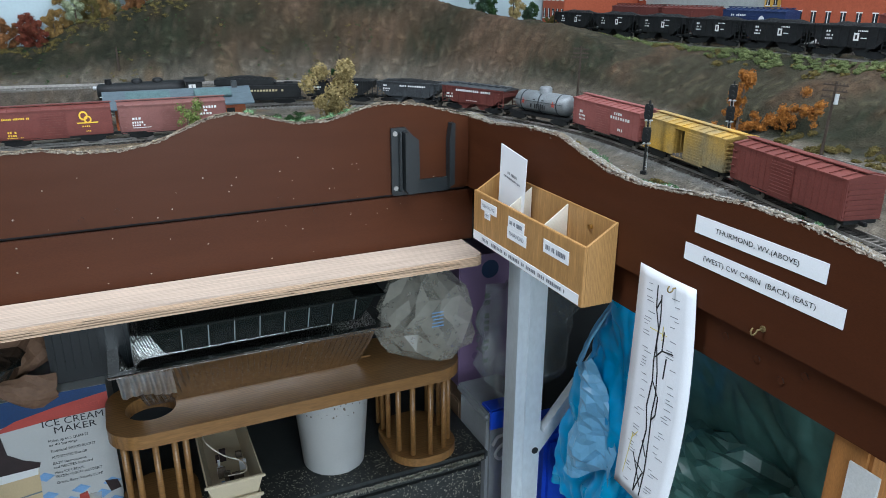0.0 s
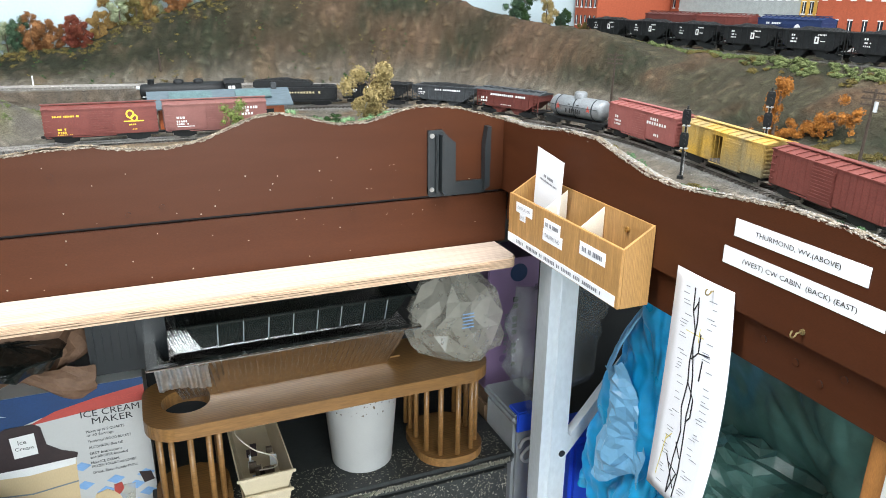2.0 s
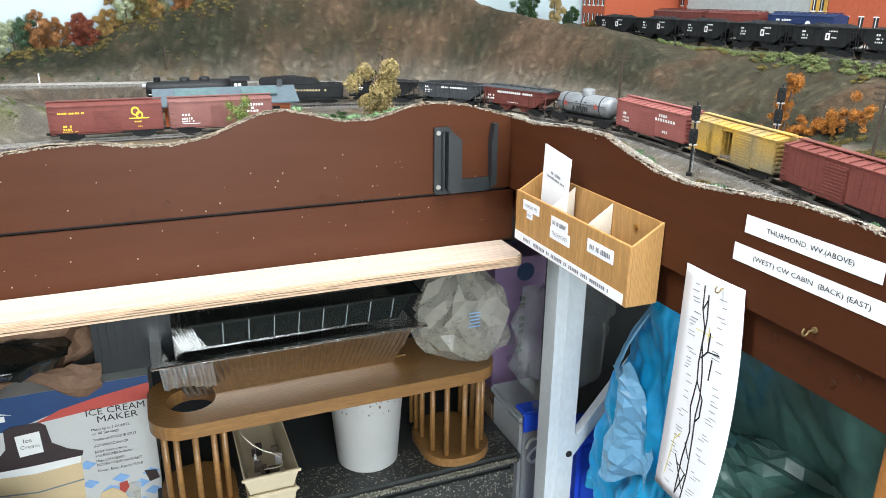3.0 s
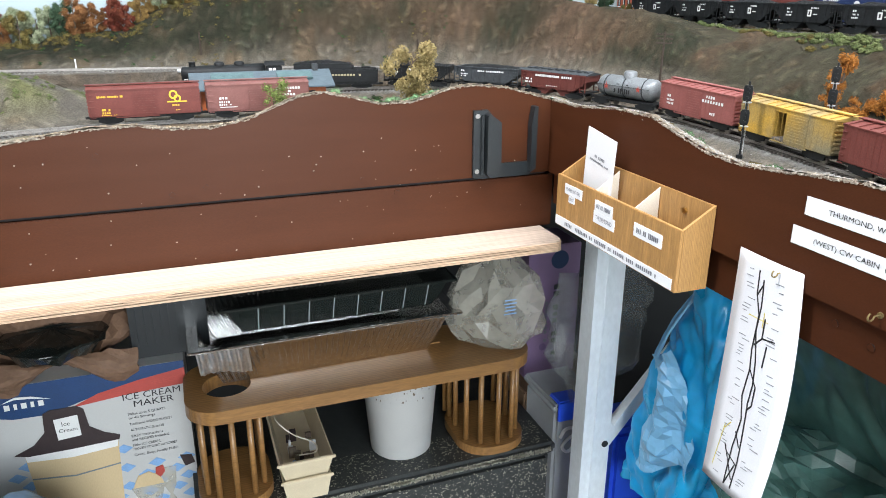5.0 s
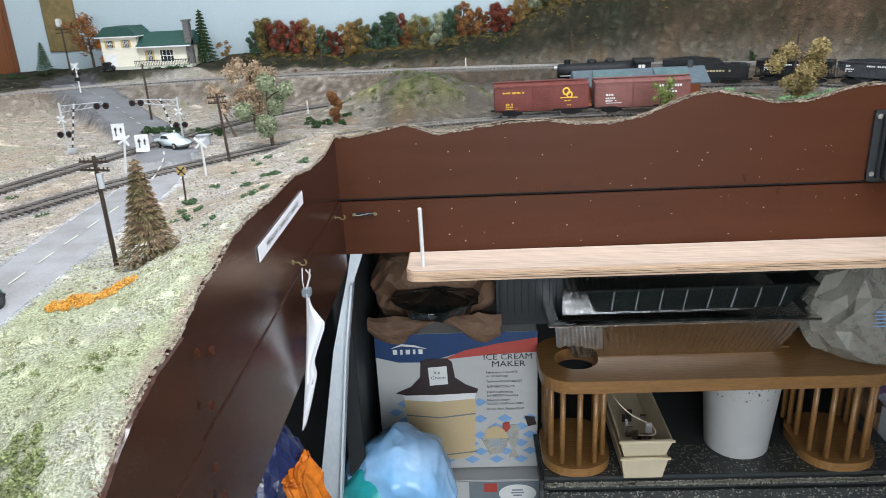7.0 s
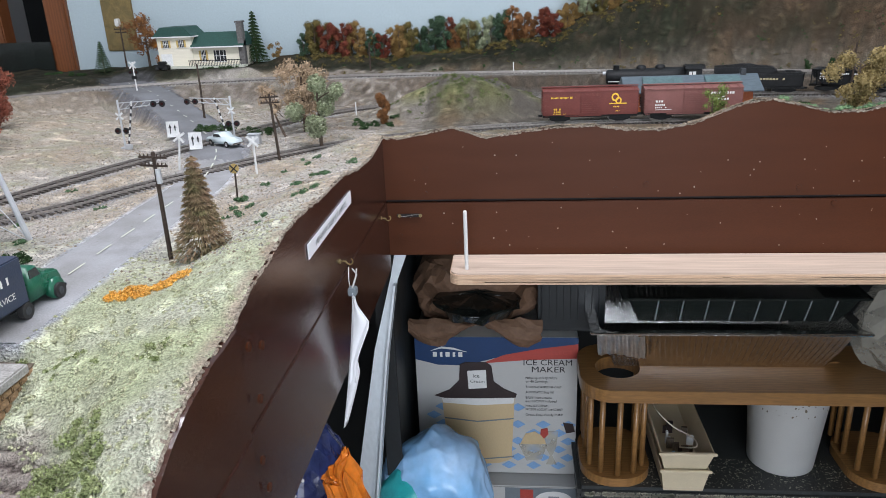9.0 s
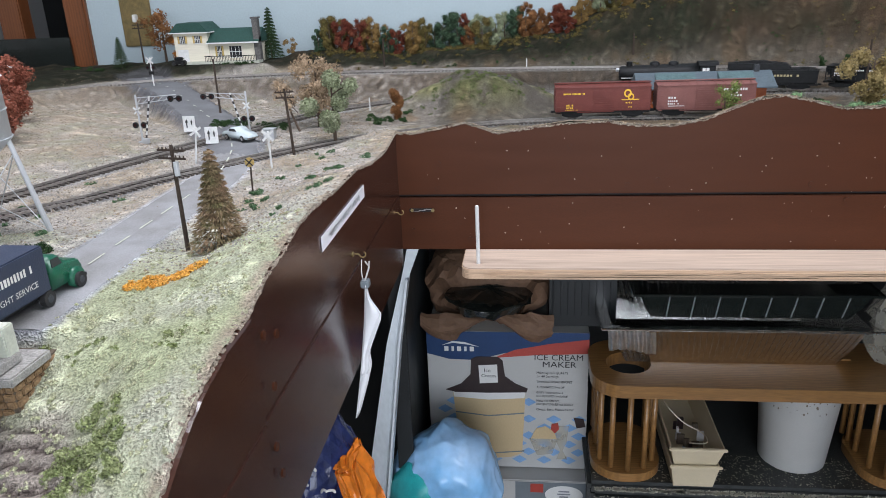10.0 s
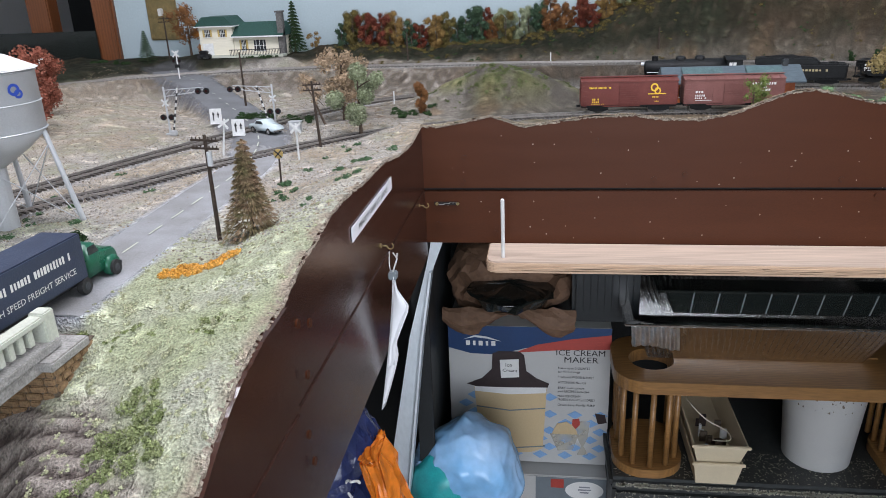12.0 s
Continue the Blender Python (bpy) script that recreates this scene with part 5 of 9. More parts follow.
for i in range(14):
    x, y = rnd.uniform(0.137, 0.18), rnd.uniform(0.965, 1.06)
    scrap = part("scrap_piece", box(x, x + rnd.uniform(0.003, 0.012), y, y + rnd.uniform(0.002, 0.006), 0.6975, 0.6975 + rnd.uniform(0.010, 0.024)), M[rnd.choice(["dark_print", "carton_blue", "dirt", "paper"])])
    tagged(scrap, "small scrap lying in the beige tray", "scrap", "scraps in the tray")


def pan(name, x0, x1, y0, y1, z0, z1, flare, material, label, ribs=0, rim=0.012, category="foil pan"):
    p = thing(name, None, label, category)
    bm = bmesh.new()
    nx, ny = max(4, ribs), 10
    def ring(f, z, wob=0.0):
        pts = []
        for i in range(nx):
            pts.append((x0 + (x1 - x0) * i / nx, y0, i))
        for i in range(ny):
            pts.append((x1, y0 + (y1 - y0) * i / ny, i))
        for i in range(nx):
            pts.append((x1 - (x1 - x0) * i / nx, y1, i))
        for i in range(ny):
            pts.append((x0, y1 - (y1 - y0) * i / ny, i))
        cx, cy = (x0 + x1) / 2, (y0 + y1) / 2
        return [bm.verts.new((cx + (a - cx) * (1 - f / (x1 - x0) * 2) + 0, cy + (b - cy) * (1 - f / (y1 - y0) * 2) + (wob if i % 2 else 0), z)) for a, b, i in pts]
    rings = [ring(flare, z0), ring(flare * 0.5, (z0 + z1) / 2, 0.003 if ribs else 0), ring(0.004, z1 - 0.001, 0.002 if ribs else 0), ring(-rim, z1 + 0.001), ring(-rim, z1 - 0.003)]
    for a, b in zip(rings, rings[1:]):
        for i in range(len(a)):
            bm.faces.new((a[i], a[(i + 1) % len(a)], b[(i + 1) % len(b)], b[i]))
    bm.faces.new(rings[0][::-1])
    part("pan_shell", bm, material, p)
    o = rim
    loop = [(x0 - o, y0 - o), (x1 + o, y0 - o), (x1 + o, y1 + o), (x0 - o, y1 + o), (x0 - o, y0 - o)]
    part("rolled_rim", tube([Vector((a, b, z1)) for a, b in loop], 0.0016, 6), material, p)
    return p


roast = pan("foil_roasting_pan", 0.018, 0.424, 1.006, 1.24, RZ1 + 0.0225, 0.921, 0.034, M["foil"], "crinkled aluminium foil roasting pan on the rack", 80)


def pleat(u, v):
    return Vector((0.016 + 0.076 * u + 0.004 * v, 0.9985 + 0.010 * v + 0.0014 * math.sin(u * 34 + 2 * v) + 0.0008 * math.sin(u * 71), 0.918 - 0.044 * v + 0.004 * math.sin(u * 5)))


# Added flap of brighter foil in place of the pan wall's bright reflection
part("corner_glint", crumple(sheet(pleat, 90, 10, 0.0004), 0.03, 0.0008, 2.0), M["foil_glint"], roast, "added crinkled foil flap, brighter for the corner's reflection")
pan("plastic_container", 0.062, 0.424, 1.012, 1.23, 0.923, 0.976, 0.026, M["clear_dark"], "smoky clear plastic food container in the foil pan", 0, 0.007, "container")
container = bpy.data.objects["plastic_container"]
for i in range(8):
    x = 0.112 + 0.039 * i
    part("moulded_rib", prism([(1.0345, 0.926), (1.0375, 0.926), (1.0165, 0.974), (1.0135, 0.974)], x, x + 0.0016, "x"), M["clear"], container)
pan("foil_tray", 0.065, 0.42, 1.02, 1.24, 0.985, 1.022, 0.014, M["foil"], "ribbed aluminium foil tray on top of the containers", 90, 0.008)
bx = thing("black_box", None, "dark ribbed plastic box behind the shelf", "box")
part("box_body", box(-0.075, 0.040, 1.09, 1.25, 0.876, 1.02, 0.006), M["black_plastic"], bx)
for i in range(9):
    part("rib", box(-0.068 + 0.012 * i, -0.064 + 0.012 * i, 1.086, 1.0905, 0.90, 1.01, 0.001), M["black_plastic"], bx)

# brown paper bag with a black tray in it
bag = thing("brown_paper_bag", None, "crumpled brown paper bag lying on the ice cream maker carton", "paper bag")
b = ball((-0.185, 1.17, 0.935), 0.112, 0.085, 0.072, 4)
crumple(b, 0.05, 0.014, 2.0)
for v in b.verts:
    v.co.z = max(v.co.z, 0.8645)
    if v.co.y < 1.105 and v.co.z > 0.90:
        v.co.y += 0.03
part("bag_body", b, M["brown_paper"], bag)
part("bag_flap", crumple(sheet(lambda u, v: Vector((-0.30 + 0.23 * u, 1.088 - 0.012 * math.sin(v * 3), 0.90 - 0.05 * v * (0.5 + 0.5 * math.sin(u * 9)))), 20, 8, 0.0006), 0.03, 0.006, 3.0), M["brown_paper"], bag)
bt = thing("black_tray", None, "glossy black plastic tray inside the paper bag", "tray")
part("tray_shell", facet(lathe([(0.0, 0.0), (0.055, 0.002), (0.072, 0.026), (0.078, 0.027), (0.076, 0.030), (0.05, 0.034), (0.0, 0.040)], 26, None, (-0.180, 1.105, 0.905)), 0.04, 0.006, 4), M["clear_dark"], bt)

# plastic bags
gb = thing("plastic_bag", None, "rumpled translucent white plastic bag on the rack", "plastic bag")
b = ball((0.515, 1.035, 0.915), 0.080, 0.072, 0.098, 3)
for v in b.verts:
    k = smoothstep(0.90, 1.01, v.co.z)
    v.co.x += (0.52 - v.co.x) * 0.35 * k
    a = math.atan2(v.co.y - 1.035, v.co.x - 0.515)
    v.co += Vector((math.cos(a), math.sin(a), 0)) * 0.007 * math.sin(a * 6 + v.co.z * 40) * (0.3 + k)
crumple(b, 0.16, 0.016, 5.0)
facet(b, 0.035, 0.014, 5)
for v in b.verts:
    v.co.z = max(v.co.z, RZ1 + 0.0228)
part("bag_film", b, M["film"], gb)
bars([(0, 0.006 * i, 0.022 - 0.002 * (i % 3), 0.0022) for i in range(5)], M["carton_blue"], gb, at(0.50, 0.944, 0.93, FRONT))
cbg = thing("clear_plastic_bag", None, "large clear plastic bag stuffed behind the table leg", "plastic bag")
b = ball((0.672, 0.950, 0.880), 0.092, 0.040, 0.118, 3)
crumple(b, 0.11, 0.018, 9.0)
facet(b, 0.05, 0.020, 9)
part("bag_film", b, M["film_clear"], cbg)
part("hanging_end", facet(sheet(lambda u, v: Vector((0.600 + 0.045 * u + 0.012 * v, 0.935 + 0.008 * math.sin(6 * u + 3 * v), 0.86 - 0.11 * v)), 5, 10), 0.03, 0.008, 4), M["film_clear"], cbg)
pb = thing("purple_carton", None, "tall purple printed carton standing at the back", "carton")
part("carton_body", box(0.638, 0.752, 1.15, 1.25, 0.672, 0.956, 0.002), M["purple"], pb)
part("emblem", rod((0.705, 1.1495, 0.925), (0.705, 1.1490, 0.925), 0.019, seg=28), M["navy"], pb)
rnd = random.Random(3)
M["purple_dark"] = mat("dark_purple_print", (0.20, 0.125, 0.25), 0.55, var=0.12, scale=20)
for i in range(9):
    part("dot", lathe([(0.0, 0), (0.008, 0)], 18), M["purple_dark"], pb).matrix_basis = at(rnd.uniform(0.655, 0.735), 1.1493, rnd.uniform(0.69, 0.90), FRONT)
bars(glyphs(11, -0.075, 0.085, 0, 0.012, 5), M["ink"], pb, at(0.700, 1.1488, 0.80) @ FRONT @ Matrix.Rotation(radians(-90), 4, "Z"))
bars(glyphs(11, -0.05, 0.05, 0, 0.008, 6), M["ink_grey"], pb, at(0.680, 1.1488, 0.79) @ FRONT @ Matrix.Rotation(radians(-90), 4, "Z"))
sup = part("cardboard_box", box(0.615, 0.80, 1.10, 1.28, FLOOR + 0.001, 0.6715, 0.003), M["carton_side"])
tagged(sup, "brown cardboard box under the purple carton", "cardboard box")
tote = thing("clear_tote", None, "clear plastic tote with blue latches tied with white cord", "storage tote")
part("tote_body", box(0.612, 0.70, 0.972, 1.09, FLOOR + 0.001, 0.705, 0.006), M["clear"], tote)
part("tote_lid", box(0.607, 0.705, 0.966, 1.095, 0.705, 0.722, 0.005), M["clear"], tote)
part("latch", box(0.612, 0.66, 0.962, 0.967, 0.688, 0.728, 0.004), M["blue_lid"], tote, "blue latch")
part("latch_top", box(0.612, 0.66, 0.962, 1.0, 0.7225, 0.730, 0.003), M["blue_lid"], tote, "blue latch")
part("cord", tube(spline([(0.62, 0.964, 0.655), (0.628, 0.958, 0.675), (0.65, 0.956, 0.672), (0.652, 0.956, 0.648), (0.632, 0.955, 0.628), (0.622, 0.958, 0.64), (0.64, 0.955, 0.66), (0.665, 0.958, 0.655)], 0.004), 0.003), M["white_plastic"], tote, "white knotted cord", True)
blu = thing("blue_tote", None, "bright blue plastic tote lid behind the table leg", "storage tote")
part("tote_body", box(0.690, 0.86, 0.893, 0.955, FLOOR + 0.001, 0.690, 0.008), M["blue_lid"], blu)
part("tote_rim", box(0.682, 0.868, 0.886, 0.959, 0.690, 0.712, 0.006), M["blue_lid"], blu)
bb = thing("blue_plastic_bag", None, "blue plastic carrier bag hanging beside the table leg", "plastic bag")


def bluebag(u, v):
    w = 0.022 + 0.060 * smoothstep(0.0, 0.5, v)
    a = u * 2 * math.pi
    fold = 1 + 0.25 * math.sin(a * 5 + 3 * v) * v
    return Vector((0.70 + 0.034 * math.cos(a) * fold, 0.712 + 0.035 * v - 0.022 * (1 - v) + 1.15 * w * math.sin(a) * fold, 1.075 - 0.44 * v + 0.014 * math.sin(a * 3) * v))


part("bag_film", wrinkle(crumple(sheet(bluebag, 110, 110), 0.08, 0.006, 4.0), 0.075, 0.020, 1.0, (1, 1, 0.35)), M["film_blue"], bb, smooth=True)
part("bag_fold", facet(crumple(sheet(lambda u, v: Vector((0.650 + 0.012 * math.sin(u * 6 + v * 4), 0.774 - 0.052 * u - 0.062 * u * v, 0.914 + 0.036 * u - (0.190 - 0.010 * u + 0.012 * math.sin(u * 7)) * v)), 9, 16), 0.06, 0.006, 6.0), 0.05, 0.007, 2), M["film_pale"], bb, "pale turned-out side of the bag")
part("bag_strap", crumple(sheet(lambda u, v: Vector((0.654 + 0.02 * v + 0.004 * math.sin(u * 6), 0.774 - 0.054 * v ** 1.3 - 0.012 * u, 0.912 + 0.13 * v)), 6, 30), 0.05, 0.003, 2.0), M["film_pale"], bb, "pale twisted bag strap", True)
gr = thing("dark_rubbish_bag", None, "dark green rubbish bag bulging under the bench", "plastic bag")
part("draped_film", wrinkle(crumple(sheet(lambda u, v: Vector((0.640 + 0.10 * v + 0.02 * math.sin(5 * u + 2 * v), 0.78 - 0.68 * u, 1.165 - 0.33 * v)), 130, 70), 0.16, 0.012, 1.5), 0.15, 0.020, 2.5, (1, 0.7, 0.5)), M["film_green"], gr, "smooth dark green hanging film", True)
b = ball((0.73, 0.40, 0.82), 0.13, 0.27, 0.110, 5)
crumple(b, 0.10, 0.014, 1.5)
facet(b, 0.06, 0.014, 3)
part("bunched_film", b, M["film_green"], gr, "creased shiny lower bulge")
sup2 = part("storage_crate", box(0.70, 1.2, 0.1, 0.70, FLOOR + 0.001, 0.70, 0.01), M["recess_shade"])
tagged(sup2, "dark crate under the rubbish bag", "crate")
wp = thing("wooden_post", None, "orange-stained wooden post with a white strip", "post")
part("post_body", box(0.525, 0.575, 0.235, 0.268, FLOOR, 1.141, 0.003), M["wood_orange"], wp)
part("white_strip", box(0.5235, 0.5255, 0.225, 0.250, 0.6, 1.12, 0.0005), M["white_plastic"], wp)

# ice cream maker carton
IX0, IX1, IZ0, IZ1, IY = -0.295, -0.004, 0.576, 0.863, 1.094
ice = thing("ice_cream_maker_carton", None, "white and blue printed carton of an ice cream maker", "carton")
part("carton_body", box(IX0, IX1, IY, 1.28, IZ0, IZ1, 0.0015), M["carton_white"], ice)


def P(px, py):
    return (IX0 + px / 290 * (IX1 - IX0), IZ1 - py / 232 * (IZ1 - IZ0))


def printed(name, pts, material, layer=1):
    return part(name, prism([P(*p) for p in pts], IY - 0.0004 * layer, IY - 0.0001, "y"), material, ice)


printed("blue_band", [(0, 0), (290, 0), (290, 22), (200, 27), (140, 34), (90, 46), (40, 45), (0, 36)], M["navy"])
printed("red_band", [(290, 10), (290, 33), (200, 36), (120, 42), (160, 28), (220, 18)], M["red_print"], 2)
printed("logo_arc", [(28, 22), (48, 15), (70, 17), (95, 24), (70, 20), (48, 18)], M["letter_white"], 3)
bars([(0.0115 * i, 0, 0.0075 - 0.003 * (i % 2), 0.0095) for i in range(5)], M["letter_white"], ice, at(IX0 + 0.036, IY - 0.0016, IZ1 - 0.034, FRONT))
lettering("SELECT", 0.011, M["letter_red"], ice, at(*[c for c in (P(258, 24)[0], IY - 0.0016, P(258, 24)[1])], FRONT), 0.044)
lettering("ICE CREAM", 0.0165, M["ink"], ice, at(P(237, 40)[0], IY - 0.0012, P(236, 40)[1], FRONT), 0.086)
lettering("MAKER", 0.0165, M["ink"], ice, at(P(238, 51.5)[0], IY - 0.0012, P(236, 51.5)[1], FRONT), 0.060)
for i, t in enumerate(("Makes up to 5 QUARTS", "or 40 Servings", "Traditional WOOD BUCKET", "AUTOMATIC Shut Off", "EASY Instructions", "and RECIPES Included", "Make ICE CREAM,", "FROZEN YOGURT and SORBET", "Great, Easy, Family FUN!")):
    y = 65 + (0, 6, 15, 24, 33, 39, 47, 53, 62)[i]
    lettering(t, 0.0066, M["ink"], ice, at(P(198, y)[0] + 0.0014 * len(t), IY - 0.0012, P(0, y)[1], FRONT), 0.0028 * len(t))
for r in range(8):
    for c in range(13):
        if (r + c) % 2 == 0 and not (c > 2 and c < 8 and r < 5):
            y0 = 108 + 13 * r + 1.5 * r
            x0 = c * 23 - 12 + 6 * (r % 2)
            pts = [(max(0, min(290, x0 + 12)), y0), (max(0, min(290, x0 + 26)), y0 + 7), (max(0, min(290, x0 + 12)), y0 + 14), (max(0, min(290, x0 - 2)), y0 + 7)]
            if y0 + 14 < 230 and len({p[0] for p in pts}) > 2 and not (95 < y0 < 130 and x0 > 180):
                printed("checker", pts, M["carton_blue"])
printed("bucket_picture", [(45, 100), (178, 100), (172, 205), (150, 213), (110, 216), (75, 213), (56, 205)], M["bucket_print"], 3)
printed("bucket_rim", [(45, 97), (60, 92), (110, 95), (160, 92), (178, 97), (176, 108), (110, 112), (47, 108)], M["letter_white"], 4)
for y in (133, 200):
    printed("hoop", [(49, y), (110, y + 6), (176, y), (176, y + 2), (110, y + 8), (49, y + 2)], M["grey_print"], 4)
printed("motor_picture", [(32, 96), (60, 86), (78, 70), (80, 44), (90, 40), (128, 40), (137, 46), (141, 72), (160, 84), (182, 92), (180, 98), (110, 100), (50, 100)], M["dark_print"], 5)
printed("motor_label", [(93, 54), (127, 52), (128, 82), (95, 84)], M["letter_white"], 6)
lettering("Ice", 0.011, M["ink"], ice, at(P(109, 62)[0], IY - 0.003, P(109, 62)[1], FRONT))
lettering("Cream", 0.009, M["ink"], ice, at(P(111, 71)[0], IY - 0.003, P(111, 71)[1], FRONT), 0.026)
printed("glass_picture", [(232, 155), (258, 155), (254, 185), (247, 198), (256, 214), (236, 214), (243, 198), (236, 185)], M["film"], 3)
printed("bowl_picture", [(185, 178), (238, 178), (228, 205), (200, 208)], M["film"], 3)
printed("scoop_picture", [(188, 178), (198, 160), (215, 156), (232, 166), (236, 178)], M["bucket_print"], 4)
printed("strawberry", [(226, 152), (238, 150), (240, 160), (232, 168), (225, 161)], M["red_print"], 5)
printed("chocolate", [(266, 140), (284, 142), (288, 155), (272, 158)], M["dark_print"], 5)
aid = thing("white_carton", None, "white and grey printed carton under the ice cream maker carton", "carton")
part("carton_body", box(-0.192, 0.0015, 1.058, 1.27, FLOOR + 0.002, 0.574, 0.002), M["carton_white"], aid)
part("grey_panel", box(-0.135, -0.004, 1.0572, 1.058, 0.520, 0.571), M["grey_print"], aid)
part("red_badge", box(-0.107, -0.083, 1.0566, 1.0575, 0.549, 0.568), M["red_print"], aid)
part("round_sticker", lathe([(0.0, 0.0), (0.027, 0.0)], 30), M["letter_white"], aid).matrix_basis = at(-0.045, 1.0565, 0.545) @ FRONT @ Matrix.Diagonal((1.3, 0.75, 1, 1))
bars([(0, 0.008, 0.02, 0.003), (0, 0.002, 0.024, 0.003), (0, -0.004, 0.016, 0.003)], M["ink_grey"], aid, at(-0.045, 1.0560, 0.545, FRONT))

# bags at the lower left
lb = thing("blue_lidded_bag", None, "pale blue plastic bag with teal printing, bulging", "plastic bag")
b = ball((-0.250, 0.955, 0.652), 0.092, 0.075, 0.108, 6)
crumple(b, 0.12, 0.008, 3.3)
wrinkle(b, 0.14, 0.012, 1.2, (1, 1, 0.7))
part("bag_film", b, M["film_lid"], lb, smooth=True)
b = ball((-0.287, 0.922, 0.626), 0.058, 0.052, 0.084, 4)
crumple(b, 0.08, 0.006, 3.3)
part("printed_side", b, M["teal"], lb, "teal printed side", True)
sup3 = part("floor_crate", box(-0.325, -0.20, 0.90, 1.04, FLOOR + 0.001, 0.555, 0.006), M["carton_side"])
tagged(sup3, "cardboard crate below the pale blue bag", "crate")
sn = thing("snack_bag", None, "shiny navy and orange snack bag lying under the fascia", "snack bag")
for k in range(5):
    c, rr = (-0.378 + 0.020 * (k % 3), 0.880 + 0.028 * (k // 2)), 0.011 + 0.004 * (k % 2)
    part("white_swirl", tube([(c[0] + rr * math.cos(t) * (0.6 + 0.1 * t), 0.576 + 0.010 * abs(math.cos(t)), c[1] + rr * math.sin(t)) for t in np.linspace(0.3, 4.6, 14)], 0.0016, 6), M["letter_white"], sn, "white printed swirl")
b = ball((-0.372, 0.64, 0.890), 0.055, 0.062, 0.095, 4)
crumple(b, 0.06, 0.008, 7.0)
facet(b, 0.03, 0.004, 7)
part("bag_film", b, M["navy_film"], sn)
b = box(-0.013, 0.013, -0.03, 0.03, -0.080, 0.056, 0.006)
bmesh.ops.subdivide_edges(b, edges=b.edges[:], cuts=4, use_grid_fill=True)
b.transform(at(-0.307, 0.620, 0.885) @ Matrix.Rotation(radians(-17), 4, "Y"))
facet(b, 0.03, 0.009, 8)
part("orange_panel", b, M["orange_film"], sn, "orange side of the bag")
sup4 = part("low_cabinet", box(-0.46, -0.30, 0.56, 0.71, FLOOR + 0.001, 0.80, 0.006), M["recess_shade"])
tagged(sup4, "dark low cabinet under the bench", "cabinet")



# ---- tracks: rails and ties (each track's height is its rail top) ----
def lay_track(name, curve, label, tie_mat, spacing=0.0068, skip=None):
    t = thing(name, None, label, "track", kind="structure")
    d = np.gradient(curve, axis=0)
    d /= np.linalg.norm(d, axis=1)[:, None]
    n = np.stack([-d[:, 1], d[:, 0], np.zeros(len(d))], axis=1)
    for s in (-1, 1):
        bm = bmesh.new()
        prev = None
        for p, q in zip(curve[::2], n[::2]):
            c = p + q * s * 0.0080
            ring = [bm.verts.new(c + q * a + np.array((0, 0, b))) for a, b in ((-0.0006, -0.0022), (-0.0006, 0.0), (0.0006, 0.0), (0.0006, -0.0022))]
            if prev:
                for a, b, e, f in zip(prev, prev[1:], ring[1:], ring):
                    bm.faces.new((a, b, e, f))
            prev = ring
        part("rail", bm, M["rail"], t)
    verts, faces = [], []
    s = np.concatenate([[0], np.cumsum(np.linalg.norm(np.diff(curve, axis=0), axis=1))])
    r = random.Random(len(curve))
    for k in np.arange(0, s[-1], spacing):
        p = np.array([np.interp(k, s, curve[:, i]) for i in range(3)])
        i = min(len(d) - 1, int(np.searchsorted(s, k)))
        u, v = d[i] * 0.0013, n[i] * (0.0145 + r.uniform(-0.0006, 0.0006))
        b = len(verts)
        for z in (-0.0022, -0.0048):
            for a, c in ((-1, -1), (1, -1), (1, 1), (-1, 1)):
                verts.append(tuple(p + u * a + v * c + np.array((0, 0, z))))
        faces += [(b, b + 1, b + 2, b + 3), (b, b + 4, b + 5, b + 1), (b + 1, b + 5, b + 6, b + 2), (b + 2, b + 6, b + 7, b + 3), (b + 3, b + 7, b + 4, b)]
    me = bpy.data.meshes.new("ties")
    me.from_pydata(verts, [], faces)
    tagged(link_mesh("ties", me, tie_mat, t), kind="stuff")
    return t


lay_track("track_main", TRACK_A, "lower main track with dark ties", M["tie"])
lay_track("track_siding", TRACK_B, "siding track with dark ties beside the fascia", M["tie"])
lay_track("track_upper", TRACK_U, "upper track with pale weathered ties", M["tie_pale"])
lay_track("track_yard", TRACK_T, "yard track on the plateau", M["tie"])
lay_track("track_yard_rear", TRACK_V, "rear yard track on the plateau", M["tie"])


def on_track(curve, s0, length):
    """The pose of a vehicle whose middle stands s0 along the curve."""
    s = np.concatenate([[0], np.cumsum(np.linalg.norm(np.diff(curve, axis=0), axis=1))])
    def p(k):
        return Vector([float(np.interp(k, s, curve[:, i])) for i in range(3)])
    a, b = p(s0 - length * 0.32), p(s0 + length * 0.32)
    ang = math.atan2(b.y - a.y, b.x - a.x)
    return Matrix.Translation((a + b) / 2) @ Matrix.Rotation(ang, 4, "Z")


def arc_at(curve, x, lo=0, hi=None):
    i = lo + int(np.argmin(abs(curve[lo:hi, 0] - x)))
    return float(np.sum(np.linalg.norm(np.diff(curve[:i + 1], axis=0), axis=1)))


# ---- rolling stock: local x along the track, z from the rail top ----
_shared = {}


def wheel_mesh(r):
    if r not in _shared:
        bm = rod((0, -0.0012, 0), (0, 0.0012, 0), r, seg=16)
        rod((0, -0.0004, 0), (0, 0.0004, 0), r * 1.12, seg=16, bm=bm)
        me = bpy.data.meshes.new("wheel")
        bm.to_mesh(me)
        bm.free()
        me.materials.append(M["rail"])
        _shared[r] = me
    return _shared[r]


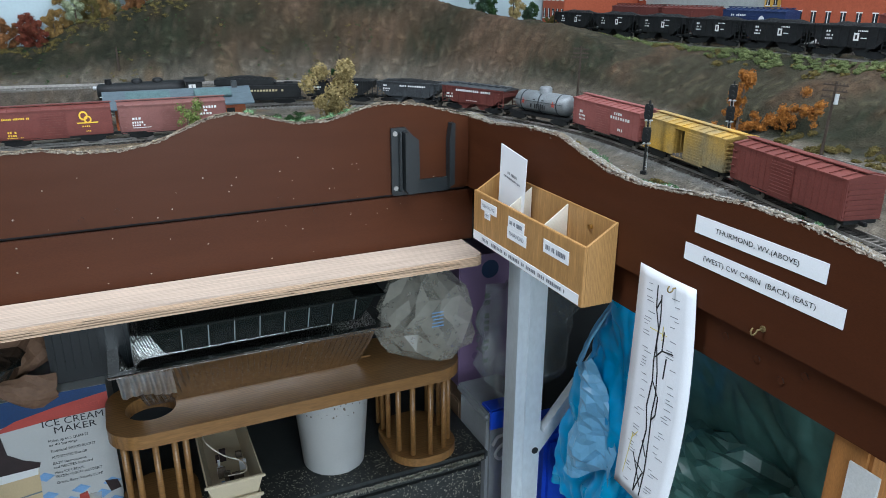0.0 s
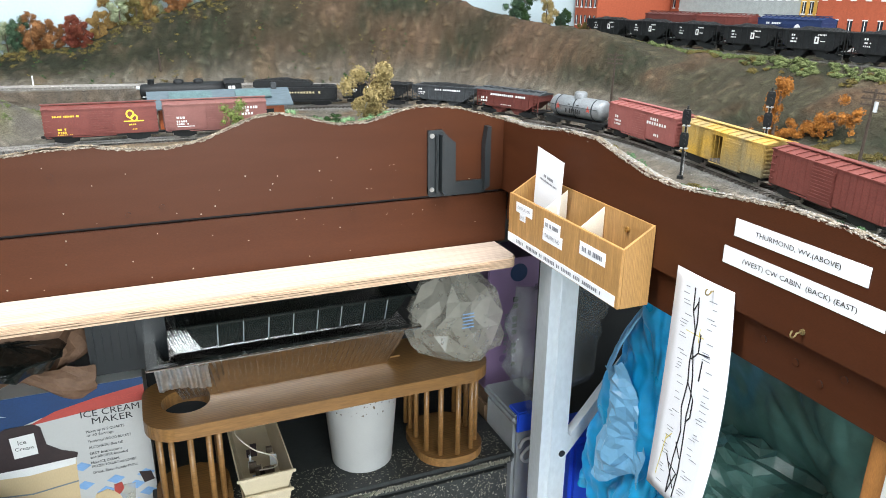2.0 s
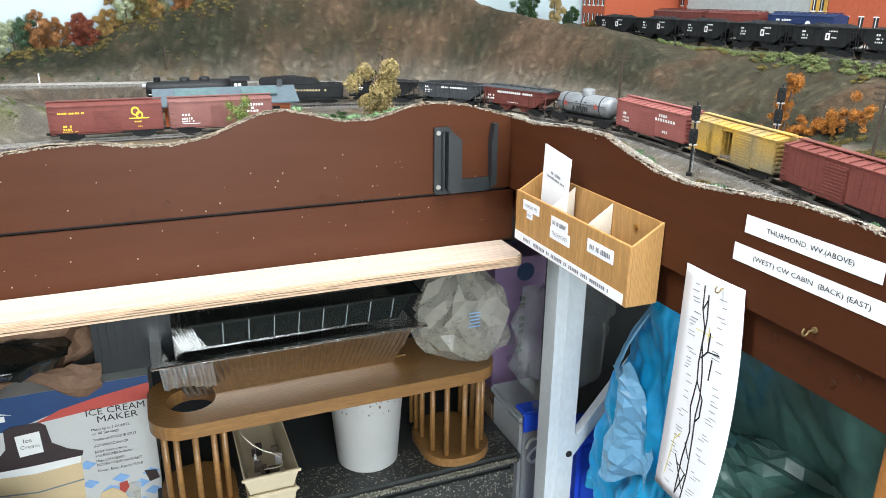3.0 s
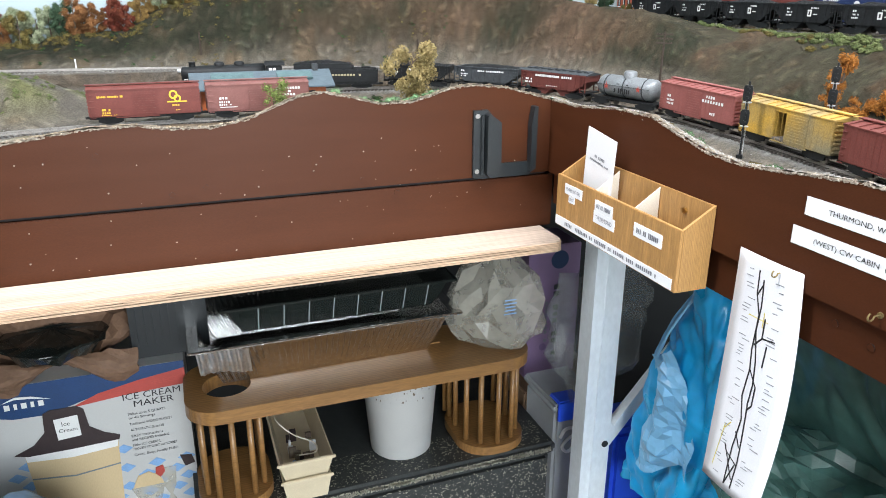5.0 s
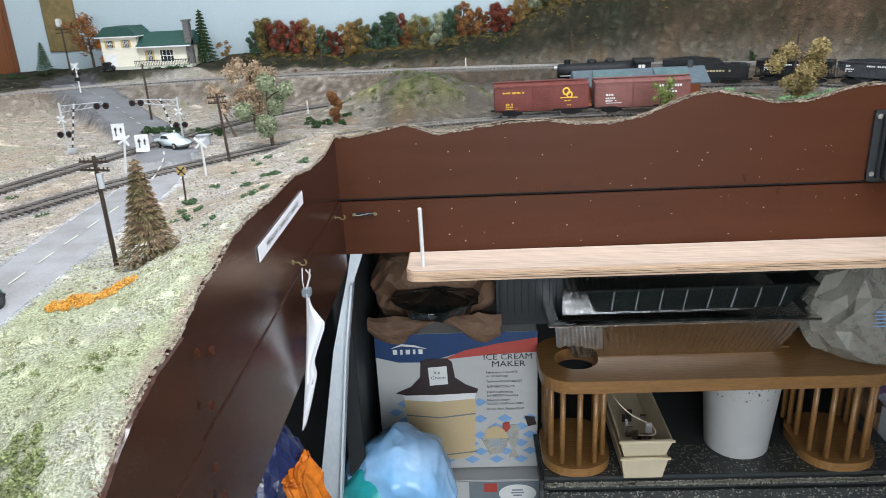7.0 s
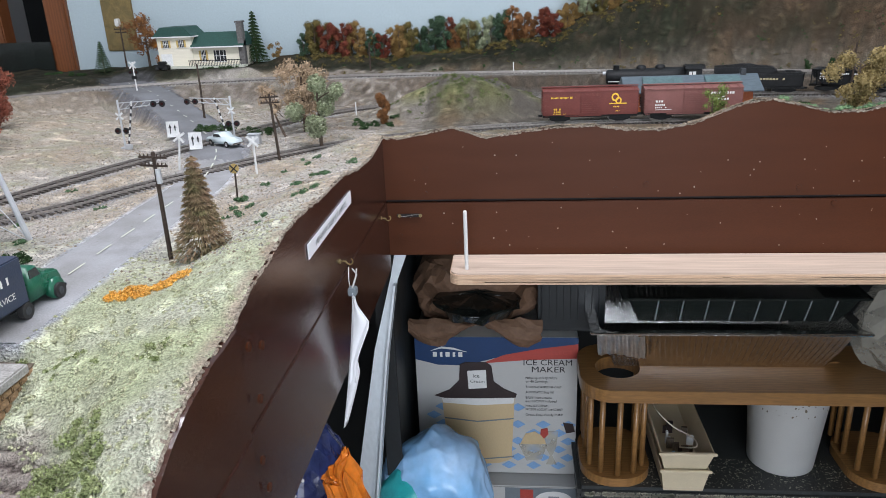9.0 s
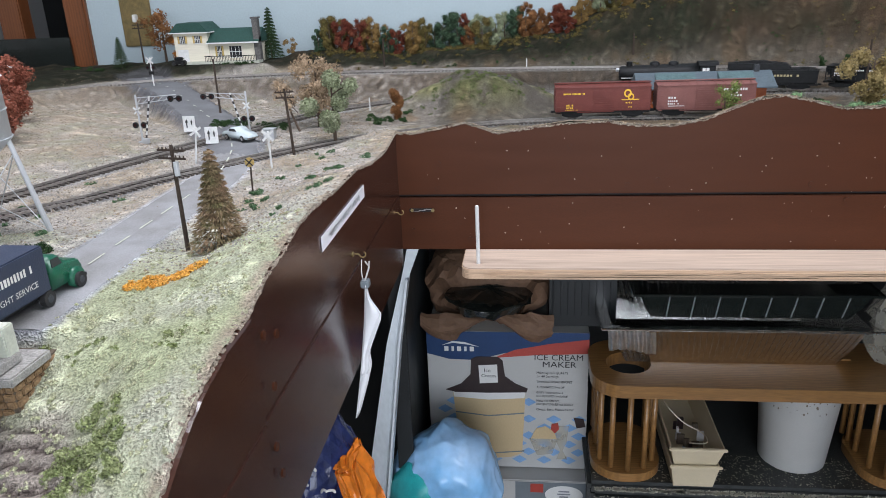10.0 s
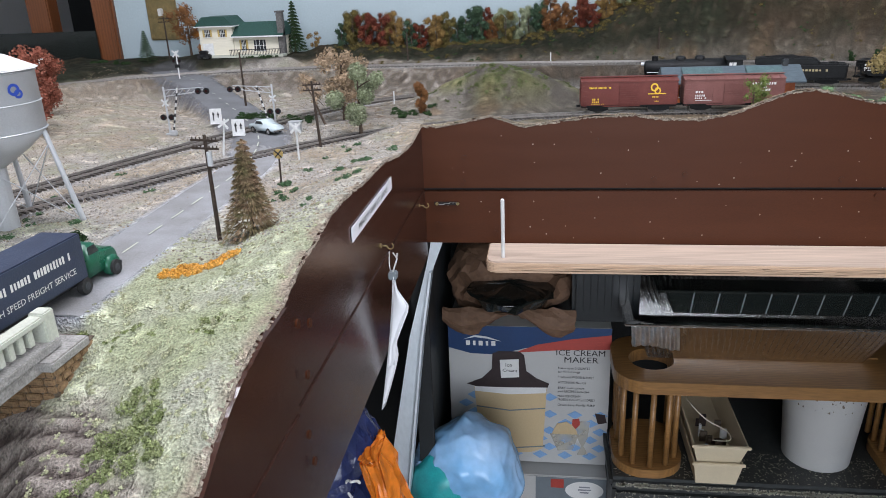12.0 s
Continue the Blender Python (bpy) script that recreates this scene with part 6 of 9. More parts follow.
def bogie(car, x):
    t = part("bogie", box(x - 0.0125, x + 0.0125, -0.0125, 0.0125, 0.0055, 0.0085, 0.001), M["black_model"], car)
    for y in (-0.0125, 0.0125):
        part("side_frame", prism([(x - 0.0145, 0.0045), (x - 0.006, 0.0025), (x + 0.006, 0.0025), (x + 0.0145, 0.0045), (x + 0.0145, 0.0075), (x + 0.005, 0.0095), (x - 0.005, 0.0095), (x - 0.0145, 0.0075)], y - 0.001, y + 0.001, "y"), M["black_model"], t)
    for dx in (-0.0095, 0.0095):
        for y in (-0.0085, 0.0085):
            w = link_mesh("wheel", wheel_mesh(0.0048), None, t)
            w.matrix_basis = at(x + dx, y, 0.0048)


def ladder(car, x, y, z0, z1, w, mat_, along="x", rungs=6):
    bm = bmesh.new()
    for i in range(rungs):
        z = z0 + (z1 - z0) * i / (rungs - 1)
        if along == "x":
            box(x - w / 2, x + w / 2, y - 0.0005, y + 0.0005, z - 0.0003, z + 0.0003, 0, bm)
        else:
            box(x - 0.0005, x + 0.0005, y - w / 2, y + w / 2, z - 0.0003, z + 0.0003, 0, bm)
    part("ladder", bm, mat_, car)


def couplers(car, L):
    for s in (-1, 1):
        part("coupler", box(min(s * L / 2, s * (L / 2 + 0.006)), max(s * L / 2, s * (L / 2 + 0.006)), -0.0015, 0.0015, 0.007, 0.010, 0.0005), M["black_model"], car)


def boxcar(m, label, paint, L=0.132, open_door=False, white=None, emblem=None, door_x=0.0, group="boxcars"):
    W, Z0, Z1 = 0.0335, 0.0105, 0.0405
    car = thing("boxcar", m, label, "model boxcar", group)
    if open_door:
        g0, g1 = -0.012, 0.004
        for a, b in ((-L / 2, g0), (g1, L / 2)):
            part("body", box(a, b, -W / 2, W / 2, Z0, Z1, 0.0006), paint, car)
        part("body_rear", box(g0, g1, W / 2 - 0.003, W / 2, Z0, Z1), M["ink"], car)
        part("body_lintel", box(g0, g1, -W / 2, W / 2, Z1 - 0.0035, Z1), paint, car)
        part("car_floor", box(g0, g1, -W / 2, W / 2, Z0, Z0 + 0.002), M["tie"], car)
    else:
        part("body", box(-L / 2, L / 2, -W / 2, W / 2, Z0, Z1, 0.0006), paint, car)
    part("roof", prism([(-W / 2 - 0.0008, Z1 - 0.0005), (W / 2 + 0.0008, Z1 - 0.0005), (W / 2 + 0.0008, Z1 + 0.0006), (0, Z1 + 0.0036), (-W / 2 - 0.0008, Z1 + 0.0006)], -L / 2 - 0.0006, L / 2 + 0.0006, "x"), paint, car)
    part("roof_walk", box(-L / 2 - 0.002, L / 2 + 0.002, -0.0035, 0.0035, Z1 + 0.0042, Z1 + 0.0052, 0.0002), paint, car)
    bm = bmesh.new()
    for i in range(11):
        x = -L / 2 + L * (i + 0.5) / 11
        for s in (-1, 1):
            prism([(s * 0.0045, Z1 + 0.0034), (s * (W / 2), Z1 + 0.0009), (s * (W / 2), Z1 + 0.0016), (s * 0.0045, Z1 + 0.0042)], x - 0.0006, x + 0.0006, "x", bm)
    part("roof_ribs", bm, paint, car)
    part("sill", box(-L / 2, L / 2, -W / 2 + 0.003, W / 2 - 0.003, 0.0075, Z0, 0.0004), M["black_model"], car)
    for s in (-1, 1):
        y = s * W / 2
        d0, d1 = door_x - 0.0135 + (0.022 if open_door else 0), door_x + 0.0135 + (0.022 if open_door else 0)
        part("door", box(d0, d1, min(y, y + s * 0.0012), max(y, y + s * 0.0012), Z0 - 0.0005, Z1 - 0.003, 0.0004), paint, car)
        bm = bmesh.new()
        for i in range(9):
            z = Z0 + 0.002 + 0.0027 * i
            box(d0 + 0.001, d1 - 0.001, min(y + s * 0.0011, y + s * 0.0017), max(y + s * 0.0011, y + s * 0.0017), z, z + 0.0011, 0, bm)
        part("door_ribs", bm, paint, car)
        part("door_rail", box(d0 - 0.022, d1 + 0.002, min(y, y + s * 0.0009), max(y, y + s * 0.0009), Z0 - 0.0014, Z0 - 0.0003), paint, car)
        bm = bmesh.new()
        for i in range(19):
            x = -L / 2 + L * (i + 0.5) / 19
            box(x - 0.00018, x + 0.00018, min(y, y + s * 0.00025), max(y, y + s * 0.00025), Z0, Z1 - 0.001, 0, bm)
        part("panel_seams", bm, paint, car)
        ladder(car, s * (L / 2 - 0.0045), y + s * 0.0012, Z0 - 0.001, Z1 + 0.001, 0.006, paint)
    for s in (-1, 1):
        bm = bmesh.new()
        for i in range(7):
            z = Z0 + 0.002 + 0.0038 * i
            box(min(s * L / 2, s * (L / 2 + 0.0009)), max(s * L / 2, s * (L / 2 + 0.0009)), -W / 2 + 0.002, W / 2 - 0.002, z, z + 0.0018, 0, bm)
        part("end_ribs", bm, paint, car)
    couplers(car, L)
    for x in (-L / 2 + 0.024, L / 2 - 0.024):
        bogie(car, x)
    side = at(0, -W / 2 - 0.0004, 0, FRONT)
    if white:
        for k, (x, z, w, h, n) in enumerate(white[1]):
            bars(glyphs(n, x - w / 2, x + w / 2, z, h, k + n) if n > 1 else [(x, z, w, h)], white[0], car, side)
    if emblem:
        x, z, s = emblem[1]
        o = part("emblem", lathe([(s * 0.62, 0), (s, 0)], 24), emblem[0], car)
        o.matrix_basis = side @ at(x - s * 0.35, z + s * 0.5, 0.0001)
        o = part("emblem", lathe([(s * 0.50, 0), (s * 0.85, 0)], 24), emblem[0], car)
        o.matrix_basis = side @ at(x + s * 0.5, z - s * 0.35, 0.0003)
    return car


def hopper(m, label, paint, L=0.104, load="coal", white=None, group="hopper cars"):
    W, Z0, Z1 = 0.0325, 0.0125, 0.0335
    car = thing("hopper_car", m, label, "model hopper", group)
    e = L / 2
    part("body", prism([(-e, Z1), (-e, Z0 + 0.013), (-e + 0.018, Z0), (e - 0.018, Z0), (e, Z0 + 0.013), (e, Z1)], -W / 2, W / 2, "y"), paint, car)
    for c in (-0.017, 0.017):
        part("bay", prism([(c - 0.014, Z0), (c + 0.014, Z0), (c + 0.004, 0.0045), (c - 0.004, 0.0045)], -W / 2 + 0.003, W / 2 - 0.003, "y"), paint, car)
    part("centre_sill", box(-e, e, -0.003, 0.003, 0.0075, 0.0115), M["black_model"], car)
    part("end_platform", box(-e - 0.001, -e + 0.012, -W / 2, W / 2, 0.0100, 0.0118), M["black_model"], car)
    part("end_platform", box(e - 0.012, e + 0.001, -W / 2, W / 2, 0.0100, 0.0118), M["black_model"], car)
    for s in (-1, 1):
        y = s * W / 2
        bm = bmesh.new()
        for i in range(9):
            x = -e + 0.004 + (L - 0.008) * i / 8
            box(x - 0.0008, x + 0.0008, min(y, y + s * 0.0012), max(y, y + s * 0.0012), Z0 + (0.008 if i in (0, 8) else 0.001), Z1 - 0.001, 0, bm)
        part("side_ribs", bm, paint, car)
        part("top_chord", box(-e - 0.0005, e + 0.0005, min(y - s * 0.0006, y + s * 0.0014), max(y - s * 0.0006, y + s * 0.0014), Z1 - 0.0012, Z1 + 0.0006), paint, car)
        for k in (-1, 1):
            ladder(car, k * (e - 0.005), y + s * 0.0016, Z0, Z1, 0.006, paint)
            for dx in (0.0, 0.008):
                part("end_post", box(k * (e - dx) - 0.0006, k * (e - dx) + 0.0006, y - 0.0006, y + 0.0006, 0.0118, Z1), paint, car)
    if load == "coal":
        b = bmesh.new()
        g = []
        for i in range(27):
            g.append([b.verts.new((-e + 0.003 + (L - 0.006) * i / 26, -W / 2 + 0.001 + (W - 0.002) * j / 8,
                      Z1 - 0.001 + 0.0062 * max(0.0, math.sin(math.pi * i / 26)) ** 0.5 * math.sin(math.pi * j / 8) * (0.85 + 0.3 * noise.noise((i * 0.4, j * 0.5, L * 90 + m.translation.x * 7))))) for j in range(9)])
        for i in range(26):
            for j in range(8):
                b.faces.new((g[i][j], g[i + 1][j], g[i + 1][j + 1], g[i][j + 1]))
        part("coal_load", b, M["coal"], car, "black coal load", True)
    else:
        part("roof", prism([(-W / 2 - 0.0005, Z1), (W / 2 + 0.0005, Z1), (W / 2 + 0.0005, Z1 + 0.0012), (0, Z1 + 0.0042), (-W / 2 - 0.0005, Z1 + 0.0012)], -e - 0.002, e + 0.002, "x"), M["grey_model"], car, "dark roof")
        for i in range(9):
            x = -e + 0.006 + (L - 0.012) * i / 8
            part("roof_hatch", box(x - 0.004, x + 0.004, -0.007, 0.007, Z1 + 0.003, Z1 + 0.0048, 0.0004), M["grey_model"], car)
    couplers(car, L)
    for x in (-e + 0.019, e - 0.019):
        bogie(car, x)
    if white:
        side = at(0, -W / 2 - 0.0016, 0, FRONT)
        for k, (x, z, w, h, n) in enumerate(white):
            bars(glyphs(n, x - w / 2, x + w / 2, z, h, k + n) if n > 1 else [(x, z, w, h)], M["letter_white"], car, side)
    return car


def tank_car(m, label, L=0.112):
    car = thing("tank_car", m, label, "model tank car")
    R, zc = 0.0138, 0.0262
    bm = bmesh.new()
    prof = [(0.0, -L / 2 + 0.008), (0.007, -L / 2 + 0.0088), (0.0115, -L / 2 + 0.011), (R, -L / 2 + 0.015), (R, L / 2 - 0.015), (0.0115, L / 2 - 0.011), (0.007, L / 2 - 0.0088), (0.0, L / 2 - 0.008)]
    lathe(prof, 28, bm)
    bm.transform(Matrix.Translation((0, 0, zc)) @ Matrix.Rotation(radians(90), 4, "Y"))
    part("tank", bm, M["tank_silver"], car, "dull silver tank", True)
    part("dome", lathe([(0.0085, 0.0), (0.0085, 0.007), (0.007, 0.0088), (0.003, 0.0095), (0.0, 0.0096)], 20, None, (0, 0, zc + R - 0.002)), M["tank_silver"], car, smooth=True)
    part("frame", box(-L / 2, L / 2, -0.0135, 0.0135, 0.0085, 0.0118, 0.0006), M["black_model"], car)
    for x in (-0.032, 0.0, 0.032):
        bm = bmesh.new()
        lathe([(R + 0.0002, -0.0009), (R + 0.0006, -0.0009), (R + 0.0006, 0.0009), (R + 0.0002, 0.0009)], 28, bm)
        bm.transform(Matrix.Translation((x, 0, zc)) @ Matrix.Rotation(radians(90), 4, "Y"))
        part("band", bm, M["grey_model"], car)
    for s in (-1, 1):
        part("handrail", tube([(-L / 2 + 0.012, s * 0.0148, zc + 0.002), (L / 2 - 0.012, s * 0.0148, zc + 0.002)], 0.0004, 6), M["grey_model"], car)
    couplers(car, L)
    for x in (-L / 2 + 0.018, L / 2 - 0.018):
        bogie(car, x)
    side = at(0, -0.0147, 0, FRONT)
    bars(glyphs(8, -0.014, 0.014, zc - 0.004, 0.007, 2), M["ink"], car, side)
    bars([(-0.008, zc + 0.0045, 0.004, 0.0012), (0.008, zc + 0.0045, 0.004, 0.0012)], M["ink"], car, at(0, -0.0140, 0, FRONT))
    for x in (-0.027, 0.027):
        bm = bmesh.new()
        bm.faces.new([bm.verts.new(((0.0050 if i % 2 == 0 else 0.002) * math.cos(radians(90 + 36 * i)), (0.0050 if i % 2 == 0 else 0.002) * math.sin(radians(90 + 36 * i)), 0)) for i in range(10)])
        o = part("star", bm, M["letter_red"], car)
        o.matrix_basis = side @ at(x, zc + 0.001, 0.0002)
    return car


def locomotive(m, label):
    car = thing("steam_locomotive", m, label, "model locomotive")
    K = M["black_model"]
    bm = bmesh.new()
    lathe([(0.0, -0.074), (0.009, -0.0735), (0.0118, -0.071), (0.0122, -0.055), (0.0128, -0.05), (0.0145, 0.02), (0.0150, 0.045), (0.0, 0.045)], 28, bm)
    bm.transform(Matrix.Translation((0, 0, 0.030)) @ Matrix.Rotation(radians(90), 4, "Y"))
    part("boiler", bm, K, car, smooth=True)
    part("firebox", box(0.015, 0.050, -0.0145, 0.0145, 0.014, 0.034, 0.002), K, car)
    part("cab", box(0.046, 0.069, -0.0165, 0.0165, 0.0155, 0.043, 0.0012), K, car)
    part("cab_roof", prism([(-0.018, 0.0425), (0.018, 0.0425), (0.013, 0.047), (0, 0.0485), (-0.013, 0.047)], 0.044, 0.073, "x"), K, car)
    for s in (-1, 1):
        for x in (0.052, 0.0575):
            part("cab_window", box(x - 0.0022, x + 0.0022, s * 0.0165 - 0.0003, s * 0.0165 + 0.0003, 0.0325, 0.0385), M["letter_white"], car)
        part("running_board", box(-0.070, 0.046, min(s * 0.0115, s * 0.017), max(s * 0.0115, s * 0.017), 0.0235, 0.0245), K, car)
        part("white_edge", box(-0.070, 0.046, min(s * 0.0170, s * 0.0174), max(s * 0.0170, s * 0.0174), 0.0235, 0.0246), M["letter_white"], car, "white running-board edge")
        part("cylinder", rod((-0.058, s * 0.0135, 0.0125), (-0.040, s * 0.0135, 0.0125), 0.0058, seg=16), K, car)
        for i, x in enumerate((-0.026, -0.006, 0.014, 0.034)):
            bm = rod((x, s * 0.0095, 0.0105), (x, s * 0.0118, 0.0105), 0.0098, seg=22)
            w = part("driver", bm, K, car)
            bm = bmesh.new()
            lathe([(0.0088, 0), (0.0102, 0)], 26, bm)
            bm.transform(Matrix.Translation((x, s * 0.0121, 0.0105)) @ Matrix.Rotation(radians(90), 4, "X"))
            part("tyre", bm, M["letter_white"], w, "white tyre rim")
        part("side_rod", box(-0.030, 0.038, s * 0.0135 - 0.0004, s * 0.0135 + 0.0004, 0.0080, 0.0100), M["steel"], car)
        part("main_rod", prism([(-0.046, 0.0118), (0.014, 0.0100), (0.014, 0.0082), (-0.046, 0.0128)], s * 0.0142 - 0.0004, s * 0.0142 + 0.0004, "y"), M["steel"], car)
        for x in (-0.066, 0.058):
            w = link_mesh("wheel", wheel_mesh(0.0055), None, car)
            w.matrix_basis = at(x, s * 0.009, 0.0055)
    part("sand_dome", lathe([(0.0075, 0.0), (0.0075, 0.005), (0.005, 0.0075), (0, 0.0078)], 18, None, (-0.02, 0, 0.041)), K, car, smooth=True)
    part("steam_dome", lathe([(0.0075, 0.0), (0.0075, 0.004), (0.005, 0.0065), (0, 0.0068)], 18, None, (0.008, 0, 0.0425)), K, car, smooth=True)
    part("smokestack", lathe([(0.005, 0.0), (0.0045, 0.007), (0.0055, 0.0085), (0.004, 0.0085), (0.0, 0.004)], 18, None, (-0.058, 0, 0.0405)), K, car, smooth=True)
    part("headlight", rod((-0.0785, 0, 0.036), (-0.0725, 0, 0.036), 0.003, seg=14), M["silver_model"], car)
    part("pilot", prism([(-0.086, 0.002), (-0.072, 0.002), (-0.072, 0.016), (-0.077, 0.016)], -0.012, 0.012, "y"), K, car)
    part("deck", box(-0.078, 0.05, -0.0085, 0.0085, 0.0115, 0.0150), K, car)
    bars(glyphs(4, -0.006, 0.006, 0, 0.0035, 4), M["letter_white"], car, at(0.057, -0.0169, 0.026, FRONT))
    return car


def tender(m, label):
    car = thing("coal_tender", m, label, "model tender")
    part("body", box(-0.056, 0.056, -0.0165, 0.0165, 0.0105, 0.0345, 0.002), M["black_model"], car)
    part("coal_bunker", prism([(-0.056, 0.034), (0.018, 0.034), (0.024, 0.0365), (0.018, 0.0425), (-0.045, 0.0440), (-0.056, 0.0425)], -0.0150, 0.0150, "y"), M["black_model"], car)
    b = sheet(lambda u, v: Vector((-0.052 + 0.068 * u, -0.0145 + 0.029 * v, 0.0425 + 0.005 * math.sin(math.pi * u) * math.sin(math.pi * v) + 0.0015 * noise.noise((u * 9, v * 6, 3)))), 24, 10)
    part("coal_load", b, M["coal"], car, "black coal load")
    part("sill", box(-0.058, 0.058, -0.0155, 0.0155, 0.0085, 0.0108), M["black_model"], car)
    part("hatch", box(0.034, 0.046, -0.007, 0.007, 0.0342, 0.0365, 0.0006), M["black_model"], car)
    part("ladder_rail", tube([(0.0555, -0.015, 0.012), (0.0565, -0.015, 0.036)], 0.0005, 6), M["black_model"], car)
    couplers(car, 0.114)
    for x in (-0.034, 0.034):
        bogie(car, x)
    bars(glyphs(17, -0.034, 0.034, 0.0, 0.0036, 11), M["letter_gold"], car, at(0.0, -0.0169, 0.0245, FRONT))
    return car


# the two parked boxcars on the siding
s2 = arc_at(TRACK_B, 0.139)
s1 = arc_at(TRACK_B, -0.007)
LW, LY = M["letter_white"], M["letter_yellow"]
boxcar(on_track(TRACK_B, s1, 0.132) @ Matrix.Diagonal((1.02, 1, 1.12, 1)), "oxide red model boxcar with yellow lettering on the siding", M["oxide"], white=(LY, [(-0.040, 0.0330, 0.030, 0.0022, 17), (-0.046, 0.0185, 0.010, 0.0024, 4), (-0.046, 0.0150, 0.010, 0.0024, 4), (-0.043, 0.0125, 0.018, 0.0010, 9), (0.036, 0.0205, 0.009, 0.0020, 4), (0.038, 0.0245, 0.024, 0.0014, 1), (0.038, 0.015, 0.006, 0.0015, 3)]), emblem=(LY, (0.036, 0.030, 0.0052)))
boxcar(on_track(TRACK_B, s2, 0.132) @ Matrix.Diagonal((1.02, 1, 1.12, 1)), "faded oxide red model boxcar with white lettering on the siding", M["oxide_pale"], white=(LW, [(0.040, 0.0345, 0.036, 0.0032, 10), (0.040, 0.0305, 0.004, 0.0024, 1), (0.040, 0.0268, 0.016, 0.0028, 4), (-0.046, 0.0255, 0.011, 0.0028, 3), (-0.045, 0.0210, 0.014, 0.0026, 5), (-0.044, 0.0178, 0.016, 0.0020, 6), (-0.040, 0.0150, 0.022, 0.0008, 1)]))

# the train
s = arc_at(TRACK_A, 0.04, 0, 380) + 0.088
locomotive(on_track(TRACK_A, s, 0.16) @ Matrix.Diagonal((1.12, 1.06, 1.04, 1)), "black model steam locomotive with white-rimmed wheels on the main track")
s += 0.088 + 0.080
tender(on_track(TRACK_A, s, 0.13) @ Matrix.Diagonal((1.24, 1.1, 1.0, 1)), "black model coal tender with dull gold lettering")
s += 0.077 + 0.065
HW = [(-0.036, 0.028, 0.010, 0.0030, 3), (-0.035, 0.0235, 0.012, 0.0022, 5), (-0.035, 0.0205, 0.012, 0.0018, 5), (0.010, 0.0285, 0.046, 0.0026, 16)]
hopper(on_track(TRACK_A, s, 0.104) @ Matrix.Scale(1.08, 4), "black model coal hopper with white lettering in the train", M["black_model"], white=HW)
s += 0.126
hopper(on_track(TRACK_A, s, 0.104) @ Matrix.Scale(1.08, 4), "dark grey model coal hopper with white lettering in the train", M["grey_model"], white=HW)
s += 0.128
hopper(on_track(TRACK_A, s, 0.108) @ Matrix.Scale(1.10, 4), "maroon model covered hopper with a dark roof in the train", M["maroon"], 0.108, "roof", [(0.002, 0.0295, 0.062, 0.0034, 18), (-0.040, 0.0235, 0.012, 0.0026, 4), (-0.040, 0.0195, 0.013, 0.0026, 4), (0.0, 0.0165, 0.02, 0.0012, 6)])
s += 0.132
tank_car(on_track(TRACK_A, s, 0.112) @ Matrix.Scale(1.07, 4), "silver model tank car with red stars in the train")
s += 0.146
boxcar(on_track(TRACK_A, s, 0.134) @ Matrix.Scale(1.09, 4), "red model boxcar with white lettering in the train", M["pink_red"], 0.134, white=(LW, [(0.028, 0.0345, 0.016, 0.0034, 4), (0.030, 0.0298, 0.042, 0.0034, 9), (-0.046, 0.027, 0.011, 0.0032, 3), (-0.045, 0.0225, 0.014, 0.0026, 5), (-0.045, 0.0185, 0.014, 0.0026, 5), (0.034, 0.0175, 0.010, 0.0034, 3)]))
s += 0.161
boxcar(on_track(TRACK_A, s, 0.134) @ Matrix.Scale(1.09, 4), "weathered yellow model boxcar with an open door in the train", M["yellow_car"], 0.134, open_door=True)
s += 0.161
boxcar(on_track(TRACK_A, s, 0.134) @ Matrix.Scale(1.09, 4), "oxide red model boxcar at the train's end", M["oxide"], 0.134)

# coal hoppers on the plateau track, with boxcars behind them
for k, y in enumerate((1.255, 1.133, 1.006, 0.884, 0.764, 0.643, 0.522, 0.40)):
    i = int(np.argmin(abs(TRACK_T[:, 1] - y)))
    m = on_track(TRACK_T[::-1], float((len(TRACK_T) - 1 - i) * 0.004), 0.1)
    h = hopper(m @ Matrix.Diagonal((1.05, 1, 1.24, 1)), "black model coal hopper with white square mark on yard track", M["black_model"], 0.110,
               white=[(-0.026, 0.028, 0.010, 0.0026, 3), (-0.025, 0.024, 0.010, 0.0018, 4), (-0.026, 0.0205, 0.011, 0.0018, 4), (0.020, 0.0295, 0.014, 0.0018, 6), (0.012, 0.0235, 0.0072, 0.0078, 1), (0.022, 0.0225, 0.008, 0.0010, 1)], group="yard hoppers")
    bars([(0.012, 0.0235, 0.0028, 0.0042)], M["ink"], h, at(0, -0.0325 / 2 - 0.0019, 0, FRONT))
for k, (y, paint, lab) in enumerate(((1.17, M["maroon"], "oxide red model boxcar on the rear yard track"), (1.03, M["oxide"], "red model boxcar on the rear yard track"), (0.885, M["blue_car"], "navy and orange model boxcar on the rear yard track"), (0.60, M["oxide"], "oxide red model boxcar on the rear yard track"))):
    i = int(np.argmin(abs(TRACK_V[:, 1] - y)))
    c = boxcar(on_track(TRACK_V[::-1], float((len(TRACK_V) - 1 - i) * 0.004), 0.12) @ Matrix.Diagonal((1.0, 1, 1.22, 1)), lab, paint, 0.128)
    if k == 2:
        part("orange_band", box(-0.064, 0.064, -0.0173, -0.0168, 0.011, 0.0225), M["orange_car"], c, "orange lower band")
        o = part("emblem", lathe([(0.0, 0), (0.006, 0)], 22), M["letter_white"], c)
        o.matrix_basis = at(0.02, -0.0180, 0.029, FRONT)
        bars(glyphs(12, -0.045, 0.0, 0.035, 0.003, 3), M["letter_white"], c, at(0, -0.0172, 0, FRONT))


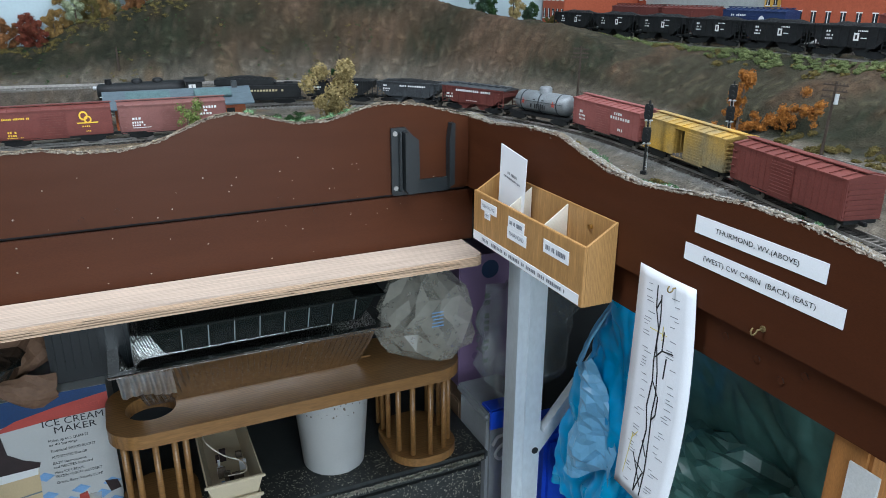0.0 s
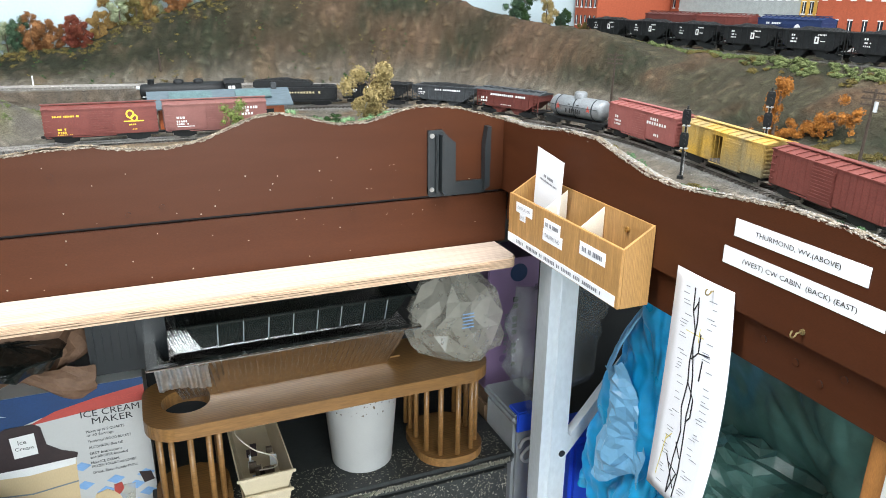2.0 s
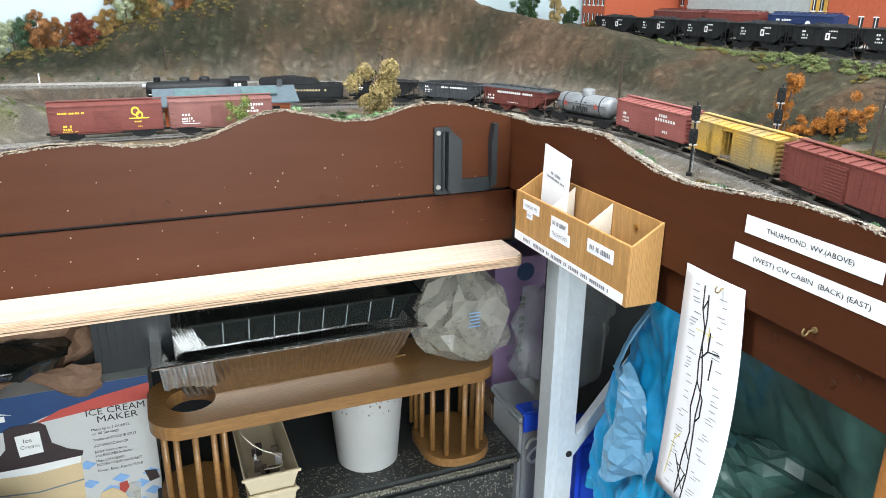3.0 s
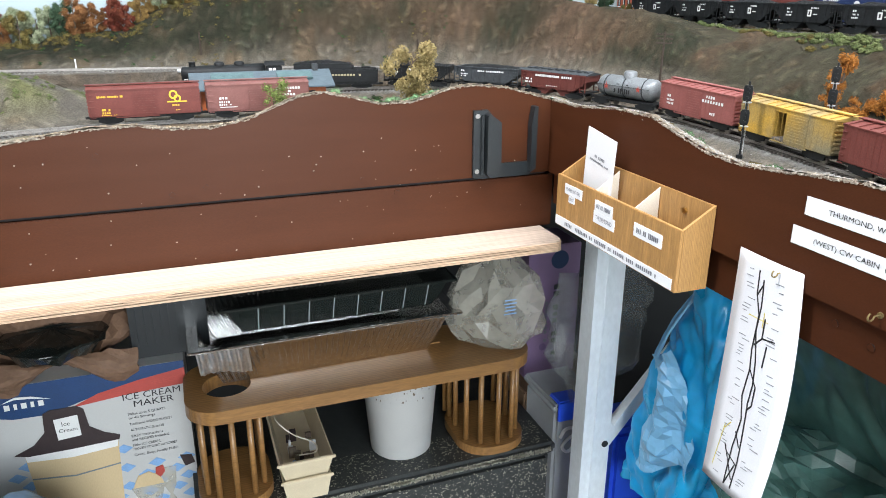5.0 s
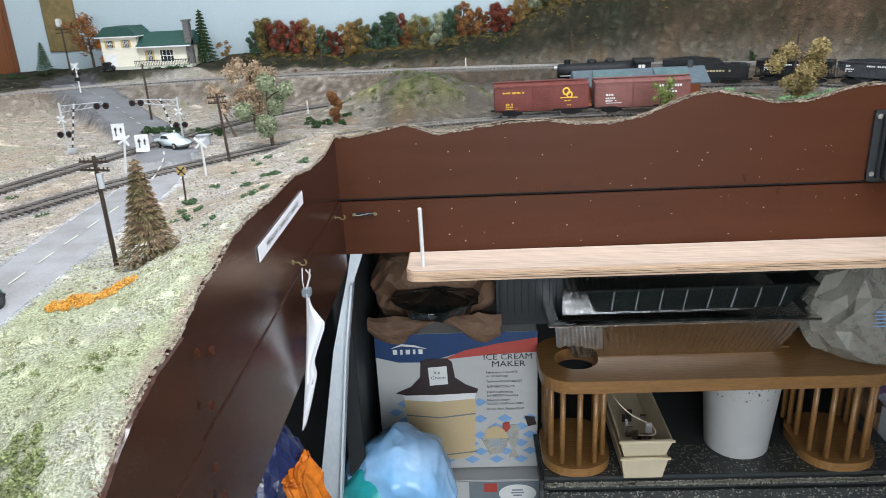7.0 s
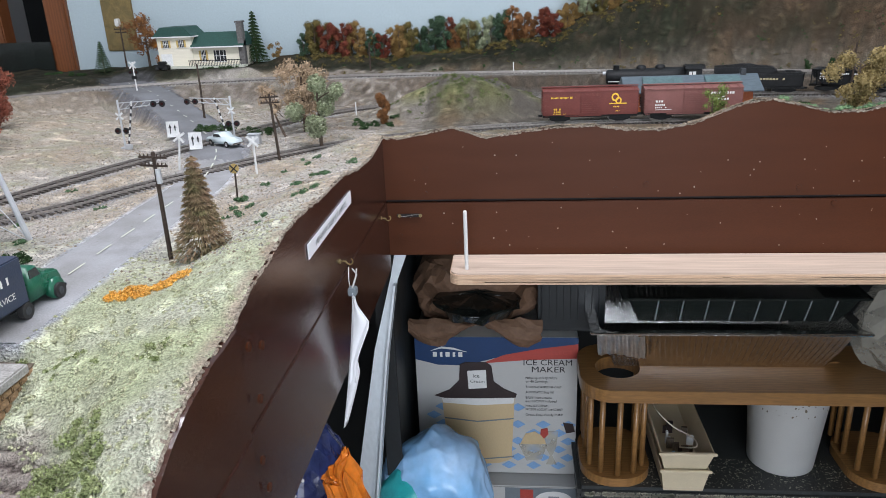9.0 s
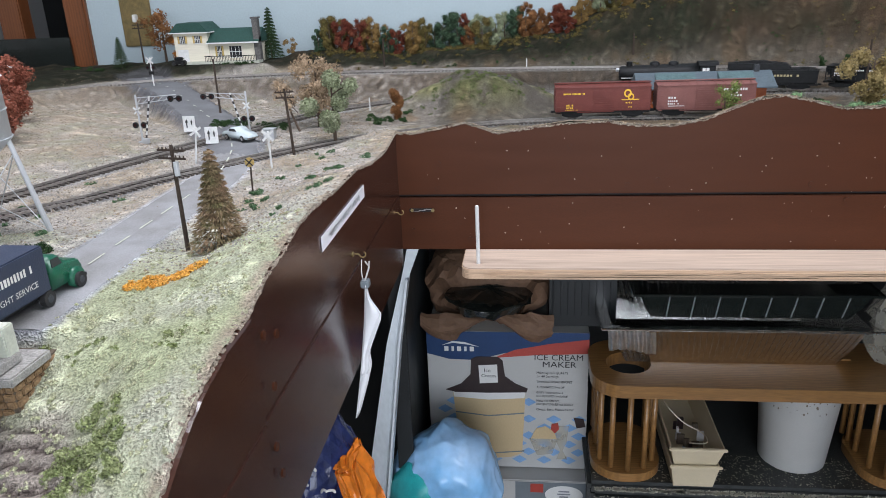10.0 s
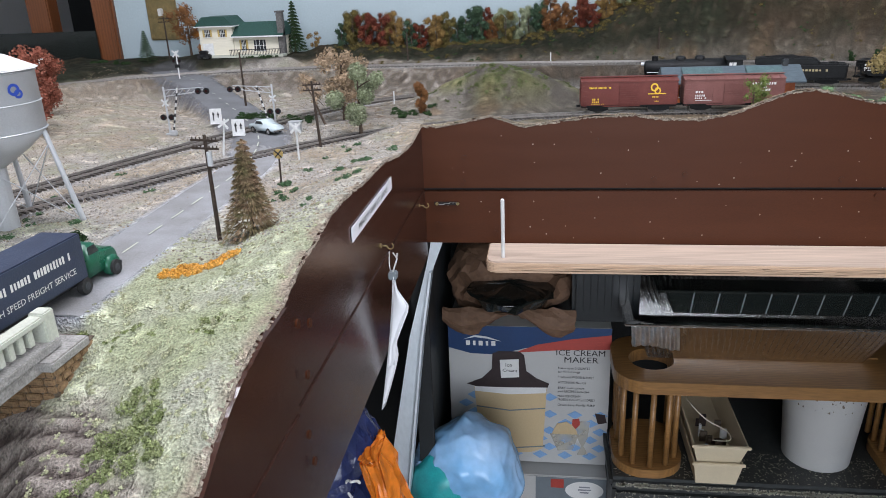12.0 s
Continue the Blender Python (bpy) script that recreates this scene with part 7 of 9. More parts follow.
# ---- trees and bushes ----
_ico = bmesh.new()
bmesh.ops.create_icosphere(_ico, subdivisions=2, radius=1.0)
ICO_V = [tuple(v.co) for v in _ico.verts]
ICO_F = [tuple(v.index for v in f.verts) for f in _ico.faces]
_ico.free()


def leaf_cloud(name, blobs, n, size, material, parent, seed, flat=1.0, core=0.0):
    """Leaf-like facets scattered through and over blobs of (centre, radius)."""
    r = np.random.RandomState(seed)
    vol = np.array([b[1] ** 2 for b in blobs])
    pick = r.choice(len(blobs), n, p=vol / vol.sum())
    c = np.array([blobs[i][0] for i in pick], float)
    rad = np.array([blobs[i][1] for i in pick])
    d = r.normal(size=(n, 3))
    d /= np.linalg.norm(d, axis=1)[:, None]
    p = c + d * (rad * r.uniform(0.45, 1.08, n) ** 0.6)[:, None] * np.array((1, 1, flat))
    u = r.normal(size=(n, 3))
    u /= np.linalg.norm(u, axis=1)[:, None]
    v = np.cross(u, r.normal(size=(n, 3)))
    v /= np.linalg.norm(v, axis=1)[:, None]
    s = (size * r.uniform(0.5, 1.3, n))[:, None]
    q = np.stack([p - u * s, p + v * s * 0.8, p + u * s, p - v * s * 0.8 + u * s * 0.2], axis=1).reshape(-1, 3)
    verts, faces = q.tolist(), np.arange(4 * n).reshape(-1, 4).tolist()
    if core:
        for c0, r0 in blobs:   # dense hearts of the clumps
            o = len(verts)
            jit = r.uniform(0.6, 1.15, len(ICO_V))
            verts += [tuple(np.array(c0) + np.array(w) * r0 * core * j * np.array((1, 1, flat))) for w, j in zip(ICO_V, jit)]
            faces += [tuple(o + k for k in f) for f in ICO_F]
    me = bpy.data.meshes.new(name)
    me.from_pydata(verts, [], faces)
    return link_mesh(name, me, material, parent)


def broad_tree(x, y, h, leaf, label, spread=0.42, seed=1, z=None, bare=0.28, n=1500, blobs=13, tilt=0.0, group="", category="model tree", size=None, core=0.5):
    r = random.Random(seed)
    t = thing("model_tree", at(x, y, (ground_z(x, y) - 0.001) if z is None else z), label, category, group)
    bm = tube([(0, 0, 0), (tilt * h * 0.1, 0, h * 0.25), (tilt * h * 0.2, r.uniform(-0.02, 0.02) * h, h * 0.55), (tilt * h * 0.35, 0, h * 0.8)], h * 0.028, 7, None, 0.35)
    bl = []
    for i in range(blobs):
        a, k = r.uniform(0, 6.28), (i + 0.5) / blobs
        zz = h * (bare + (0.93 - bare) * k)
        rr = h * spread * (0.30 + 0.70 * math.sin(math.pi * min(1, 0.2 + 0.8 * (1 - k)))) * r.uniform(0.25, 0.95)
        c = (rr * math.cos(a) + tilt * h * 0.3 * k, rr * math.sin(a), zz)
        bl.append((c, h * r.uniform(0.085, 0.155)))
        if i % 2 == 0:
            tube([(tilt * h * 0.2 * k, 0, zz - h * 0.14), (c[0] * 0.5, c[1] * 0.5, zz - h * 0.05), c], h * 0.010, 5, bm, 0.4)
    part("trunk", bm, M["trunk_bark"], t)
    leaf_cloud("crown", bl, int(n * 1.7), size or max(0.0011, h * 0.018), M[leaf], t, seed, core=core)
    return t


def conifer(x, y, h, leaf, label, w=0.30, seed=1, n=2200):
    r = np.random.RandomState(seed)
    t = thing("model_conifer", at(x, y, ground_z(x, y) - 0.001), label, "model tree")
    part("trunk", rod((0, 0, 0), (0, 0, h * 0.96), h * 0.022, h * 0.004, 8), M["trunk_bark"], t)
    k = r.uniform(0, 1, n) ** 0.75
    lay = np.round(k * 15) / 15
    zz = h * (0.10 + 0.90 * (lay * 0.6 + k * 0.4))
    rad = h * w * (1 - (zz / h - 0.08)) * r.uniform(0.15, 1.0, n) ** 0.5 * (1 + 0.18 * np.sin(lay * 91))
    a = r.uniform(0, 6.283, n)
    p = np.stack([rad * np.cos(a), rad * np.sin(a), zz - rad * 0.35], axis=1)
    o = np.stack([np.cos(a), np.sin(a), np.full(n, -0.35) + r.normal(0, 0.25, n)], axis=1)
    side = np.stack([-np.sin(a), np.cos(a), r.normal(0, 0.3, n)], axis=1)
    s, q = (h * 0.055 * r.uniform(0.5, 1.2, n))[:, None], (h * 0.008 * r.uniform(0.6, 1.3, n))[:, None]
    v = np.stack([p - o * s * 0.5 - side * q, p + o * s * 0.5 - side * q * 0.3, p + o * s * 0.5 + side * q * 0.3, p - o * s * 0.5 + side * q], axis=1).reshape(-1, 3)
    me = bpy.data.meshes.new("needles")
    me.from_pydata(v.tolist(), [], np.arange(4 * n).reshape(-1, 4).tolist())
    link_mesh("needles", me, M[leaf], t)
    return t


# ridge trees along the backdrop
ridge = random.Random(17)
palette = ["leaf_olive", "leaf_red", "leaf_brown", "leaf_blue", "leaf_brown", "leaf_blue", "leaf_blue", "leaf_olive", "leaf_pale", "leaf_blue", "leaf_rust", "leaf_red", "leaf_brown", "leaf_olive", "leaf_pale", "leaf_rust",
           "leaf_pale", "leaf_olive", "leaf_olive", "leaf_green"]
names = {"leaf_olive": "olive", "leaf_red": "crimson", "leaf_brown": "golden brown", "leaf_blue": "dark green", "leaf_pale": "pale green", "leaf_rust": "rusty orange", "leaf_green": "green"}
for i in range(62):
    k = i / 61
    x = -0.545 + 0.87 * k + ridge.uniform(-0.006, 0.006)
    back = i % 2
    y = 1.445 + 0.032 * back + ridge.uniform(-0.006, 0.006)
    leaf = palette[min(19, int(k * 20))] if ridge.random() < 0.7 else ridge.choice(palette)
    h = ridge.uniform(0.042, 0.070) * (1.0 if k < 0.75 else 0.85)
    broad_tree(x, y, h, leaf, "small %s autumn model tree on the ridge" % names[leaf], 0.34, 100 + i, bare=0.02, n=1900, blobs=16, group="ridge trees", size=0.00105, core=0.72)

# single trees
broad_tree(0.352, 0.985, 0.098, "leaf_tan", "tan autumn model tree behind the fascia hump", 0.36, 3, bare=0.24, n=2600, blobs=18)
broad_tree(0.149, 0.938, 0.058, "leaf_green", "thin green model sapling in front of a boxcar", 0.42, 4, bare=0.38, n=700, blobs=11)
broad_tree(-0.372, 0.875, 0.098, "leaf_pale", "pale green clumpy model tree by the fascia corner", 0.50, 5, bare=0.30, n=2600, blobs=8, core=0.8)
broad_tree(-0.425, 0.99, 0.105, "leaf_dry", "bare tan model tree beside the siding", 0.42, 6, bare=0.30, n=2000, blobs=16)
broad_tree(-0.445, 0.955, 0.075, "leaf_dry", "thin brown model tree leaning by the track", 0.45, 61, bare=0.5, n=380, blobs=8, tilt=-1)
broad_tree(-0.312, 1.03, 0.047, "leaf_rust", "small rusty red model tree beside the mound", 0.20, 7, bare=0.02, n=1800, blobs=16, core=0.7)
broad_tree(-0.80, 0.80, 0.115, "leaf_pink", "pinkish red model tree on the bank", 0.42, 8, bare=0.2, n=2400, blobs=16)
broad_tree(-0.845, 0.90, 0.085, "leaf_pink", "pinkish red model tree on the bank", 0.42, 9, bare=0.2, n=1600, blobs=14)
conifer(-0.358, 0.447, 0.078, "leaf_conifer", "brownish bristly model conifer on the verge", 0.37, 10, 9000)
conifer(-0.648, 1.455, 0.104, "leaf_dark", "dark green model conifer beside the house", 0.30, 11, 9000)
conifer(-0.955, 1.40, 0.064, "leaf_dark", "small dark green model conifer by the wall", 0.40, 12, 5000)
broad_tree(-0.875, 1.44, 0.105, "leaf_rust", "rust-coloured model tree beside the house", 0.50, 13, bare=0.35, n=900, blobs=13)
broad_tree(-0.83, 1.405, 0.055, "leaf_orange", "small orange model tree before the house", 0.40, 14, bare=0.2, n=800)
broad_tree(-0.60, 1.44, 0.032, "leaf_brown", "low brown model bush tree beyond the house", 0.5, 15, bare=0.05, n=600)
broad_tree(0.415, 1.335, 0.022, "leaf_dark", "tiny dark green model shrub on the hillside", 0.3, 18, bare=0.0, n=300)
broad_tree(0.455, 1.333, 0.020, "leaf_dark", "tiny dark green model shrub on the hillside", 0.3, 19, bare=0.0, n=300)
for i, (x, y, h, leaf, lab) in enumerate(((0.785, 1.365, 0.070, "leaf_blue", "dark green"), (0.812, 1.375, 0.075, "leaf_dark", "dark green"), (0.850, 1.345, 0.058, "leaf_tan", "tan"), (0.885, 1.345, 0.038, "leaf_blue", "blue-green"), (0.905, 1.37, 0.048, "leaf_dark", "dark green"), (0.935, 1.335, 0.036, "leaf_olive", "olive"))):
    broad_tree(x, y, h, leaf, "small %s model tree at the plateau's edge" % lab, 0.36, 200 + i, bare=0.02, n=2400, blobs=18, size=0.0011, core=0.75, group="plateau trees")
# sprawling orange bush on the right slope
ob = thing("orange_bush", at(0.79, 0.655, ground_z(0.79, 0.655) - 0.002), "sprawling orange lichen bush on the slope", "model bush")
orr = random.Random(6)
bl = []
for i in range(46):
    k = i / 45
    w = 0.012 * (0.6 + 0.7 * k)
    bl.append(((0.004 * k + orr.gauss(0, 0.004), 0.010 * math.sin(4 * k) + orr.gauss(0, w * 0.5), 0.004 + 0.072 * k + orr.gauss(0, 0.003)), orr.uniform(0.003, 0.0075)))
for i in range(54):
    k = orr.random()
    bl.append(((0.012 + 0.026 * k + orr.gauss(0, 0.004), -0.004 - 0.078 * k + orr.gauss(0, 0.005), 0.010 + 0.030 * k + orr.gauss(0, 0.005 + 0.004 * k)), orr.uniform(0.003, 0.0070)))
for i in range(10):
    bl.append(((-0.006 + orr.gauss(0, 0.003), 0.030 + orr.gauss(0, 0.008), 0.004 + orr.gauss(0, 0.003)), orr.uniform(0.003, 0.006)))
leaf_cloud("foliage", bl, 12000, 0.0010, M["leaf_orange"], ob, 77, 1.0, 0.6)
part("stem", tube([(0, 0, 0), (0.002, 0, 0.03), (0.005, 0, 0.065)], 0.002, 6), M["trunk_bark"], ob)


def flock(name, spots, material, label, seed, n_each=60, r0=0.006, size=0.0013, core=0.45):
    """Loose clumps of foam foliage lying on the ground."""
    bl = []
    rr = random.Random(seed)
    for x, y, s in spots:
        for k in range(3):
            dx, dy = rr.uniform(-1, 1) * r0 * s, rr.uniform(-1, 1) * r0 * s
            bl.append(((x + dx, y + dy, ground_z(x + dx, y + dy) + 0.0015 * s), r0 * s * rr.uniform(0.5, 0.9)))
    o = leaf_cloud(name, bl, int(1.6 * n_each) * len(bl), size * 0.7, M[material], None, seed, 0.7, core)
    return tagged(o, label, "foam foliage", kind="stuff")


fr = random.Random(40)
spots = [(0.920 + fr.uniform(-0.014, 0.014), 0.32 + 0.96 * i / 230 + fr.uniform(-0.01, 0.01), fr.uniform(0.7, 1.5)) for i in range(230)]
flock("plateau_bushes", spots, "flock_green", "green foam bushes along the plateau's edge", 41, 60, 0.006, 0.0011, 0.8)
flock("plateau_bushes_olive", [(0.905 + fr.uniform(-0.012, 0.010), fr.uniform(0.4, 1.3), fr.uniform(0.6, 1.3)) for i in range(36)], "leaf_olive", "olive foam bushes along the plateau's edge", 42, 60, 0.006, 0.0011, 0.8)
flock("trackside_bushes", [(-0.545 + fr.uniform(-0.03, 0.07), 0.965 + fr.uniform(-0.012, 0.04), fr.uniform(0.8, 1.6)) for i in range(16)] + [(fr.uniform(-0.36, -0.30), fr.uniform(1.0, 1.06), fr.uniform(0.7, 1.2)) for i in range(12)]
      + [(fr.uniform(0.24, 0.34), fr.uniform(1.06, 1.12), fr.uniform(0.7, 1.4)) for i in range(18)] + [(-0.52 + fr.uniform(-0.02, 0.02), 0.43 + fr.uniform(-0.02, 0.03), fr.uniform(0.7, 1.3)) for i in range(8)], "leaf_dark", "dark green foam bushes beside the tracks", 43)
flock("grass_tufts", [(fr.uniform(-0.40, -0.295), fr.uniform(0.18, 0.33), fr.uniform(0.3, 0.6)) for i in range(30)], "tuft_pale", "bright green foam tufts on the near bank", 44, 30, 0.006, 0.0009, 0.2)
flock("bank_bush", [(-0.338 + fr.gauss(0, 0.014), 0.205 + fr.gauss(0, 0.016), fr.uniform(0.4, 1.0)) for i in range(34)] + [(-0.385 + fr.gauss(0, 0.010), 0.292 + fr.gauss(0, 0.006), fr.uniform(0.2, 0.5)) for i in range(9)] + [(-0.325 + fr.gauss(0, 0.010), 0.285 + fr.gauss(0, 0.006), fr.uniform(0.2, 0.5)) for i in range(10)], "flock_lime", "bright green foam bush on the near bank", 56, 40, 0.006, 0.0010, 0.4)
flock("verge_tufts", [(fr.uniform(-0.40, -0.295), fr.uniform(0.42, 0.80), fr.uniform(0.4, 0.9)) for i in range(26)] + [(-0.60 + fr.uniform(-0.08, 0.08), fr.uniform(0.40, 0.66), fr.uniform(0.5, 1.0)) for i in range(18)], "flock_teal", "blue-green foam tufts on the verge", 45, 26)
flock("edge_tufts", [(0.540 + fr.uniform(-0.015, 0.03), fr.uniform(0.30, 0.66), fr.uniform(0.8, 1.5)) for i in range(30)], "flock_teal", "green foam tufts beside the fascia", 46)
flock("edge_tufts_olive", [(0.535 + fr.uniform(-0.01, 0.04), fr.uniform(0.30, 0.66), fr.uniform(0.5, 1.0)) for i in range(22)] + [(0.78 + fr.uniform(-0.02, 0.04), fr.uniform(0.42, 0.60), fr.uniform(0.6, 1.4)) for i in range(20)] + [(0.69 + fr.uniform(-0.01, 0.02), fr.uniform(0.60, 1.0), 0.7) for i in range(14)], "leaf_olive", "olive foam tufts beside the track", 47)
flock("green_hump", [(fr.uniform(0.20, 0.35), YB + fr.uniform(0.008, 0.075), fr.uniform(0.8, 1.5)) for i in range(130)] + [(fr.uniform(0.12, 0.2), YB + fr.uniform(0.01, 0.04), 0.4) for i in range(20)], "flock_bright", "green flock on the hump behind the fascia", 48, 26, 0.006, 0.0010, 0.6)
flock("orange_flock", [(-0.392 + 0.036 * k / 29 + fr.uniform(-0.005, 0.005), 0.362 + 0.030 * k / 29 + fr.uniform(-0.006, 0.006), fr.uniform(0.5, 0.9)) for k in range(30)], "leaf_yellow", "patch of bright orange flock on the grass", 49, 60, 0.006, 0.0009, 0.5)
flock("mound_scrub", [(-0.195 + fr.gauss(0, 0.045), 1.095 + fr.gauss(0, 0.02), fr.uniform(0.4, 0.8)) for i in range(80)], "flock_green", "olive green scrub on the mound", 50, 16, 0.006, 0.0010)
flock("ridge_brush", [(-0.56 + 0.90 * i / 110 + fr.uniform(-0.006, 0.006), 1.432 + fr.uniform(-0.012, 0.012), fr.uniform(0.7, 1.5)) for i in range(110)], "leaf_olive", "olive brush below the ridge trees", 54, 34, 0.007, 0.0012)
flock("grass_grain", [(fr.uniform(-0.42, -0.29), fr.uniform(0.16, 0.46), fr.uniform(0.12, 0.3)) for i in range(520)], "tuft_pale", "pale green flock grains over the near bank", 55, 8, 0.006, 0.0008, 0.5)
hs = []
while len(hs) < 260:
    x, y = fr.uniform(-0.5, 0.86), fr.uniform(1.33, 1.47)
    hs.append((x, y, fr.uniform(0.35, 0.9)))
flock("hill_scrub", hs[:150], "leaf_olive", "sparse olive scrub on the hillside", 51, 12, 0.006, 0.0010)
flock("hill_scrub_dark", hs[150:], "leaf_dark", "sparse dark green scrub on the hillside", 52, 12, 0.006, 0.0010)
flock("house_shrubs", [(x, 1.372 + fr.uniform(-0.006, 0.006), fr.uniform(0.8, 1.3)) for x in (-0.735, -0.715, -0.69, -0.675, -0.66)] + [(fr.uniform(-1.05, -0.95), 1.35, 1.2) for i in range(8)], "leaf_dark", "dark green shrubs along the house and wall", 53)


# loose grit and pebbles on the open ground and the track beds
def grit(name, area, count, size, material, label, seed):
    r = np.random.RandomState(seed)
    verts, faces = [], []
    tries = 0
    while len(faces) < count * 8 and tries < count * 4:
        tries += 1
        x, y = area(r)
        if XL < x < XR and y < YB:
            continue
        if np.min(np.hypot(ROAD[::3, 0] - x, ROAD[::3, 1] - y)) < 0.034 and r.rand() < 0.93:
            continue
        z = ground_z(x, y)
        s = size * (0.45 + r.rand() ** 2 * 1.3)
        o = len(verts)
        k = r.uniform(0.6, 1.2, 6) * s
        verts += [(x + k[0], y, z), (x, y + k[1], z), (x - k[2], y, z), (x, y - k[3], z), (x, y, z + k[4] * 0.8), (x, y, z - k[5] * 0.5)]
        faces += [(o, o + 1, o + 4), (o + 1, o + 2, o + 4), (o + 2, o + 3, o + 4), (o + 3, o, o + 4), (o + 1, o, o + 5), (o + 2, o + 1, o + 5), (o + 3, o + 2, o + 5), (o, o + 3, o + 5)]
    me = bpy.data.meshes.new(name)
    me.from_pydata(verts, [], faces)
    return tagged(link_mesh(name, me, material), label, "gravel", kind="stuff")


def beside(curve, spread):
    def pick(r):
        q = curve[r.randint(len(curve))]
        return q[0] + r.normal(0, spread), q[1] + r.normal(0, spread)
    return pick


M["grit_pale"] = mat("pale_grit", (0.33, 0.315, 0.29), 0.95, var=0.3, scale=300, island=0.35)
M["grit_tan"] = mat("tan_grit", (0.27, 0.215, 0.145), 0.95, var=0.3, scale=300, island=0.45)
grit("ballast_stones", beside(TRACK_A, 0.013), 5200, 0.0011, M["ballast"], "grey ballast stones along the main track", 60)
grit("siding_stones", beside(TRACK_B, 0.013), 3600, 0.0011, M["ballast"], "dark ballast stones along the siding", 61)
grit("upper_stones", beside(TRACK_U, 0.012), 4200, 0.0011, M["grit_pale"], "pale ballast stones along the upper track", 62)
grit("verge_grit", lambda r: (r.uniform(-0.70, -0.29), r.uniform(0.40, 1.0)), 15000, 0.0009, M["grit_pale"], "pale grit scattered over the verge", 63)
grit("bank_grit", lambda r: (r.uniform(-1.0, -0.29), r.uniform(0.38, 1.3)), 13000, 0.0011, M["grit_tan"], "tan grit scattered over the banks", 64)
grit("fascia_grit", lambda r: (r.uniform(XL, XR), YB + abs(r.normal(0, 0.03))), 3500, 0.0011, M["grit_tan"], "tan grit behind the fascia", 65)
grit("trackside_grit", lambda r: (XR + abs(r.normal(0, 0.035)), r.uniform(0.2, 0.9)), 4500, 0.0009, M["grit_pale"], "pale grit beside the main track", 66)



# ---- line-side models ----
def line_pole(x, y, h, label, lean=0.0, arms=2, turn=0.0, can=False):
    t = thing("utility_pole", at(x, y, ground_z(x, y) - 0.001) @ pose(0, 0, 0, 0, lean, turn), label, "utility pole", "utility poles")
    part("pole_shaft", rod((0, 0, 0), (0, 0, h), 0.0019, 0.0014, 8), M["pole"], t)
    for k in range(arms):
        z = h - 0.004 - 0.0065 * k
        arm = part("crossarm", box(-0.0125, 0.0125, -0.0018, -0.0008, z - 0.0008, z + 0.0008), M["pole"], t)
        for dx in (-0.011, -0.0075, -0.004, 0.004, 0.0075, 0.011):
            part("insulator", rod((dx, -0.0013, z + 0.0008), (dx, -0.0013, z + 0.0026), 0.0006, 0.0004, 6), M["pole"], arm)
    if can:
        part("transformer", rod((0.0035, -0.002, h - 0.024), (0.0035, -0.002, h - 0.013), 0.0022, seg=10), M["silver_model"], t, "pale grey transformer")
    return t


line_pole(-0.389, 0.45, 0.088, "brown model utility pole with two crossarms and a transformer", 0, 2, -12, True)
line_pole(-0.402, 0.785, 0.082, "brown model utility pole with crossarms beside the siding", -3, 2, -10)
line_pole(-0.60, 1.04, 0.085, "thin brown model pole on the slope", 0, 0)
line_pole(-0.905, 1.40, 0.085, "brown model utility pole beside the wall", 0, 2)
line_pole(0.752, 0.957, 0.082, "dark model utility pole on the hillside foot", 1, 3, -40)
line_pole(0.772, 0.512, 0.082, "dark model utility pole on the slope", 2, 3, -60, True)
line_pole(0.415, 1.15, 0.085, "dark model pole behind the tan tree", 0, 0)
line_pole(0.085, 1.37, 0.040, "dark model post on the hillside", 0, 0)
line_pole(-0.395, 1.38, 0.055, "dark model post on the hillside", 0, 0)
for x, y, h in ((-0.115, 1.345, 0.020), (-0.37, 1.10, 0.022)):
    t = part("white_marker_post", box(-0.001, 0.001, -0.0006, 0.0006, 0, h, 0.0002), M["white_model"])
    t.matrix_world = at(x, y, ground_z(x, y) - 0.001)
    tagged(t, "small white lineside marker post", "marker post", "marker posts")


def cross_sign(x, y, h, label, lean=0.0, lights=False, turn=0.0, sign=False):
    t = thing("crossing_sign", at(x, y, ground_z(x, y) - 0.001) @ pose(0, 0, 0, 0, lean, turn), label, "crossing sign", "crossing signs")
    part("sign_post", rod((0, 0, 0), (0, 0, h), 0.0013, seg=8), M["white_model"], t)
    for a in (42, -42):
        o = part("cross_board", box(-0.0085, 0.0085, -0.0004, 0.0004, -0.0013, 0.0013), M["white_model"], t)
        o.matrix_basis = at(0, -0.0016 - 0.0004 * (a > 0), h - 0.005) @ Matrix.Rotation(radians(a), 4, "Y")
    if lights:
        part("light_bar", box(-0.007, 0.007, -0.001, 0.001, h - 0.018, h - 0.0168), M["black_model"], t)
        for dx in (-0.0055, 0.0055):
            lamp = part("flasher", rod((dx, -0.0005, h - 0.0174), (dx, -0.0020, h - 0.0174), 0.0036, seg=16), M["black_model"], t)
            part("lens", rod((dx, -0.0019, h - 0.0174), (dx, -0.0026, h - 0.0174), 0.0017, seg=12), M["signal_red"], lamp)
        part("notice", box(-0.005, 0.005, -0.002, -0.0014, h - 0.030, h - 0.024), M["black_model"], t)
    return t


cross_sign(-0.409, 0.72, 0.044, "white wooden model crossbuck sign by the road crossing")
cross_sign(-0.516, 0.752, 0.046, "white wooden model crossbuck sign, leaning", 9)
cross_sign(-0.795, 1.215, 0.052, "white model crossbuck with twin flashing lamps", 0, True)
cross_sign(-1.02, 1.15, 0.050, "white model crossbuck with twin flashing lamps by the doorway", 0, True, 40)

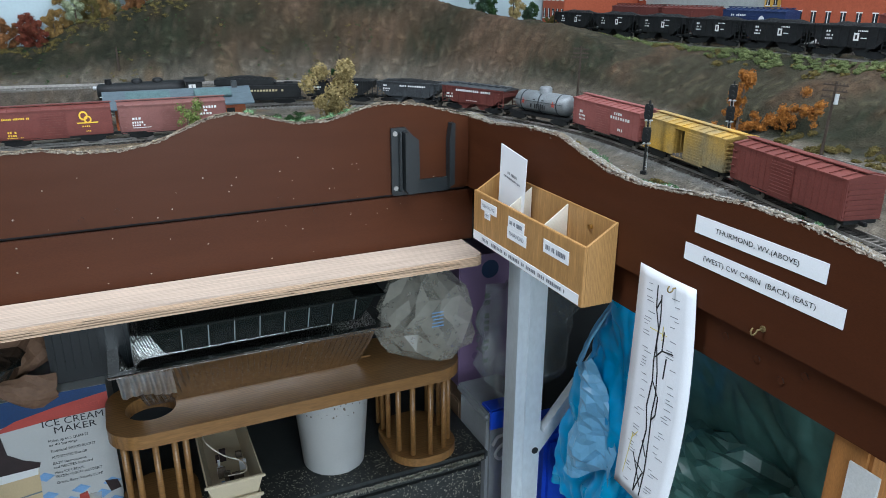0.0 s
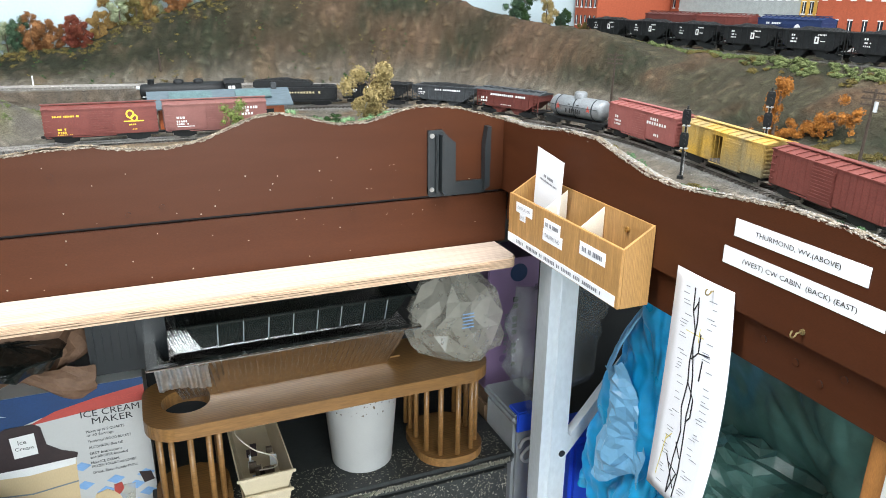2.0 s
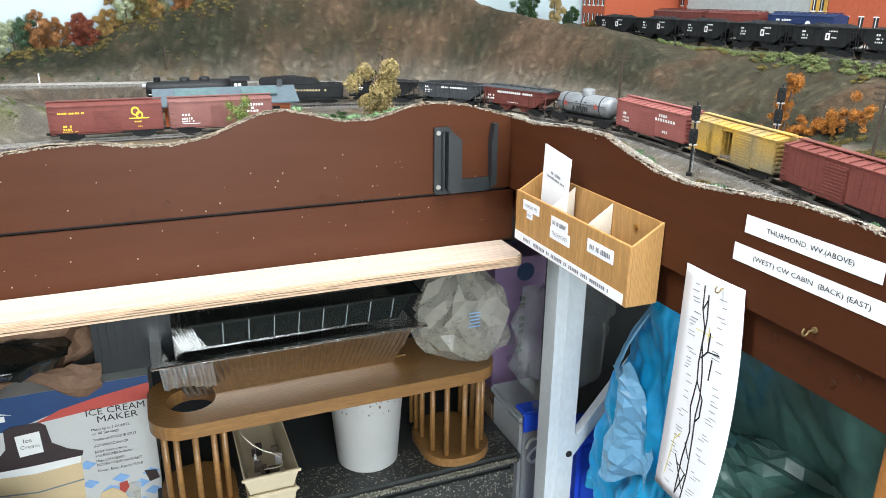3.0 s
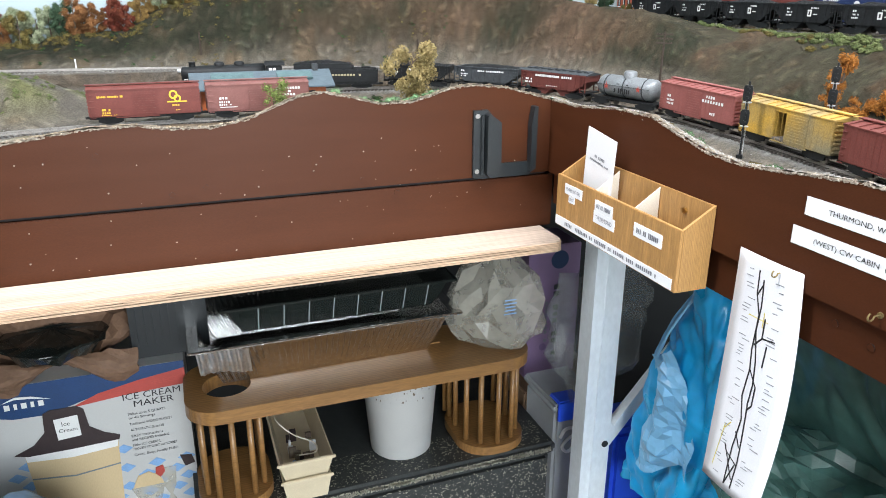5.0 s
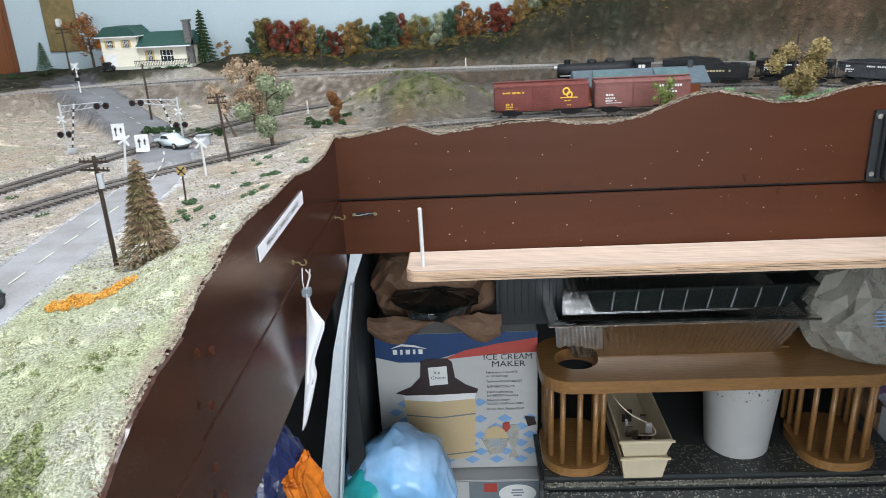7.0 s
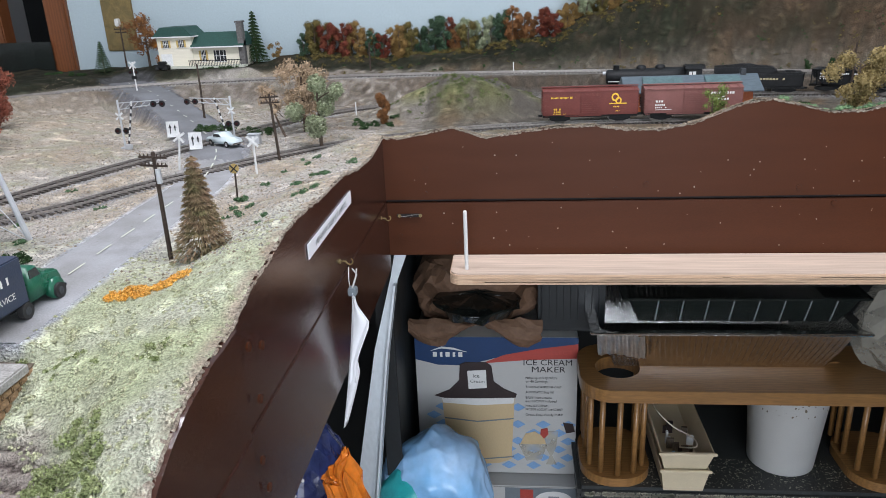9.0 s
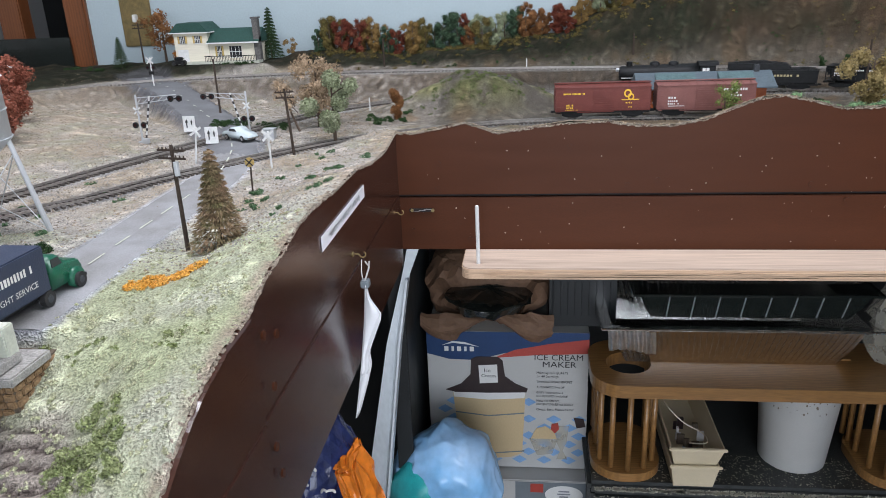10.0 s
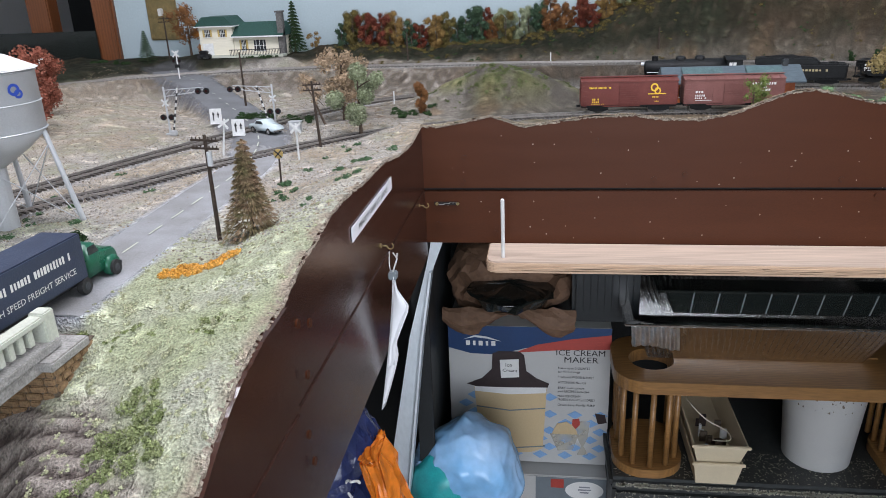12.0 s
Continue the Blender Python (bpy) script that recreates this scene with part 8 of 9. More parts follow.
rs = thing("round_crossing_sign", at(-0.397, 0.623, ground_z(-0.397, 0.623) - 0.001), "yellow round model railway warning sign", "road sign")
part("sign_post", rod((0, 0, 0), (0.001, 0, 0.030), 0.0010, seg=8), M["pole"], rs)
part("disc", rod((0.001, -0.001, 0.032), (0.001, -0.002, 0.032), 0.0050, seg=22), M["shutter"], rs)
for a in (45, -45):
    o = part("black_bar", box(-0.0052, 0.0052, -0.0003, 0.0003, -0.0006, 0.0006), M["ink"], rs)
    o.matrix_basis = at(0.001, -0.0024, 0.032) @ Matrix.Rotation(radians(a), 4, "Y")
for x, y in ((-0.600, 0.925), (-0.536, 0.852)):
    t = thing("small_white_sign", at(x, y, ROAD[int(np.argmin(np.hypot(ROAD[:, 0] - x, ROAD[:, 1] - y)))][2] - 0.002) @ pose(0, 0, 0, -4, 0, 8), "small white model sign board with black arrow marks", "road sign", "white road signs")
    part("board", box(-0.0085, 0.0085, -0.0006, 0.0006, 0.001, 0.022), M["white_model"], t)
    part("foot", box(-0.008, 0.008, -0.004, 0.004, 0, 0.001), M["white_model"], t)
    part("arrow_mark", prism([(-0.004, 0.005), (-0.0025, 0.005), (-0.0025, 0.013), (-0.001, 0.013), (-0.0032, 0.018), (-0.0055, 0.013), (-0.004, 0.013)], -0.0012, -0.0008, "y"), M["ink"], t)
    part("arrow_mark", prism([(0.003, 0.009), (0.0045, 0.009), (0.0045, 0.013), (0.0055, 0.013), (0.0038, 0.017), (0.002, 0.013), (0.003, 0.013)], -0.0012, -0.0008, "y"), M["ink"], t)


def cantilever(x, y, h, reach, label, gate):
    t = thing("cantilever_signal", at(x, y, ground_z(x, y) - 0.001), label, "crossing signal", "crossing signals")
    part("mast", rod((0, 0, 0), (0, 0, h), 0.0014, seg=8), M["silver_model"], t)
    part("base", box(-0.005, 0.005, -0.005, 0.005, 0, 0.003, 0.0005), M["silver_model"], t)
    for dz in (0.0, 0.0085):
        part("truss_chord", rod((0, 0, h - 0.004 - dz), (reach, 0, h - 0.001 - dz * 0.55), 0.0006, seg=6), M["silver_model"], t)
    for i in range(6):
        a, b = reach * i / 6, reach * (i + 1) / 6
        part("truss_web", rod((a, 0, h - 0.0125 + 0.0045 * i / 6), (b, 0, h - 0.003), 0.0004, seg=6), M["silver_model"], t)
    for px, pz in ((reach * 0.97, h - 0.006), (0.0, h * 0.38)):
        part("light_bar", box(px - 0.008, px + 0.008, -0.001, 0.001, pz - 0.0006, pz + 0.0006), M["black_model"], t)
        for dx in (-0.006, 0.006):
            lamp = part("flasher", rod((px + dx, -0.0004, pz), (px + dx, -0.0020, pz), 0.0042, seg=16), M["black_model"], t)
            part("lens", rod((px + dx, -0.0020, pz), (px + dx, -0.0027, pz), 0.0018, seg=12), M["signal_red"], lamp)
    for a in (42, -42):
        o = part("cross_board", box(-0.0065, 0.0065, -0.0004, 0.0004, -0.0011, 0.0011), M["white_model"], t)
        o.matrix_basis = at(0, -0.0016, h * 0.68) @ Matrix.Rotation(radians(a), 4, "Y")
    g = part("gate_arm", box(-0.0009, 0.0009, -0.0006, 0.0006, 0, h * 0.95), M["white_model"], t, "striped gate arm raised")
    g.matrix_basis = at(gate * 0.007, -0.004, 0.004) @ Matrix.Rotation(radians(14 * gate), 4, "Y")
    for i in range(6):
        b = part("black_stripe", box(-0.0010, 0.0010, -0.0007, 0.0007, 0.004 + 0.0095 * i, 0.0085 + 0.0095 * i), M["ink"], g)
    part("gate_motor", box(gate * 0.007 - 0.004, gate * 0.007 + 0.004, -0.006, 0.0, 0, 0.007, 0.0008), M["silver_model"], t)
    return t


cantilever(-0.643, 0.868, 0.066, 0.058, "silver model cantilever crossing signal with a raised gate", 1)
cantilever(-0.512, 0.93, 0.062, -0.058, "silver model cantilever crossing signal with a raised gate", -1)
ub = thing("relay_box", at(-0.474, 0.905, ground_z(-0.474, 0.905) - 0.001), "grey model relay cabinet beside the crossing", "relay box")
part("cabinet", box(-0.008, 0.008, -0.005, 0.005, 0.001, 0.014, 0.0006), M["silver_model"], ub)
part("cabinet_roof", box(-0.009, 0.009, -0.006, 0.006, 0.014, 0.0155, 0.0004), M["silver_model"], ub)


def block_signal(x, y, h, label, heads, z=None):
    t = thing("block_signal", at(x, y, ground_z(x, y) - 0.001) @ pose(0, 0, 0, 0, 0, -50), label, "railway signal", "block signals")
    part("mast", rod((0, 0, 0), (0, 0, h), 0.0011, seg=8), M["black_model"], t)
    part("base", box(-0.003, 0.003, -0.003, 0.003, 0, 0.005, 0.0004), M["black_model"], t)
    for zz in heads:
        hd = part("signal_head", prism([(-0.0035, zz - 0.008), (0.0035, zz - 0.008), (0.0045, zz - 0.005), (0.0045, zz + 0.005), (0.0035, zz + 0.008), (-0.0035, zz + 0.008), (-0.0045, zz + 0.005), (-0.0045, zz - 0.005)], -0.0035, -0.0015, "y"), M["black_model"], t)
        for k in (-1, 0, 1):
            part("lens", rod((0, -0.0033, zz + 0.0048 * k), (0, -0.0052, zz + 0.0048 * k), 0.0017, seg=12), M["black_model"], hd)
        part("platform", box(-0.004, 0.004, -0.001, 0.006, zz - 0.0105, zz - 0.0097), M["silver_model"], t)
    ladder_bm = bmesh.new()
    for dx in (-0.0016, 0.0016):
        rod((dx, 0.006, 0), (dx, 0.003, h * 0.95), 0.0003, seg=5, bm=ladder_bm)
    for i in range(14):
        z_ = h * 0.93 * (i + 0.5) / 14
        rod((-0.0016, 0.006 - 0.003 * i / 14, z_), (0.0016, 0.006 - 0.003 * i / 14, z_), 0.00025, seg=5, bm=ladder_bm)
    part("ladder", ladder_bm, M["silver_model"], t)
    return t


block_signal(0.588, 0.585, 0.082, "black two-headed model block signal in front of the train", (0.070, 0.045))
block_signal(0.705, 0.585, 0.080, "black two-headed model block signal behind the train", (0.068, 0.044))

# depot between the tracks
dep = thing("depot_building", at(0.155, 1.115, 1.256), "small orange model depot with a blue-grey roof", "model building")
part("wall_block", box(-0.088, 0.092, -0.028, 0.028, 0, 0.032), M["depot_wall"], dep)
part("roof", prism([(-0.040, 0.030), (0.040, 0.030), (0.040, 0.032), (0.0, 0.052), (-0.040, 0.032)], -0.102, 0.104, "x"), M["slate_roof"], dep, "blue-grey slate roof")
for x0, x1 in ((-0.072, -0.012), (0.022, 0.074)):
    o = part("skylight", box(x0, x1, -0.010, 0.010, -0.001, 0.0022, 0.0005), M["teal_roof"], dep, "weathered teal roof panel")
    o.matrix_basis = at(0, -0.0175, 0.0455) @ Matrix.Rotation(radians(26.5), 4, "X")
part("ridge_vent", box(0.078, 0.086, -0.004, 0.004, 0.046, 0.060, 0.0005), M["grey_model"], dep)
for x in (-0.07, -0.035, 0.0, 0.035, 0.07):
    w = part("window", box(x - 0.006, x + 0.006, -0.0286, -0.0278, 0.010, 0.024), M["glass_dark"], dep)
    part("window_frame", box(x - 0.0072, x + 0.0072, -0.0290, -0.0284, 0.0088, 0.0100), M["white_model"], w)

# house on the hill
hs_ = thing("model_house", at(-0.742, 1.425, 1.316) @ Matrix.Diagonal((0.95, 1, 1.08, 1)), "cream model house with a dark green roof and stone chimney", "model house")
part("tall_wing", box(-0.093, -0.018, -0.030, 0.030, 0, 0.058), M["cream"], hs_)
part("tall_roof", prism([(-0.100, 0.057), (-0.011, 0.057), (-0.030, 0.074), (-0.080, 0.074)], -0.036, 0.036, "y"), M["green_roof"], hs_, "dark green hipped roof")
part("eaves", box(-0.101, -0.010, -0.037, 0.037, 0.0555, 0.0575), M["white_model"], hs_)
part("low_wing", box(-0.018, 0.090, -0.026, 0.030, 0, 0.038), M["cream"], hs_)
part("low_roof", prism([(-0.036, 0.037), (0.036, 0.037), (0.0, 0.062)], -0.020, 0.096, "x"), M["green_roof"], hs_, "dark green gabled roof")
part("fascia_board", box(-0.020, 0.096, -0.0372, -0.0358, 0.0355, 0.0378), M["white_model"], hs_)
part("gable", prism([(-0.030, 0.036), (0.030, 0.036), (0.0, 0.058)], 0.0895, 0.0915, "x"), M["stone_dark"], hs_)
ch = part("chimney", box(0.083, 0.096, -0.030, -0.016, 0, 0.078, 0.001), M["stone_dark"], hs_, "dark stone chimney")
part("chimney_cap", box(0.0815, 0.0975, -0.0315, -0.0145, 0.078, 0.081), M["stone_dark"], ch)
for x, z, w, h in ((-0.074, 0.044, 0.012, 0.013), (-0.040, 0.044, 0.012, 0.013), (0.004, 0.021, 0.010, 0.019), (0.040, 0.020, 0.026, 0.020)):
    y = -0.0305 if x < -0.02 else -0.0265
    wd = part("window", box(x - w / 2, x + w / 2, y - 0.0005, y + 0.0005, z - h / 2, z + h / 2), M["glass_dark"], hs_)
    part("window_frame", box(x - w / 2 - 0.001, x + w / 2 + 0.001, y - 0.001, y + 0.0002, z - h / 2 - 0.0012, z - h / 2), M["white_model"], wd)
    for k in range(-1, 2):
        part("glazing_bar", box(x + k * w / 3.2 - 0.0004, x + k * w / 3.2 + 0.0004, y - 0.0012, y - 0.0004, z - h / 2, z + h / 2), M["white_model"], wd)
    part("glazing_bar", box(x - w / 2, x + w / 2, y - 0.0012, y - 0.0004, z - 0.0004, z + 0.0004), M["white_model"], wd)
    if x < 0.01:
        for s_ in (-1, 1):
            part("shutter", box(x + s_ * (w / 2 + 0.0025) - 0.0018, x + s_ * (w / 2 + 0.0025) + 0.0018, y - 0.001, y + 0.0002, z - h / 2, z + h / 2), M["shutter"], wd)
part("porch", box(-0.095, 0.098, -0.050, -0.026, 0.0, 0.004), M["concrete"], hs_)
bm = bmesh.new()
for i in range(34):
    box(-0.020 + 0.0034 * i, -0.0192 + 0.0034 * i, -0.0495, -0.0487, 0.004, 0.014, 0, bm)
box(-0.021, 0.096, -0.0497, -0.0485, 0.0135, 0.0148, 0, bm)
part("porch_rail", bm, M["black_model"], hs_, "dark porch railing")
part("garage_door", box(-0.088, -0.064, -0.0308, -0.0298, 0.004, 0.026), M["white_model"], hs_)
oc = thing("old_car", at(-0.812, 1.365, 1.316), "small black model car parked before the house", "model car")
part("body", box(-0.014, 0.014, -0.007, 0.007, 0.003, 0.010, 0.002), M["black_model"], oc)
part("cabin", box(-0.008, 0.009, -0.006, 0.006, 0.010, 0.0165, 0.002), M["black_model"], oc)
for x in (-0.009, 0.009):
    for y in (-0.007, 0.007):
        part("wheel", rod((x, y - 0.001, 0.0035), (x, y + 0.001, 0.0035), 0.0035, seg=14), M["rubber"], oc)

# pale sedan waiting at the crossing
sd = thing("model_sedan", at(-0.503, 0.868, 1.2615) @ pose(0, 0, 0, 0, 0, -32), "pale blue rounded model sedan on the road", "model car")
prof = [(-0.027, 0.004), (-0.027, 0.009), (-0.024, 0.0115), (-0.014, 0.0125), (-0.009, 0.0178), (0.004, 0.0185), (0.010, 0.0135), (0.024, 0.0115), (0.028, 0.009), (0.028, 0.004)]
bm = prism(prof, -0.0098, 0.0098, "y")
bmesh.ops.bevel(bm, geom=bm.edges[:], offset=0.0014, segments=2, affect="EDGES", clamp_overlap=True)
part("body", bm, M["sedan"], sd, smooth=True)
for s_ in (-1, 1):
    part("side_window", prism([(-0.0095, 0.0130), (-0.007, 0.0168), (0.0035, 0.0172), (0.0075, 0.0136)], s_ * 0.0100 - 0.0003, s_ * 0.0100 + 0.0003, "y"), M["glass_dark"], sd)
    for x in (-0.016, 0.017):
        w = part("wheel", rod((x, s_ * 0.0086, 0.0044), (x, s_ * 0.0102, 0.0044), 0.0044, seg=18), M["rubber"], sd)
        part("hubcap", rod((x, s_ * 0.0100, 0.0044), (x, s_ * 0.0105, 0.0044), 0.0026, seg=14), M["chrome"], w)
part("rear_window", box(-0.0135, -0.0115, -0.0065, 0.0065, 0.0135, 0.0168), M["glass_dark"], sd)
for x in (-0.0282, 0.0288):
    part("bumper", box(x - 0.0008, x + 0.0008, -0.0095, 0.0095, 0.0045, 0.0065, 0.0004), M["chrome"], sd)

# lorry with a long trailer on the bridge approach
lt = thing("delivery_truck", at(-0.449, 0.30, 1.2565) @ pose(0, 0, 0, 0, 0, 88), "dark blue model trailer truck with a green cab", "model truck")
trl = part("trailer", box(-0.085, 0.040, -0.0145, 0.0145, 0.0105, 0.0425, 0.001), M["truck_blue"], lt, "dark blue trailer with white lettering")
part("trailer_frame", box(-0.083, 0.045, -0.010, 0.010, 0.007, 0.0105), M["black_model"], lt)
cabp = [(0.044, 0.006), (0.044, 0.026), (0.047, 0.030), (0.058, 0.030), (0.062, 0.0225), (0.078, 0.0195), (0.081, 0.014), (0.081, 0.006)]
bm = prism(cabp, -0.0105, 0.0105, "y")
bmesh.ops.bevel(bm, geom=bm.edges[:], offset=0.0016, segments=2, affect="EDGES", clamp_overlap=True)
cb = part("cab", bm, M["truck_green"], lt, "green cab", True)
for s_ in (-1, 1):
    part("cab_window", prism([(0.049, 0.0225), (0.049, 0.0282), (0.0565, 0.0282), (0.0595, 0.0225)], s_ * 0.0107 - 0.0003, s_ * 0.0107 + 0.0003, "y"), M["glass_dark"], cb)
    bm = lathe([(0.0072, -0.0026), (0.0078, 0.0), (0.0072, 0.0026), (0.0, 0.0022)], 18)
    bm.transform(Matrix.Translation((0.071, s_ * 0.0105, 0.0075)) @ Matrix.Rotation(radians(90), 4, "X"))
    part("fender", bm, M["truck_green"], cb, smooth=True)
    for x in (0.071, 0.036, -0.062, -0.073):
        w = part("wheel", rod((x, s_ * 0.0105, 0.0056), (x, s_ * 0.0150, 0.0056), 0.0056, seg=20), M["rubber"], lt)
        part("hub", rod((x, s_ * 0.0147, 0.0056), (x, s_ * 0.0153, 0.0056), 0.0028, seg=14), M["grey_model"], w)
part("windscreen", prism([(-0.0088, 0.0), (0.0088, 0.0), (0.0078, 0.0058), (-0.0078, 0.0058)], -0.0003, 0.0003, "x"), M["glass_dark"], cb).matrix_basis = at(0.0604, 0, 0.0232) @ Matrix.Rotation(radians(-26), 4, "Y")
part("bumper", box(0.0815, 0.0835, -0.011, 0.011, 0.004, 0.0065, 0.0004), M["grey_model"], lt)
sidem = at(-0.020, -0.0148, 0.0, FRONT)
bars(glyphs(26, -0.030, 0.046, 0.031, 0.0055, 12), M["letter_white"], trl, sidem)
lettering("HIGH SPEED FREIGHT SERVICE", 0.0058, M["letter_white"], trl, sidem @ at(0.008, 0.0195, 0.0001), 0.080)

# stone abutment and concrete railing of the road bridge
ab = thing("bridge_abutment", None, "tan cut-stone model bridge abutment with a concrete cap", "bridge abutment")
part("mortar_core", box(-0.498, -0.4085, 0.255, 0.332, 1.13, 1.2442), M["mortar"], ab)
part("cap", box(-0.502, -0.404, 0.250, 0.287, 1.2442, 1.2505, 0.001), M["concrete_grey"], ab, "grey concrete cap")
stone_me = {}
rnd = random.Random(12)
for face in ("south", "east"):
    for r in range(15):
        z = 1.1668 + 0.0051 * r
        u = -0.006 * (r % 2)
        span = 0.09 if face == "south" else 0.077
        while u < span - 0.003:
            w = rnd.choice((0.0075, 0.0090, 0.0110))
            a, b = max(0.0, u), min(span, u + w)
            if b - a > 0.003:
                key = (round(b - a, 4), face)
                if key not in stone_me:
                    q = (b - a) / 2 - 0.0005
                    bm = box(-q, q, -0.0016, 0.001, -0.0022, 0.0022, 0.0006) if face == "south" else box(-0.001, 0.0016, -q, q, -0.0022, 0.0022, 0.0006)
                    me = bpy.data.meshes.new("stone")
                    bm.to_mesh(me)
                    bm.free()
                    me.materials.append(M["stone_tan"])
                    stone_me[key] = me
                o = link_mesh("stone", stone_me[key], None, ab)
                o.matrix_basis = at(-0.498 + (a + b) / 2, 0.255, z + 0.0025) if face == "south" else at(-0.4085, 0.255 + (a + b) / 2, z + 0.0025)
            u += w
rl = thing("bridge_railing", None, "pale concrete model bridge railing with balusters", "bridge railing")
part("bridge_deck", box(-0.50, -0.413, -0.10, 0.268, 1.2425, 1.2537, 0.001), M["concrete_grey"], rl)
part("kerb", box(-0.4245, -0.4115, -0.10, 0.272, 1.2510, 1.2565, 0.0006), M["concrete_grey"], rl)
part("top_rail", box(-0.4230, -0.4140, -0.10, 0.268, 1.2695, 1.2735, 0.0008), M["concrete"], rl)
part("end_post", box(-0.4235, -0.4135, 0.264, 0.274, 1.2537, 1.2750, 0.0008), M["concrete"], rl)
bmm = box(-0.0022, 0.0022, -0.0022, 0.0022, 1.2588, 1.2697, 0.0004)
bme = bpy.data.meshes.new("baluster")
bmm.to_mesh(bme)
bmm.free()
bme.materials.append(M["concrete"])
for i in range(44):
    o = link_mesh("baluster", bme, None, rl)
    o.matrix_basis = at(-0.4185, -0.098 + 0.0082 * i, 0)

# water tower
wt = thing("water_tower", at(-0.598, 0.475, 1.252) @ Matrix.Diagonal((0.96, 0.96, 0.90, 1)), "grey steel model water tower on splayed legs", "water tower")
part("tank", lathe([(0.0, 0.062), (0.012, 0.066), (0.034, 0.082), (0.050, 0.098), (0.050, 0.156), (0.052, 0.157)], 36), M["silver_model"], wt, smooth=True)
part("tank_roof", lathe([(0.053, 0.156), (0.030, 0.168), (0.006, 0.176), (0.0, 0.178)], 36), M["white_model"], wt, smooth=True)
for z in (0.100, 0.126, 0.154):
    part("hoop", lathe([(0.0502, z - 0.0008), (0.0512, z), (0.0502, z + 0.0008)], 36), M["silver_model"], wt)
part("riser", rod((0, 0, 0), (0, 0, 0.066), 0.010, seg=20), M["silver_model"], wt)
for k in range(4):
    a = radians(20 + 90 * k)
    part("leg", rod((0.066 * math.cos(a), 0.066 * math.sin(a), 0), (0.047 * math.cos(a), 0.047 * math.sin(a), 0.103), 0.0028, 0.0022, 10), M["silver_model"], wt)
    b = radians(110 + 90 * k)
    part("tie_rod", rod((0.066 * math.cos(a), 0.066 * math.sin(a), 0.002), (0.050 * math.cos(b), 0.050 * math.sin(b), 0.085), 0.0005, seg=6), M["silver_model"], wt)
    part("tie_rod", rod((0.066 * math.cos(b), 0.066 * math.sin(b), 0.002), (0.050 * math.cos(a), 0.050 * math.sin(a), 0.085), 0.0005, seg=6), M["silver_model"], wt)
em = part("emblem", lathe([(0.003, 0), (0.0055, 0)], 22), M["blue_sign"], wt)
em.matrix_basis = Matrix.Rotation(radians(74), 4, "Z") @ at(0, -0.0505, 0.140, FRONT)
em = part("emblem", lathe([(0.002, 0), (0.0042, 0)], 22), M["blue_sign"], wt)
em.matrix_basis = Matrix.Rotation(radians(78), 4, "Z") @ at(0, -0.0507, 0.136, FRONT)


# town buildings on the plateau
def town(x, y0, y1, h, wall, label, rows, cols, trim="white_model", arched=False, z=1.359, d=0.2):
    t = thing("town_building", None, label, "model building", "town buildings")
    part("wall_block", box(x, x + d, y0, y1, z - 0.02, z + h), M[wall], t)
    part("cornice", box(x - 0.004, x + d, y0 - 0.003, y1 + 0.003, z + h, z + h + 0.006, 0.001), M[trim if trim else wall], t)
    for r in range(rows):
        for c in range(cols):
            yc = y0 + (y1 - y0) * (c + 0.5) / cols
            zc = z + 0.018 + (h - 0.014) * (r + 0.5) / rows
            w, hh = min(0.009, (y1 - y0) / cols * 0.48), min(0.02, h / rows * 0.6)
            wd = part("window", box(x - 0.0006, x + 0.001, yc - w / 2, yc + w / 2, zc - hh / 2, zc + hh / 2), M["glass_dark"], t)
            part("window_frame", box(x - 0.0016, x - 0.0003, yc - w / 2 - 0.0008, yc + w / 2 + 0.0008, zc - hh / 2 - 0.002, zc - hh / 2), M["white_model"], wd)
            part("window_frame", box(x - 0.0012, x - 0.0003, yc - 0.0005, yc + 0.0005, zc - hh / 2, zc + hh / 2), M["white_model"], wd)
            part("window_frame", box(x - 0.0014, x - 0.0003, yc - w / 2 - 0.0008, yc + w / 2 + 0.0008, zc + hh / 2, zc + hh / 2 + 0.0018), M["white_model" if not arched else wall], wd)
    return t


